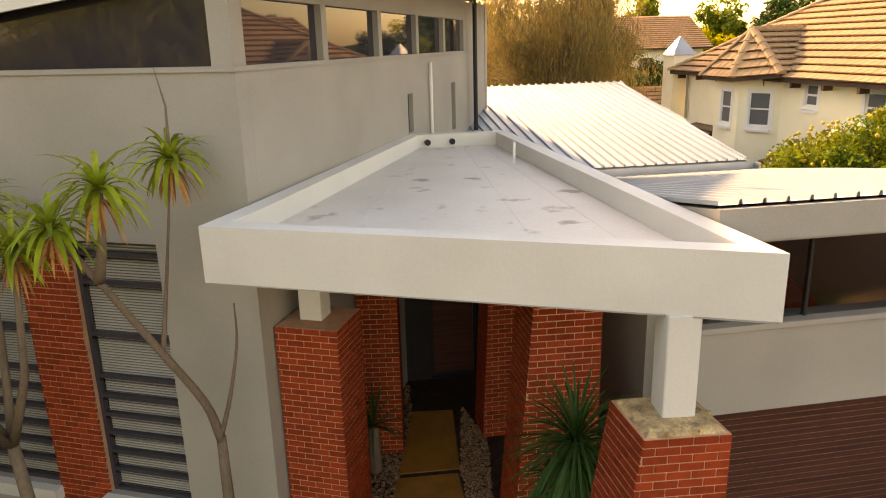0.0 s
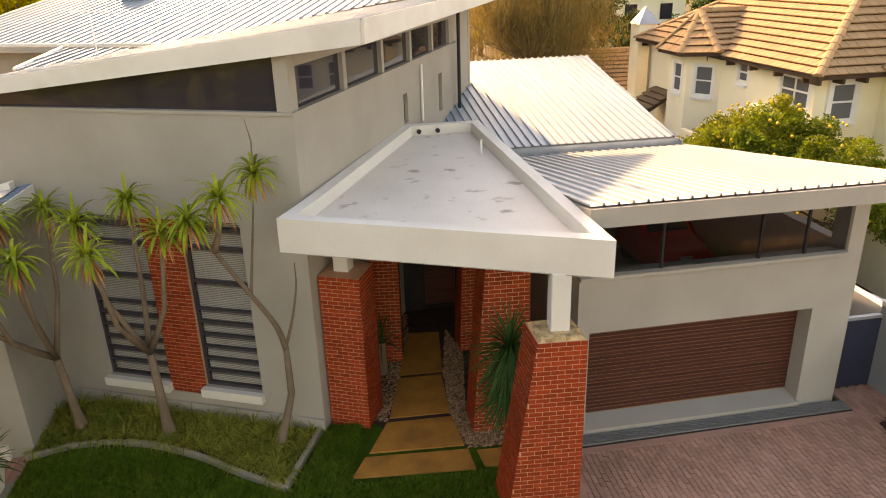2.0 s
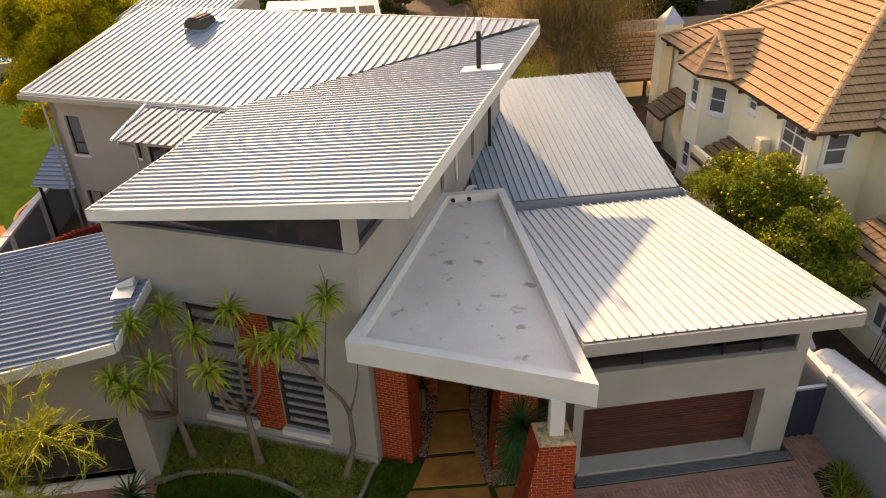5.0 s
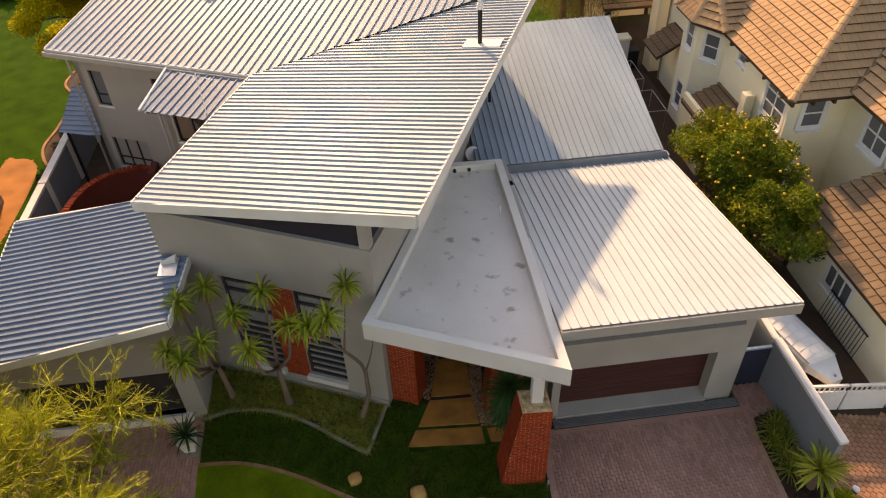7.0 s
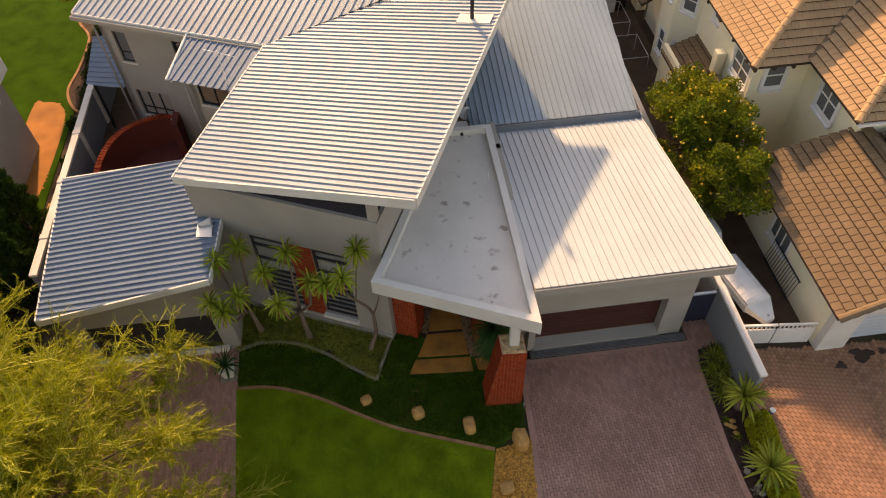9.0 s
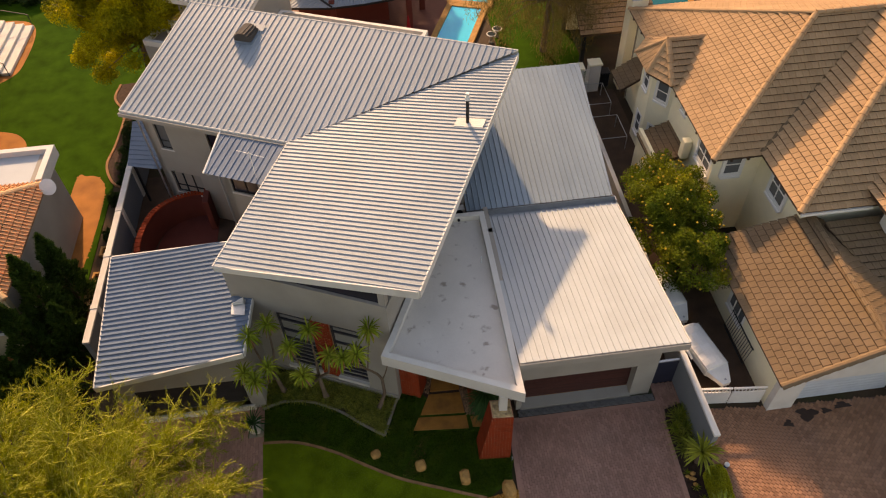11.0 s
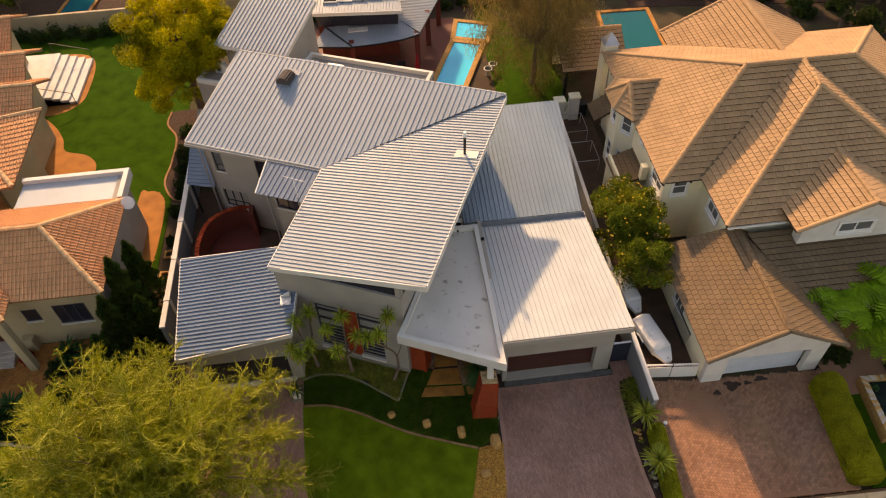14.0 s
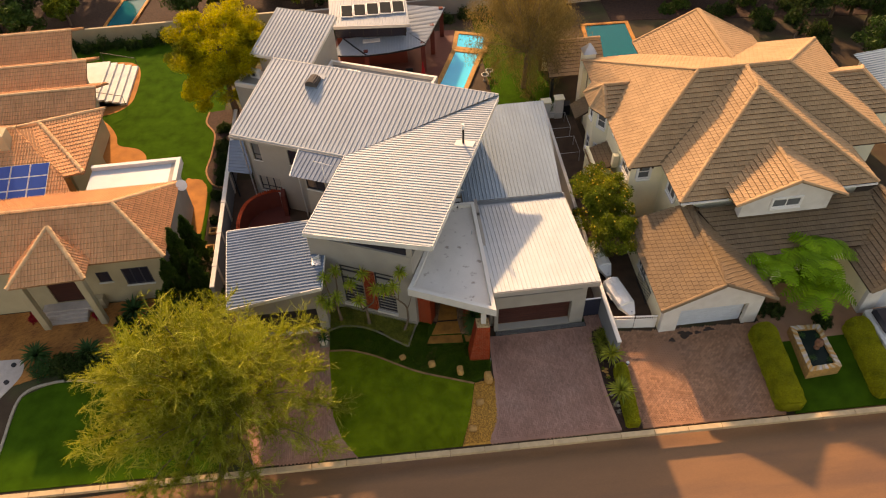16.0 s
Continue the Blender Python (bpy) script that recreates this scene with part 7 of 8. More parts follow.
def curved_leaf(bm, base, d, length, width, sag, n=5, fold=0.25):
    """One strap leaf that leaves base along d and bends down."""
    d = Vector(d).normalized()
    side = d.cross(Vector((0, 0, 1)))
    side = side.normalized() if side.length > 0.05 else Vector((1, 0, 0))
    rows, p = [], Vector(base)
    for k in range(n + 1):
        t = k / n
        w = width * (0.55 + 0.9 * t) * (1 - t) ** 0.75 if k < n else 0.0
        up = side.cross(d)
        rows.append([bm.verts.new(p - side * w), bm.verts.new(p - up * w * fold), bm.verts.new(p + side * w)] if k < n else [bm.verts.new(p)])
        p = p + d * length / n
        d = (d - Vector((0, 0, sag / n))).normalized()
    for r0, r1 in zip(rows, rows[1:]):
        if len(r1) == 3:
            bm.faces.new((r0[0], r0[1], r1[1], r1[0]))
            bm.faces.new((r0[1], r0[2], r1[2], r1[1]))
        else:
            bm.faces.new((r0[0], r0[1], r1[0]))
            bm.faces.new((r0[1], r0[2], r1[0]))


def rosette(bm, c, n, length, width, sag, rnd, low=-0.2, high=1.2):
    for k in range(n):
        a = k * 2.39996 + rnd.uniform(-0.2, 0.2)
        e = low + (high - low) * (k / n) ** 0.9
        d = Vector((math.cos(a) * math.cos(e), math.sin(a) * math.cos(e), math.sin(e)))
        curved_leaf(bm, Vector(c) + d * 0.03, d, length * rnd.uniform(0.75, 1.1), width, sag * rnd.uniform(0.7, 1.3))


def aloe_tree(base, heads, label, seed, fork=None, elbow=None, stems=None, bare=(), girth=0.82):
    """A tree aloe: a swollen trunk that forks to heads of curved leaves."""
    rnd = random.Random(seed)
    base = Vector(base)
    root = empty("tree_aloe", base, label, "aloe", "tree aloes before the grey wall")
    mean = sum((Vector(h) for h in heads), Vector()) / len(heads)
    if fork is None:
        fork = base.lerp(Vector((mean.x, mean.y, base.z)), 0.25)
        fork.z = base.z + (mean.z - base.z) * 0.42
    fork = Vector(fork)
    elbow = Vector(elbow) if elbow else base.lerp(fork, 0.45)
    part("trunk", tube(B(), [base - Vector((0, 0, 0.05)), base + Vector((0, 0, 0.12)), base.lerp(elbow, 0.6), elbow, fork], [0.24 * girth, 0.17 * girth, 0.12 * girth, 0.11 * girth, 0.09 * girth], 10), M["bark"], root, smooth=True)
    for h in heads:
        h = Vector(h)
        mid = fork.lerp(h, 0.55)
        mid.z -= 0.12 * (h.z - fork.z)
        mid += Vector((h.x - fork.x, h.y - fork.y, 0)) * 0.15
        if stems is None:
            part("branch", tube(B(), [fork, fork.lerp(mid, 0.5) + Vector((0, 0, -0.03)), mid, h - Vector((0, 0, 0.12))], [0.065, 0.055, 0.045, 0.036], 8), M["bark"], root, smooth=True)
        bm = B()
        rosette(bm, h - Vector((0, 0, 0.05)), 42, 0.64, 0.05, 1.9, rnd, -0.45, 1.25)
        part("leaf_head", bm, M["aloe"], root)
        bm = B()
        rosette(bm, h - Vector((0, 0, 0.14)), 16, 0.5, 0.026, 2.0, rnd, -1.1, -0.3)
        part("dry_leaves", bm, M["aloe_dry"], root)


    for way in stems or ():
        way = smooth_curve(way, 4)
        n = len(way) - 1
        part("branch", tube(B(), way, [0.062 - 0.03 * i / n for i in range(n + 1)], 8), M["bark"], root, smooth=True)
    for way in bare:
        part("bare_branch", tube(B(), smooth_curve(way, 4), [0.035 - 0.026 * i / (4 * len(way) - 4) for i in range(4 * len(way) - 3)], 6), M["bark"], root, smooth=True)


aloe_tree((-6.1, 10.5, 0.0), [(-6.54, 10.07, 4.98), (-5.85, 10.62, 4.95), (-5.82, 8.78, 4.62), (-6.36, 8.47, 4.3), (-6.78, 8.85, 4.35)], "tall forked tree aloe beside the carport wall", 1)
aloe_tree((-4.25, 9.95, 0.0), [(-4.17, 9.92, 5.2), (-4.92, 9.29, 5.05), (-4.44, 8.11, 4.86), (-3.43, 8.82, 4.9)], "tall forked tree aloe before the louvred windows", 2)
aloe_tree((-1.95, 9.05, 0.0), [(-2.89, 8.43, 5.2), (-2.32, 8.25, 5.6), (-1.81, 9.2, 5.72)], "slender forked tree aloe before the grey wall", 3, (-1.62, 9.1, 2.25), (-1.62, 9.1, 1.2),
          stems=[[(-1.62, 9.1, 2.2), (-1.75, 9.05, 2.75), (-2.15, 8.85, 3.6), (-2.6, 8.6, 4.55), (-2.88, 8.43, 5.1)], [(-2.57, 8.62, 4.5), (-2.42, 8.4, 4.95), (-2.32, 8.26, 5.5)]],
          bare=[[(-1.62, 9.1, 2.25), (-1.45, 9.05, 2.8), (-1.3, 9.02, 3.5), (-1.28, 9.0, 4.0)], [(-2.1, 8.88, 3.5), (-1.98, 9.05, 4.4), (-1.81, 9.2, 5.66)]], girth=0.65)
part("spike", tube(B(), [(-1.81, 9.2, 5.8), (-1.79, 9.2, 6.25), (-1.86, 9.19, 6.65)], [0.02, 0.014, 0.004], 6), M["bark"], bpy.data.objects["tree_aloe.002"])

# variegated grass tufts in the bed
rnd = random.Random(11)
tuft_pts = []
poly = [(-6.9, 9.9), (-6.0, 10.05), (-4.7, 9.85), (-3.55, 9.25), (-2.55, 8.45), (-1.85, 7.95), (-1.3, 9.35), (-6.0, 11.45), (-6.8, 11.3)]


def in_poly(x, y, q):
    c = False
    for i in range(len(q)):
        (x0, y0), (x1, y1) = q[i - 1][:2], q[i][:2]
        if (y0 > y) != (y1 > y) and x < (x1 - x0) * (y - y0) / (y1 - y0) + x0:
            c = not c
    return c


tries = 0
while len(tuft_pts) < 150 and tries < 15000:
    tries += 1
    x, y = rnd.uniform(-7, -1), rnd.uniform(7.8, 11.5)
    if in_poly(x, y, poly) and all((x - a) ** 2 + (y - b) ** 2 > 0.045 for a, b in tuft_pts):
        tuft_pts.append((x, y))
tuft_meshes = []
for k in range(5):
    bm = B()
    rosette(bm, (0, 0, 0.02), 60, 0.42, 0.015, 2.3, random.Random(k), 0.1, 1.3)
    me = bpy.data.meshes.new("grass_tuft")
    bm.to_mesh(me)
    bm.free()
    me.materials.append(M["tuft"])
    tuft_meshes.append(me)
for x, y in tuft_pts:
    ob = new("grass_tuft", rnd.choice(tuft_meshes))
    s = rnd.uniform(0.75, 1.2)
    ob.matrix_basis = Matrix.Translation((x, y, ground_z(y) + 0.05)) @ Matrix.Rotation(rnd.uniform(0, 6.3), 4, "Z") @ Matrix.Diagonal((s, s, s, 1))
    tagged(ob, "low variegated yellow-green grass tuft in the bed", "grass tuft", "grass tufts in the bed")


def grass(name, q, count, h, material, label, seed, lift=0.02, w=0.006):
    rng = np.random.default_rng(seed)
    q = [tuple(p[:2]) for p in q]
    xs, ys = [p[0] for p in q], [p[1] for p in q]
    pts = []
    while len(pts) < count:
        for x, y in zip(rng.uniform(min(xs), max(xs), 4000), rng.uniform(min(ys), max(ys), 4000)):
            if in_poly(x, y, q):
                pts.append((x, y, ground_z(y) + lift))
    c = np.array(pts[:count])
    a = rng.normal(size=c.shape) * 0.55
    a[:, 2] = 1
    a *= (h / 2 * rng.uniform(0.6, 1.3, len(c)))[:, None]
    c[:, 2] += a[:, 2]
    root = empty(name, (xs[0], ys[0], 0), label, "grass", kind="stuff")
    leaf_cloud("blades", c, a, np.full(len(c), w), material, root)


M["blade"] = leaf_mat("lawn_blade", (0.16, 0.21, 0.01), (0.11, 0.17, 0.009), 0.35, 1.0, 0.2)
# Darker copy of the lawn blade; house-side shade is in its colour.
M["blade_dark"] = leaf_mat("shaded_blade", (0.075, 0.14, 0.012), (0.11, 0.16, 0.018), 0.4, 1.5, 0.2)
grass("lawn_grass", LAWN, 60000, 0.05, M["blade"], "short mown grass of the front lawn", 1)
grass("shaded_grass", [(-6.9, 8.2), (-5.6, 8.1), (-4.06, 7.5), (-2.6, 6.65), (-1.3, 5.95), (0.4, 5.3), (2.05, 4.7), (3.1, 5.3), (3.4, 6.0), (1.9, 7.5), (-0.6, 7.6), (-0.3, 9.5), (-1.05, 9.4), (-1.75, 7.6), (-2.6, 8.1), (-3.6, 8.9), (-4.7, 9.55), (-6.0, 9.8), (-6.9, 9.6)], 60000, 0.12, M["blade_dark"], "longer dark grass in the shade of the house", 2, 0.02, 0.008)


def strap_plant(name, x, y, z, n, length, width, sag, material, label, category, seed, low=0.0, high=1.4, stem=0.0):
    root = empty(name, (x, y, ground_z(y)), label, category)
    bm = B()
    rosette(bm, (x, y, z + stem), n, length, width, sag, random.Random(seed), low, high)
    part("leaves", bm, material, root)
    if stem:
        part("stem", tube(B(), [(x, y, z - 0.1), (x, y, z + stem)], [0.12, 0.09], 8), M["bark"], root)
    return root


strap_plant("yucca", 2.45, 7.75, 1.1, 150, 0.95, 0.026, 1.3, M["yucca"], "tall dark green yucca behind the brick pillar", "yucca", 4, -0.7, 1.4, 1.35)
for k, (x, y) in enumerate(((23.2, 4.9), (23.1, 3.2), (24.1, 2.9), (24.2, 4.7))):
    bm = B()
    rosette(bm, (x, y, 0.28), 26, 0.3, 0.025, 1.2, random.Random(310 + k), 0.2, 1.3)
    part("water_plant", bm, M["yucca"], fo)
for k in range(4):
    bm = B()
    rosette(bm, (2.45, 7.75, 1.35 + k * 0.3), 90, 0.85, 0.028, 1.7, random.Random(70 + k), -0.6, 0.5)
    part("hanging_leaves", bm, M["yucca"], bpy.data.objects["yucca"])
strap_plant("yucca", 0.35, 11.3, 0.2, 40, 0.7, 0.025, 0.8, M["yucca"], "dark potted yucca by the entrance", "yucca", 5, -0.2, 1.4, 0.7)
M["agave"] = leaf_mat("agave_leaf", (0.34, 0.36, 0.05), (0.18, 0.25, 0.035), 0.4)
for k, (x, y) in enumerate(((-26.0, 10.2), (-22.5, 9.9), (-20.2, 13.1))):
    strap_plant("cycad", x, y, 0.0, 60, 1.15, 0.11, 1.3, M["yucca"], "dark green cycad in the western bed", "cycad", 400 + k, 0.1, 1.3, 0.3)
strap_plant("agave", 10.75, 4.85, 0.05, 56, 0.95, 0.075, 0.8, M["agave"], "large variegated agave in the side bed", "agave", 6, -0.1, 1.3, 0.75)
strap_plant("agave", 10.68, 2.35, 0.0, 64, 1.0, 0.075, 0.8, M["agave"], "large variegated agave in the side bed", "agave", 7, -0.1, 1.3, 0.6)
for i, (x, y, r) in enumerate(((10.55, 6.75, 0.75), (10.3, 6.3, 0.5), (10.4, 5.85, 0.6), (10.8, 6.95, 0.6), (10.35, 5.35, 0.6), (10.65, 5.6, 0.55), (10.75, 6.3, 0.6))):
    strap_plant("spiky_shrub", x, y, 0.05, 60, r, 0.022, 0.9, M["aloe"] if i % 2 else M["tuft"], "dense spiky green shrub by the boundary wall", "shrub", 20 + i, 0.0, 1.4)
for i, (x, y) in enumerate(((10.25, 4.5), (10.4, 3.9), (10.35, 2.0), (10.4, 1.5), (10.55, 3.4))):
    strap_plant("low_succulent", x, y, ground_z(y), 30, 0.22, 0.02, 0.9, M["edge"] if i in (2, 3) else M["aloe"], "low grey-green succulent in the side bed", "succulent", 40 + i, 0.0, 1.4)

pot = empty("plant_pot", (-7.25, 8.75, -0.05), "square white pot with a dark strap-leaved plant", "plant pot")
part("pot", bev(frustum(B(), [(-7.42, 8.58, 0.0), (-7.08, 8.58, 0.0), (-7.08, 8.92, 0.0), (-7.42, 8.92, 0.0)], [(-7.53, 8.47, 0.6), (-6.97, 8.47, 0.6), (-6.97, 9.03, 0.6), (-7.53, 9.03, 0.6)]), 0.03), M["pot"], pot)
part("saucer", box(B(), -7.55, 8.45, -0.06, -6.95, 9.05, -0.005), M["edge"], pot)
bm = B()
rosette(bm, (-7.25, 8.75, 0.6), 44, 0.8, 0.036, 1.5, random.Random(9), 0.1, 1.4)
part("leaves", bm, M["yucca"], pot)


def wispy_tree():
    """The airy yellow-green tree on the verge: long arching twigs with fine leaves."""
    rng = np.random.default_rng(5)
    rnd = random.Random(5)
    base = Vector((-12.9, 2.6, -0.5))
    root = empty("verge_tree", base, "airy yellow-green tree with fine arching twigs", "tree")
    fork = base + Vector((0.2, 0.8, 2.0))
    part("trunk", tube(B(), [base - Vector((0, 0, 0.1)), base + Vector((0.05, 0.05, 0.8)), fork], [0.24, 0.19, 0.17], 10), M["bark"], root)
    limbs, tv, tf = B(), [], []
    cs, ax, ws = [], [], []

    def twig(pts, r0, r1):
        k = len(tv)
        n = len(pts)
        for i, p in enumerate(pts):
            r = r0 + (r1 - r0) * i / (n - 1)
            tv.extend([p + Vector((r, 0, 0)), p + Vector((-r * 0.5, r * 0.87, 0)), p + Vector((-r * 0.5, -r * 0.87, 0.3 * r))])
        for i in range(n - 1):
            o = k + 3 * i
            tf.extend([(o, o + 1, o + 4, o + 3), (o + 1, o + 2, o + 5, o + 4), (o + 2, o, o + 3, o + 5)])

    def fronds(pts, n, spread):
        P = np.array([tuple(p) for p in pts])
        for i in range(len(P) - 1):
            f = rng.random((n, 1))
            q = P[i] * (1 - f) + P[i + 1] * f + rng.normal(size=(n, 3)) * spread
            d = P[i + 1] - P[i]
            w = d / np.linalg.norm(d) + rng.normal(size=(n, 3)) * 0.55
            w /= np.linalg.norm(w, axis=1, keepdims=True)
            L = rng.uniform(0.06, 0.17, n)
            cs.append(q)
            ax.append(w * L[:, None])
            ws.append(rng.uniform(0.006, 0.012, n))

    for k in range(64):
        a = k * 2.39996
        e = 1.6 * (k / 64) ** 0.8 - 0.16
        reach = rnd.uniform(0.72, 1.0)
        tip = fork + Vector((math.cos(a) * math.cos(e) * 7.7 * reach - 0.5, math.sin(a) * math.cos(e) * 6.1 * reach, 0.3 + math.sin(e) * 7.6 * reach))
        mid = fork.lerp(tip, 0.5) + Vector((0, 0, 0.7))
        tube(limbs, [fork, fork.lerp(mid, 0.55), mid, mid.lerp(tip, 0.55) + Vector((0, 0, 0.25)), tip], [0.09, 0.07, 0.05, 0.03, 0.012], 6)
        for j in range(30):
            t = 1 - 0.75 * rnd.random() ** 1.3
            p = fork.lerp(mid, t * 2) if t < 0.5 else mid.lerp(tip, t * 2 - 1) + Vector((0, 0, 0.2 * (1 - t)))
            d = (tip - fork).normalized() * 0.9 + Vector(rng.normal(size=3)) * 0.6
            d.z = d.z * 0.7 + 0.3
            d.normalize()
            ln = rnd.uniform(0.9, 2.0)
            pts = [p]
            for s in range(5):
                d = (d + Vector((0, 0, -0.1)) + Vector(rng.normal(size=3)) * 0.14).normalized()
                pts.append(pts[-1] + d * ln / 5)
            twig(pts, 0.018, 0.008)
            fronds(pts, 10, 0.05)
            for i in (1, 2, 3, 4):
                for sg in (0, 1):
                    dd = (d + Vector(rng.normal(size=3)) * 0.75).normalized()
                    q = [pts[i]]
                    for s in range(2):
                        dd = (dd + Vector((0, 0, 0.05)) + Vector(rng.normal(size=3)) * 0.15).normalized()
                        q.append(q[-1] + dd * ln * 0.19)
                    twig(q, 0.010, 0.005)
                    fronds(q, 6, 0.035)
    tagged(part("limbwork", limbs, M["bark"], root), kind="stuff")
    raw("twigwork", tv, tf, M["twig"], root, kind="stuff")
    leaf_cloud("crown", np.concatenate(cs), np.concatenate(ax), np.concatenate(ws), M["wisp"], root)


wispy_tree()
cit = clumped_tree("citrus_tree", (13.2, 16.2, -0.05), 4.4, (12.95, 15.6, 2.6), (2.0, 4.3, 2.5), M["citrus"], "dense citrus tree with yellow fruit between the houses", clumps=170, per=380, size=0.07, slim=0.42, clump=0.8, seed=3)
rnd = random.Random(8)
for k in range(110):
    d = Vector((rnd.gauss(0, 1), rnd.gauss(0, 1), abs(rnd.gauss(0, 1)))).normalized()
    p = Vector((12.95 + d.x * 2.0, 15.6 + d.y * 4.3, 2.5 + d.z * 2.45))
    bm = B()
    bmesh.ops.create_icosphere(bm, subdivisions=1, radius=0.055, matrix=Matrix.Translation(p))
    part("fruit", bm, M["fruit"], cit)
clumped_tree("golden_tree", (-15.3, 36.0, -0.05), 9, (-15.0, 35.2, 6.0), (4.2, 4.3, 4.6), M["goldtree"], "tall golden acacia tree behind the house", clumps=170, per=800, size=0.095, slim=0.34, droop=0.1, clump=0.55, fill=0.3, seed=4, trunk=0.25)
clumped_tree("dry_willow", (11.0, 35.0, -0.05), 11, (11.3, 34.8, 6.6), (5.2, 4.4, 6.4), M["willow"], "tall dry willow with hanging brown twigs", clumps=150, per=560, size=0.17, slim=0.07, droop=0.9, clump=0.75, seed=6, trunk=0.2)
clumped_tree("dry_willow", (13.8, 40.5, -0.05), 9, (13.2, 41.0, 5.2), (2.8, 2.8, 3.6), M["willow"], "tall dry willow with hanging brown twigs", clumps=60, per=800, size=0.15, slim=0.07, droop=0.9, seed=7, trunk=0.2)


def conifer(x, y, h, r, seed):
    rng = np.random.default_rng(seed)
    z0 = ground_z(y)
    root = empty("conifer", (x, y, z0), "dark dense upright conifer beside the western house", "conifer", "conifers beside the western house")
    part("trunk", tube(B(), [(x, y, z0 - 0.1), (x, y, z0 + h * 0.8)], [0.14, 0.03], 7), M["bark"], root)
    n = 12000
    t = rng.random(n) ** 0.85
    a = rng.uniform(0, 6.2832, n)
    wob = 0.68 + 0.32 * np.sin(a * 4 + t * 9) * np.sin(t * 26 + a * 2)
    rr = r * np.clip((1 - t) ** 0.75, 0.03, 1) * (0.55 + 0.45 * rng.random(n) ** 0.3) * wob
    c = np.stack([x + rr * np.cos(a), y + rr * np.sin(a), z0 + 0.15 + t * h], 1)
    w = np.stack([np.cos(a) * 0.6, np.sin(a) * 0.6, np.full(n, 0.8)], 1) + rng.normal(size=(n, 3)) * 0.35
    w *= (0.1 * rng.uniform(0.6, 1.3, n))[:, None]
    leaf_cloud("foliage", c, w, np.full(n, 0.035), M["conifer"], root)


for i, (x, y, h, r) in enumerate(((-16.2, 16.9, 5.0, 1.5), (-16.5, 15.0, 5.8, 1.7), (-16.9, 13.2, 4.8, 1.5), (-17.3, 11.6, 3.6, 1.3), (-15.4, 13.8, 3.8, 1.3))):
    conifer(x, y, h, r, i + 1)


def shrub(name, x, y, r, h, leaf, label, seed, n=2600, size=0.07):
    rng = np.random.default_rng(seed)
    z0 = ground_z(y)
    root = empty(name, (x, y, z0), label, "shrub")
    bm = B()
    for k in range(7):
        a = k * 0.9
        tube(bm, [(x, y, z0 - 0.05), (x + r * 0.5 * math.cos(a), y + r * 0.5 * math.sin(a), z0 + h * 0.6)], [0.025, 0.01], 5)
    tagged(part("stem_cluster", bm, M["bark"], root), kind="stuff")
    g = rng.normal(size=(n, 3))
    g /= np.linalg.norm(g, axis=1, keepdims=True)
    lump = 0.75 + 0.25 * np.sin(g[:, 0] * 7 + seed) * np.cos(g[:, 1] * 6)
    g *= (rng.random(n) ** 0.35 * lump)[:, None]
    c = np.stack([x + g[:, 0] * r, y + g[:, 1] * r, z0 + np.abs(g[:, 2]) * h], 1)
    w = rng.normal(size=(n, 3)) + g
    w *= (size * rng.uniform(0.6, 1.2, n) / np.linalg.norm(w, axis=1))[:, None]
    leaf_cloud("foliage", c, w, np.full(n, size * 0.4), leaf, root)


for i, (x, y, r, h) in enumerate(((-20.7, 12.3, 1.0, 0.9), (-19.6, 11.2, 1.0, 0.8), (-18.6, 9.8, 1.2, 0.9), (-19.8, 9.2, 0.9, 0.7), (-22.0, 8.7, 0.9, 0.7), (-25.4, 9.2, 1.1, 1.0), (-23.6, 8.8, 0.9, 0.6), (-15.0, 9.6, 1.3, 1.1), (-15.6, 11.4, 1.2, 1.2), (-17.3, 8.6, 1.1, 0.8),
                                 (-15.6, 27, 0.9, 0.9), (-15.7, 28.6, 0.9, 1.0), (-15.8, 30.4, 1.0, 1.1), (-15.6, 25.9, 0.6, 0.6), (-16.0, 33.0, 0.9, 0.8), (-15.7, 21.5, 0.5, 0.6), (-15.8, 24.2, 0.6, 0.9), (21.6, 7.6, 0.9, 1.0), (22.6, 7.2, 0.8, 0.8), (25.3, 6.0, 0.8, 0.8))):
    shrub("garden_shrub", x, y, r, h, M["bush"] if i != 5 else M["yucca"], "dark green rounded garden shrub", 60 + i)
for i in range(30):
    rr = random.Random(800 + i)
    f = rr.random()
    x, y = (-24.8 + 6.0 * f, 9.1 + 0.8 * f) if i % 2 else (-20.6 + 4.0 * f, 10.2 + 4.4 * f)
    x, y = x + rr.uniform(-0.5, 0.9), y + rr.uniform(-0.7, 0.5)
    shrub("garden_shrub", x, y, rr.uniform(0.7, 1.1), rr.uniform(0.7, 1.4), (M["bush"], M["conifer"], M["citrus"])[0 if i % 4 else 1 + i % 2], "dense green garden shrub in the bed", 800 + i, 2400, 0.08)
sheet("bed_soil", [(-25.6, 9.0), (-22.0, 8.3), (-19.6, 8.8), (-15.0, 9.0), (-15.0, 13.0), (-16.6, 15.2), (-18.2, 15.0), (-19.6, 12.6), (-20.3, 10.6), (-22.5, 9.9)], M["soil"], 0.045, label="dark soil of the western planted bed", category="soil")
sheet("undergrowth_west", [(-90, 50.2), (22, 50.2), (22, 95), (-90, 95)], M["soil"], 0.015, label="dark leaf litter behind the garden walls", category="soil")
sheet("undergrowth", [(22, 45), (60, 40), (60, 95), (22, 95)], M["soil"], 0.02, label="dark leaf litter under the garden trees", category="soil")
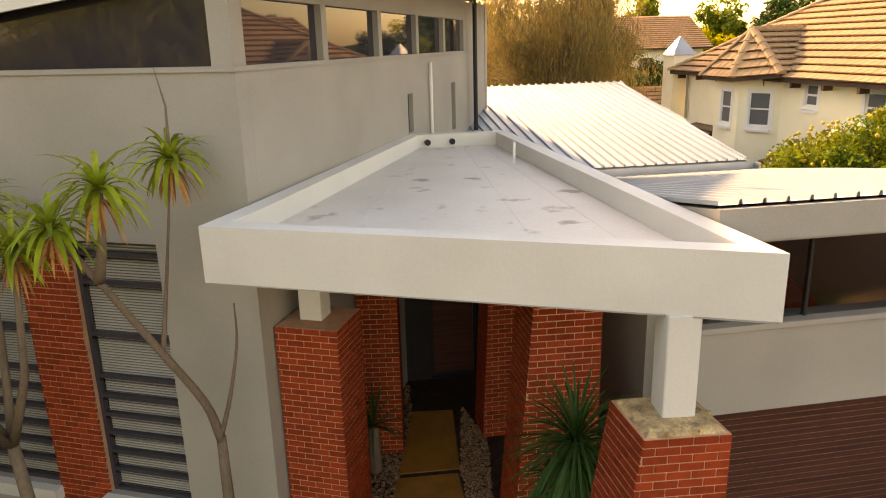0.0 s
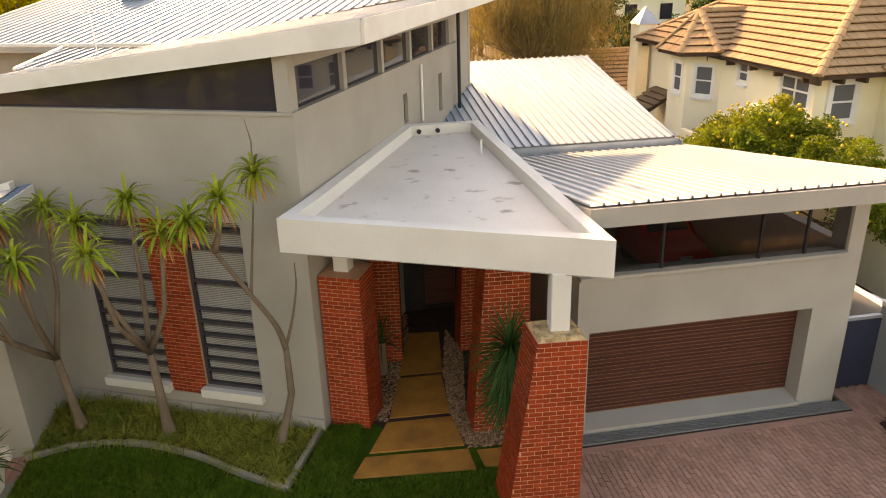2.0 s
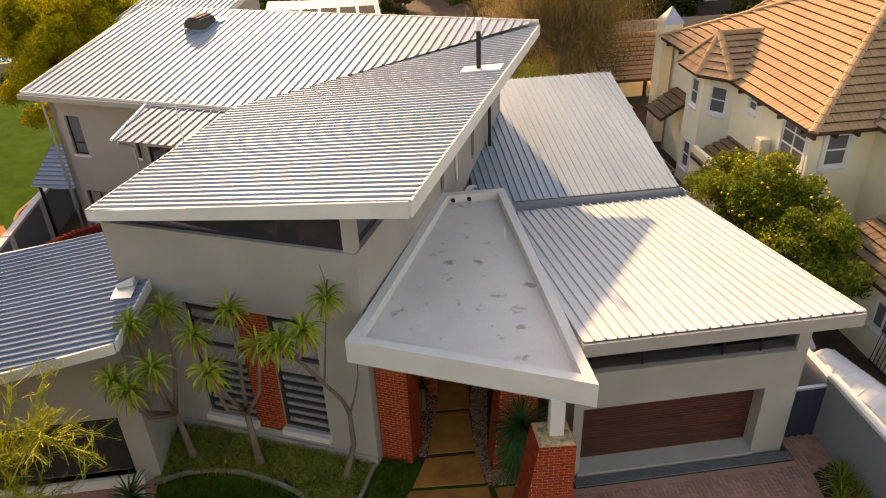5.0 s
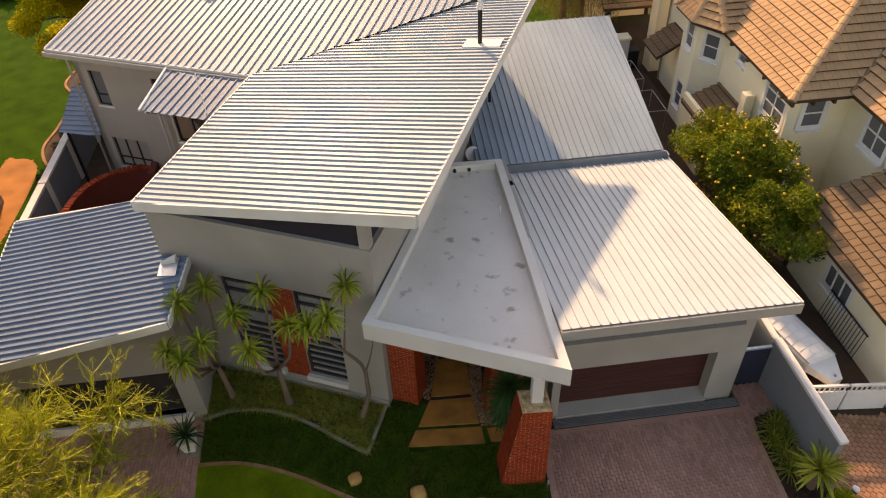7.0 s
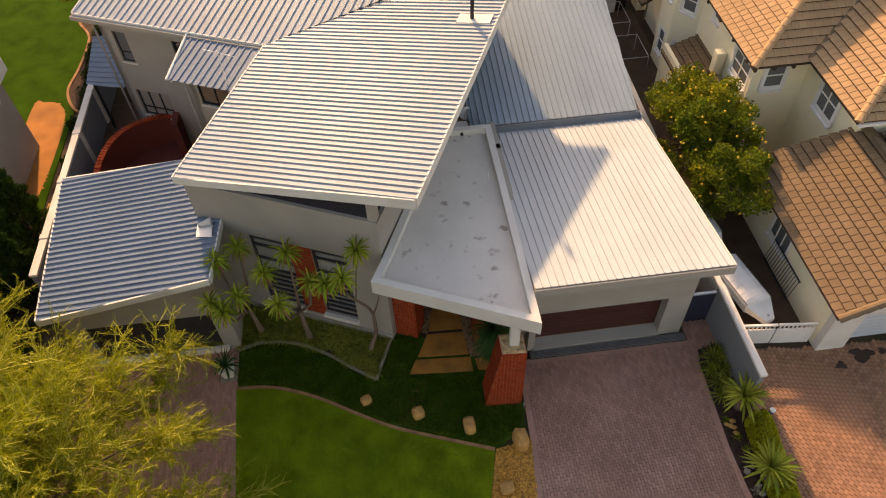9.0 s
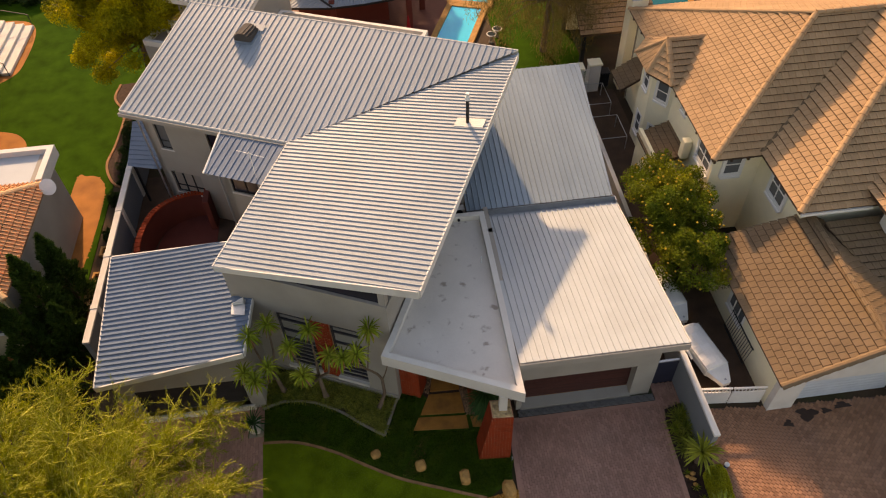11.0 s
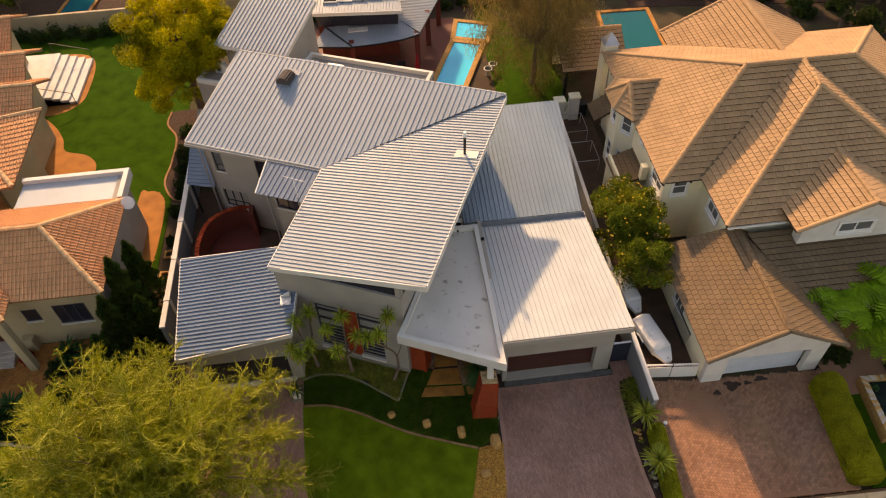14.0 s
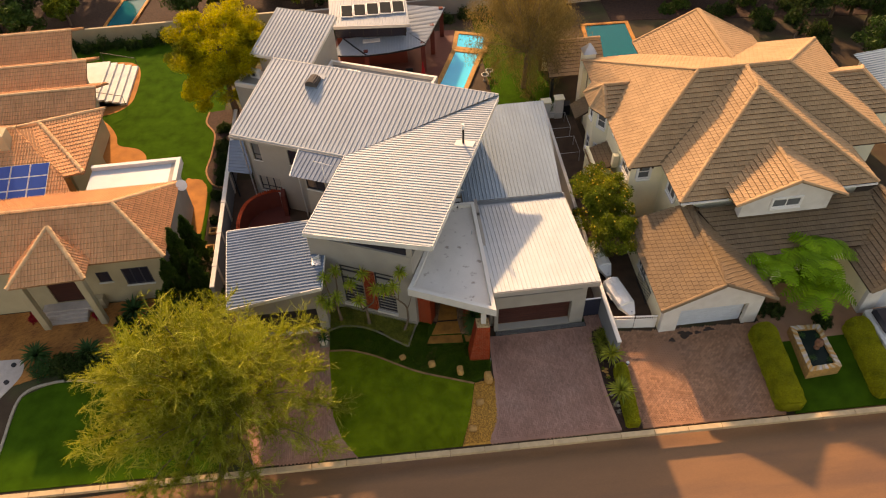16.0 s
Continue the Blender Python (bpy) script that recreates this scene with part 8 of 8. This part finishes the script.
for i in range(30):
    rr = random.Random(850 + i)
    shrub("undergrowth_shrub", rr.uniform(26, 52), rr.uniform(34, 56), rr.uniform(1.0, 1.8), rr.uniform(1.0, 2.4), (M["bush"], M["conifer"])[i % 2], "dark shrub in the overgrown garden", 850 + i, 1400, 0.13)
for i, (x, y) in enumerate(((-27.1, 13.6), (-22.75, 13.4))):
    shrub("red_shrub", x, y, 0.55, 0.7, M["redcloth"], "crimson leaved shrub beside the porch steps", 90 + i, 900, 0.08)
for i in range(22):
    x = -40 + i * 1.5
    shrub("border_shrub", x, 48.2 + (i % 3) * 0.3, 1.0, 1.1 + (i % 4) * 0.25, M["bush"], "dark border shrub below the garden wall", 120 + i, 900, 0.12)
for i in range(12):
    shrub("border_shrub", -6 + i * 1.9, 47.9 + (i % 2) * 0.4, 1.1, 1.0 + (i % 3) * 0.4, M["bush"], "dark border shrub below the garden wall", 150 + i, 800, 0.13)


def hedge(x0, y0, x1, y1, w, h, label, seed, n=9000):
    rng = np.random.default_rng(seed)
    a, b = np.array((x0, y0)), np.array((x1, y1))
    d = (b - a) / np.linalg.norm(b - a)
    nn = np.array((-d[1], d[0]))
    ln = np.linalg.norm(b - a)
    root = empty("hedge", (x0, y0, ground_z(y0)), label, "hedge")
    s, t, u = rng.random(n), rng.uniform(-1, 1, n), rng.random(n)
    face = rng.random(n)
    top = face < 0.5
    t = np.where(top, t, np.sign(t) * (1 - 0.12 * rng.random(n)))
    u = np.where(top, 1 - 0.1 * rng.random(n), u)
    rnd_w = 1 - 0.3 * np.clip(u - 0.75, 0, 1) * 4 * np.abs(t) - 0.25 * np.clip(np.abs(s - 0.5) * 2 - 0.93, 0, 1) * 14
    bump = 1 + 0.02 * np.sin(s * ln * 3.1) + 0.015 * np.sin(s * ln * 7.7 + t * 3)
    p = a[None] + d[None] * (s * ln)[:, None] + nn[None] * (t * w / 2 * rnd_w * bump)[:, None]
    z = np.array([ground_z(q) for q in p[:, 1]]) + u * h * bump * (1 - 0.14 * t ** 2)
    c = np.concatenate([p, z[:, None]], 1)
    ax = rng.normal(size=(n, 3))
    ax *= (0.045 * rng.uniform(0.6, 1.2, n) / np.linalg.norm(ax, axis=1))[:, None]
    leaf_cloud("foliage", c, ax, np.full(n, 0.024), M["hedge"], root)
    core = [Vector((*(a + nn * w * 0.33), 0)), Vector((*(b + nn * w * 0.33), 0)), Vector((*(b - nn * w * 0.33), 0)), Vector((*(a - nn * w * 0.33), 0))]
    part("twiggy_core", prism(B(), core, lambda q: ground_z(q[1]) - 0.05, lambda q: ground_z(q[1]) + h * 0.74), M["hedge"], root)


hedge(20.95, 5.85, 20.6, 0.25, 1.65, 1.15, "long clipped yellow-green hedge beside the driveway", 1, 70000)
hedge(27.1, 5.5, 26.7, 0.3, 1.65, 1.1, "long clipped yellow-green hedge beside the fountain lawn", 2, 60000)
hedge(11.25, 4.4, 11.0, 0.4, 0.85, 0.8, "clipped yellow-green hedge between the driveways", 3, 30000)


def tree_fern(x, y, h, seed):
    rnd = random.Random(seed)
    z0 = ground_z(y)
    root = empty("tree_fern", (x, y, z0), "large bright green tree fern", "tree fern", "tree ferns before the neighbour's house")
    part("trunk", tube(B(), [(x, y, z0 - 0.1), (x + 0.05, y, z0 + h)], [0.2, 0.13], 9), M["bark"], root)
    for k in range(18):
        a = k * 2.39996 + rnd.uniform(-0.2, 0.2)
        d = Vector((math.cos(a), math.sin(a), rnd.uniform(0.35, 0.8))).normalized()
        ln = rnd.uniform(2.3, 3.0)
        p = Vector((x + 0.05, y, z0 + h))
        bm = B()
        steps = 16
        for s in range(steps):
            q = p + d * ln / steps
            side = d.cross(Vector((0, 0, 1))).normalized()
            w = 0.55 * math.sin(math.pi * min(1, (s + 1.2) / steps)) ** 0.7 + 0.03
            for sg in (-1, 1):
                tip = p + side * sg * w + d * 0.12 - Vector((0, 0, 0.1 * w))
                bm.faces.new([bm.verts.new(v) for v in (p - d * 0.07, p + d * 0.07, p.lerp(tip, 0.6) + d * 0.075, tip, p.lerp(tip, 0.6) - d * 0.055)])
            p = q
            d = (d - Vector((0, 0, 0.1))).normalized()
        part("frond", bm, M["fern"], root)


tree_fern(22.4, 9.0, 3.2, 1)
tree_fern(24.95, 8.6, 3.7, 2)
tree_fern(24.7, 7.3, 2.2, 3)

# overgrown garden behind the eastern houses
for i in range(20):
    rr = random.Random(900 + i)
    x, y, h = rr.uniform(24, 52), rr.uniform(41, 58), rr.uniform(4, 8)
    if i > 12:
        x, y = rr.uniform(37, 48), rr.uniform(30, 42)
    clumped_tree("garden_tree", (x, y, -0.1), h, (x, y, h * 0.55), (2.8, 2.6, h * 0.42), (M["bush"], M["conifer"], M["citrus"])[i % 3], "dark tree in the overgrown garden", clumps=30, per=170, size=0.17, slim=0.42, seed=900 + i, trunk=0.14)
for i in range(16):
    rr = random.Random(950 + i)
    x, y, h = -48 + 2.7 * i + rr.uniform(-1, 1), rr.uniform(51.5, 57), rr.uniform(2.5, 5)
    if -31.5 < x < -23.5:
        continue
    clumped_tree("garden_tree", (x, y, -0.1), h, (x, y, h * 0.5), (2.4, 2.2, h * 0.45), (M["bush"], M["conifer"], M["citrus"])[i % 3], "dark green tree behind the garden wall", clumps=28, per=170, size=0.17, slim=0.42, seed=950 + i, trunk=0.12)
# far trees that close the view
for i in range(34):
    a = -75 + i * 4.6
    rr = random.Random(300 + i)
    y = 62 + rr.uniform(0, 26)
    h = rr.uniform(8, 13)
    m = M["goldtree"] if i % 5 == 0 else M["willow"] if i % 4 == 1 else M["conifer"] if i % 3 else M["citrus"]
    clumped_tree("far_tree", (a, y, -0.1), h, (a, y, h * 0.58), (4.2, 4.0, h * 0.42), m, "distant tree behind the garden walls", clumps=34, per=130, size=0.32, slim=0.42, seed=300 + i, trunk=0.22)
for i in range(16):
    rr = random.Random(500 + i)
    a, y, h = -45 + i * 6 + rr.uniform(-2, 2), 52.5 + rr.uniform(0, 5), rr.uniform(4, 7)
    if -33 < a < -24:
        continue
    clumped_tree("far_tree", (a, y, -0.1), h, (a, y, h * 0.55), (3.0, 2.6, h * 0.45), M["bush"] if i % 2 else M["conifer"], "dark tree behind the garden wall", clumps=26, per=150, size=0.2, slim=0.42, seed=500 + i, trunk=0.15)
bm = B()
ring = [(math.cos(t) * 420, math.sin(t) * 420, 9 + 5 * math.sin(t * 7) + 3 * math.sin(t * 17)) for t in [2 * math.pi * k / 96 for k in range(96)]]
lo = [bm.verts.new((x, y, -3)) for x, y, z in ring]
hi = [bm.verts.new((x, y, z)) for x, y, z in ring]
for k in range(96):
    bm.faces.new((lo[k], lo[(k + 1) % 96], hi[(k + 1) % 96], hi[k]))
tagged(part("backdrop", bm, M["bush"]), "low wooded ridge on the horizon", "backdrop", kind="structure")


# ---- small things ----
bol = empty("bollard_lamp", (11.72, 4.4, ground_z(4.4)), "short white bollard lamp with a blue collar beside the hedge", "lamp")
zb = ground_z(4.4)
part("post", tube(B(), [(11.72, 4.4, zb - 0.05), (11.72, 4.4, zb + 0.45)], [0.06, 0.06], 12), M["pipe"], bol)
part("collar", tube(B(), [(11.72, 4.4, zb + 0.45), (11.72, 4.4, zb + 0.6)], [0.085, 0.085], 12), M["solar"], bol, "dark blue collar")
part("cap", tube(B(), [(11.72, 4.4, zb + 0.6), (11.72, 4.4, zb + 0.66), (11.72, 4.4, zb + 0.68)], [0.1, 0.1, 0.03], 12), M["pipe"], bol)
tap = empty("garden_tap", (3.3, 6.0, ground_z(6.0)), "thin green garden tap post beside the brick pillar", "tap")
zt = ground_z(6.0)
part("standpipe", tube(B(), [(3.3, 5.95, zt - 0.05), (3.3, 5.95, zt + 0.5)], [0.018, 0.018], 8), M["grate"], tap)
part("spout", tube(B(), [(3.3, 5.95, zt + 0.46), (3.3, 5.86, zt + 0.46), (3.3, 5.84, zt + 0.4)], [0.016, 0.016, 0.014], 8), M["steel"], tap)
part("handle", box(B(), 3.26, 5.94, zt + 0.5, 3.34, 5.96, zt + 0.52), M["yucca"], tap)
for x, y in ((8.2, 37.3), (7.7, 36.7)):
    bb = empty("bird_bath", (x, y, 0), "round pale stone bird bath on the lawn", "bird bath", "bird baths by the pool")
    part("pedestal", tube(B(), [(x, y, -0.05), (x, y, 0.08), (x, y, 0.45)], [0.2, 0.12, 0.1], 12), M["edge"], bb)
    part("bowl", tube(B(), [(x, y, 0.45), (x, y, 0.58), (x, y, 0.6)], [0.14, 0.36, 0.34], 18), M["white"], bb)
    part("water", tube(B(), [(x, y, 0.601), (x, y, 0.606)], [0.29, 0.29], 18), M["water_black"], bb)
acu = empty("roof_air_conditioner", (2.72, 16.9, 3.7), "pale air conditioner box behind the canopy", "air conditioner")
part("case", bev(box(B(), 2.4, 16.75, 3.3, 2.95, 17.1, 3.9), 0.02), M["white"], acu)
part("fan_grille", tube(B(), [(2.66, 16.75, 3.7), (2.66, 16.72, 3.7)], [0.2, 0.2], 16), M["dark"], acu)
dd = empty("small_satellite_dish", (2.95, 17.5, 3.9), "small white satellite dish behind the canopy", "satellite dish")
bm = B()
bmesh.ops.create_cone(bm, cap_ends=True, segments=18, radius1=0.28, radius2=0.06, depth=0.08, matrix=Matrix.Translation((2.95, 17.5, 3.95)) @ Matrix.Rotation(radians(60), 4, "X") @ Matrix.Rotation(radians(180), 4, "X"))
part("dish", bm, M["pipe"], dd)
part("arm", tube(B(), [(2.95, 17.6, 3.3), (2.95, 17.55, 3.93)], [0.025, 0.025], 6), M["steel"], dd)
part("cable_run", tube(B(), smooth_curve([(2.9, 17.4, 3.75), (2.75, 17.2, 3.7), (2.72, 17.0, 3.72)], 4), [0.012] * 9, 5), M["dark"], dd)
rnd = random.Random(77)
for k in range(16):
    x, y = (rnd.uniform(10.25, 10.55), rnd.uniform(1.4, 2.9)) if k < 10 else (rnd.uniform(10.2, 10.5), rnd.uniform(3.7, 4.6))
    r = rnd.uniform(0.06, 0.14)
    bm = B()
    bmesh.ops.create_icosphere(bm, subdivisions=1, radius=1)
    for w in bm.verts:
        w.co = Vector((w.co.x * r, w.co.y * r * 0.8, w.co.z * r * 0.6)) * rnd.uniform(0.85, 1.1) + Vector((x, y, ground_z(y) + 0.05 + r * 0.4))
    tagged(part("bed_stone", bm, M["edge"] if k < 10 else M["boulder"]), "small pale rounded stone in the side bed", "stone", "stones in the side bed")
M["wet"] = mat("damp_paving_stain", (0.045, 0.025, 0.018), 0.35, 0.2, 3, 30, 0.2, spec=0.4)


def stain(x, y, rx, ry, seed):
    rr = random.Random(seed)
    bm = B()
    ring = []
    for k in range(28):
        a = 2 * math.pi * k / 28
        f = 1 + 0.25 * math.sin(a * 3 + seed) + 0.15 * math.sin(a * 7 + seed * 2) + rr.uniform(-0.1, 0.1)
        px, py = x + rx * f * math.cos(a), y + ry * f * math.sin(a)
        ring.append(bm.verts.new((px, py, ground_z(py) + 0.034)))
    bm.faces.new(ring)
    tagged(part("damp_stain", bm, M["wet"]), "dark damp stain on the rust paving", "stain", kind="structure")


for i, q in enumerate(((16.15, 6.3, 0.42, 0.28), (17.0, 6.35, 0.2, 0.12), (17.8, 6.5, 0.35, 0.14), (15.2, 6.0, 0.2, 0.15))):
    stain(*q, i + 1)
# bird-spattered marks and a gutter lip on the canopy
part("drip_edge", prism(B(), [CAN[0] + Vector((0.02, 0.0)), CAN[1] + Vector((-0.02, 0.0)), CAN[1] + Vector((-0.02, 0.03)), CAN[0] + Vector((0.02, 0.03))], 4.455, 4.469), M["plaster"], canopy)


# ---- paving pieces ----
def pavers(parent_name, poly, lx, ly, gap, angle, seed, nearest, material, count=300):
    """Bricks laid in running bond over a plan polygon; those nearest to a place are parts, the rest are joined."""
    root = bpy.data.objects[parent_name]
    rnd = random.Random(seed)
    bm = bev(box(B(), -lx / 2 + gap, -ly / 2 + gap, -0.05, lx / 2 - gap, ly / 2 - gap, 0.0), 0.006)
    tv, tf = [w.co.copy() for w in bm.verts], [[w.index for w in f.verts] for f in bm.faces]
    bm.normal_update()
    me = bpy.data.meshes.new("paver")
    bm.to_mesh(me)
    bm.free()
    me.materials.append(material)
    c, s = math.cos(angle), math.sin(angle)
    q = [(p[0] * c + p[1] * s, -p[0] * s + p[1] * c) for p in poly]
    xs, ys = [p[0] for p in q], [p[1] for p in q]
    spots, row, y = [], 0, min(ys)
    while y < max(ys):
        x = min(xs) + (lx / 2 if row % 2 else 0)
        while x < max(xs):
            if in_poly(x, y, q):
                spots.append((x * c - y * s, x * s + y * c))
            x += lx
        y += ly
        row += 1
    spots.sort(key=lambda p: (p[0] - nearest[0]) ** 2 + (p[1] - nearest[1]) ** 2)
    vs, fs = [], []
    for i, (x, y) in enumerate(spots):
        m = Matrix.Translation((x, y, ground_z(y) + 0.022 + rnd.uniform(-0.003, 0.003))) @ Matrix.Rotation(angle, 4, "Z") @ Matrix.Rotation(0.06 if y < 8 else 0, 4, "X")
        if i < count:
            ob = new("paver", me)
            ob.parent, ob.matrix_basis = root, m
        else:
            k = len(vs)
            vs += [m @ p for p in tv]
            fs += [[j + k for j in f] for f in tf]
    raw("paving", vs, fs, material, root, kind="stuff")


def border(name, pts, material, label):
    edging(name, pts, 0.2, 0.027, material, label)


border("driveway_border", [(10.02, 6.4), (9.98, 4.9), (9.95, 3.6), (10.02, 2.2), (10.22, kerb_y(10.3) + 0.18)], M["paver"], "soldier course of brown pavers along the driveway")
border("driveway_border", [(10.2, kerb_y(10.2) + 0.26), (2.45, kerb_y(2.5) + 0.26)], M["paver"], "soldier course of brown pavers at the kerb")
border("driveway_border", [(2.52, kerb_y(2.5) + 0.3), (3.12, 2.0), (3.42, 4.6), (3.57, 7.8)], M["paver"], "soldier course of brown pavers beside the bark strip")
border("driveway_border", [(3.5, 7.72), (9.95, 7.72)], M["paver"], "soldier course of brown pavers before the drain")
border("driveway_border", [(-5.5, kerb_y(-5.4) + 0.26), (-11.5, kerb_y(-11.5) + 0.26)], M["paver"], "soldier course of brown pavers at the kerb")
border("driveway_border", [(-5.5, kerb_y(-5.4) + 0.3), (-6.35, 2.0), (-6.85, 3.5), (-7.02, 8.1), (-7.05, 9.7)], M["paver"], "soldier course of brown pavers beside the lawn")
border("driveway_border", [(11.6, kerb_y(11.6) + 0.26), (20.3, kerb_y(20.3) + 0.26)], M["paver_n"], "soldier course of rust pavers at the kerb")
pavers("driveway", DRIVE, 0.22, 0.11, 0.004, math.pi / 2, 1, (6.0, 6.5), M["paver"])
pavers("second_driveway", DRIVE2, 0.22, 0.11, 0.004, math.pi / 2, 2, (-8, 8), M["paver"], 100)
pavers("neighbour_driveway", NDRIVE, 0.2, 0.14, 0.005, 0.72, 3, (14, 5), M["paver_n"], 200)
pavers("west_paving", WEST_PAVE, 0.24, 0.12, 0.006, 0.5, 4, (-24, 10), M["paver_w"], 0)
pavers("garden_path_east", EAST_PATH, 0.24, 0.12, 0.006, 0.0, 5, (-17, 24), M["paver_w"], 0)
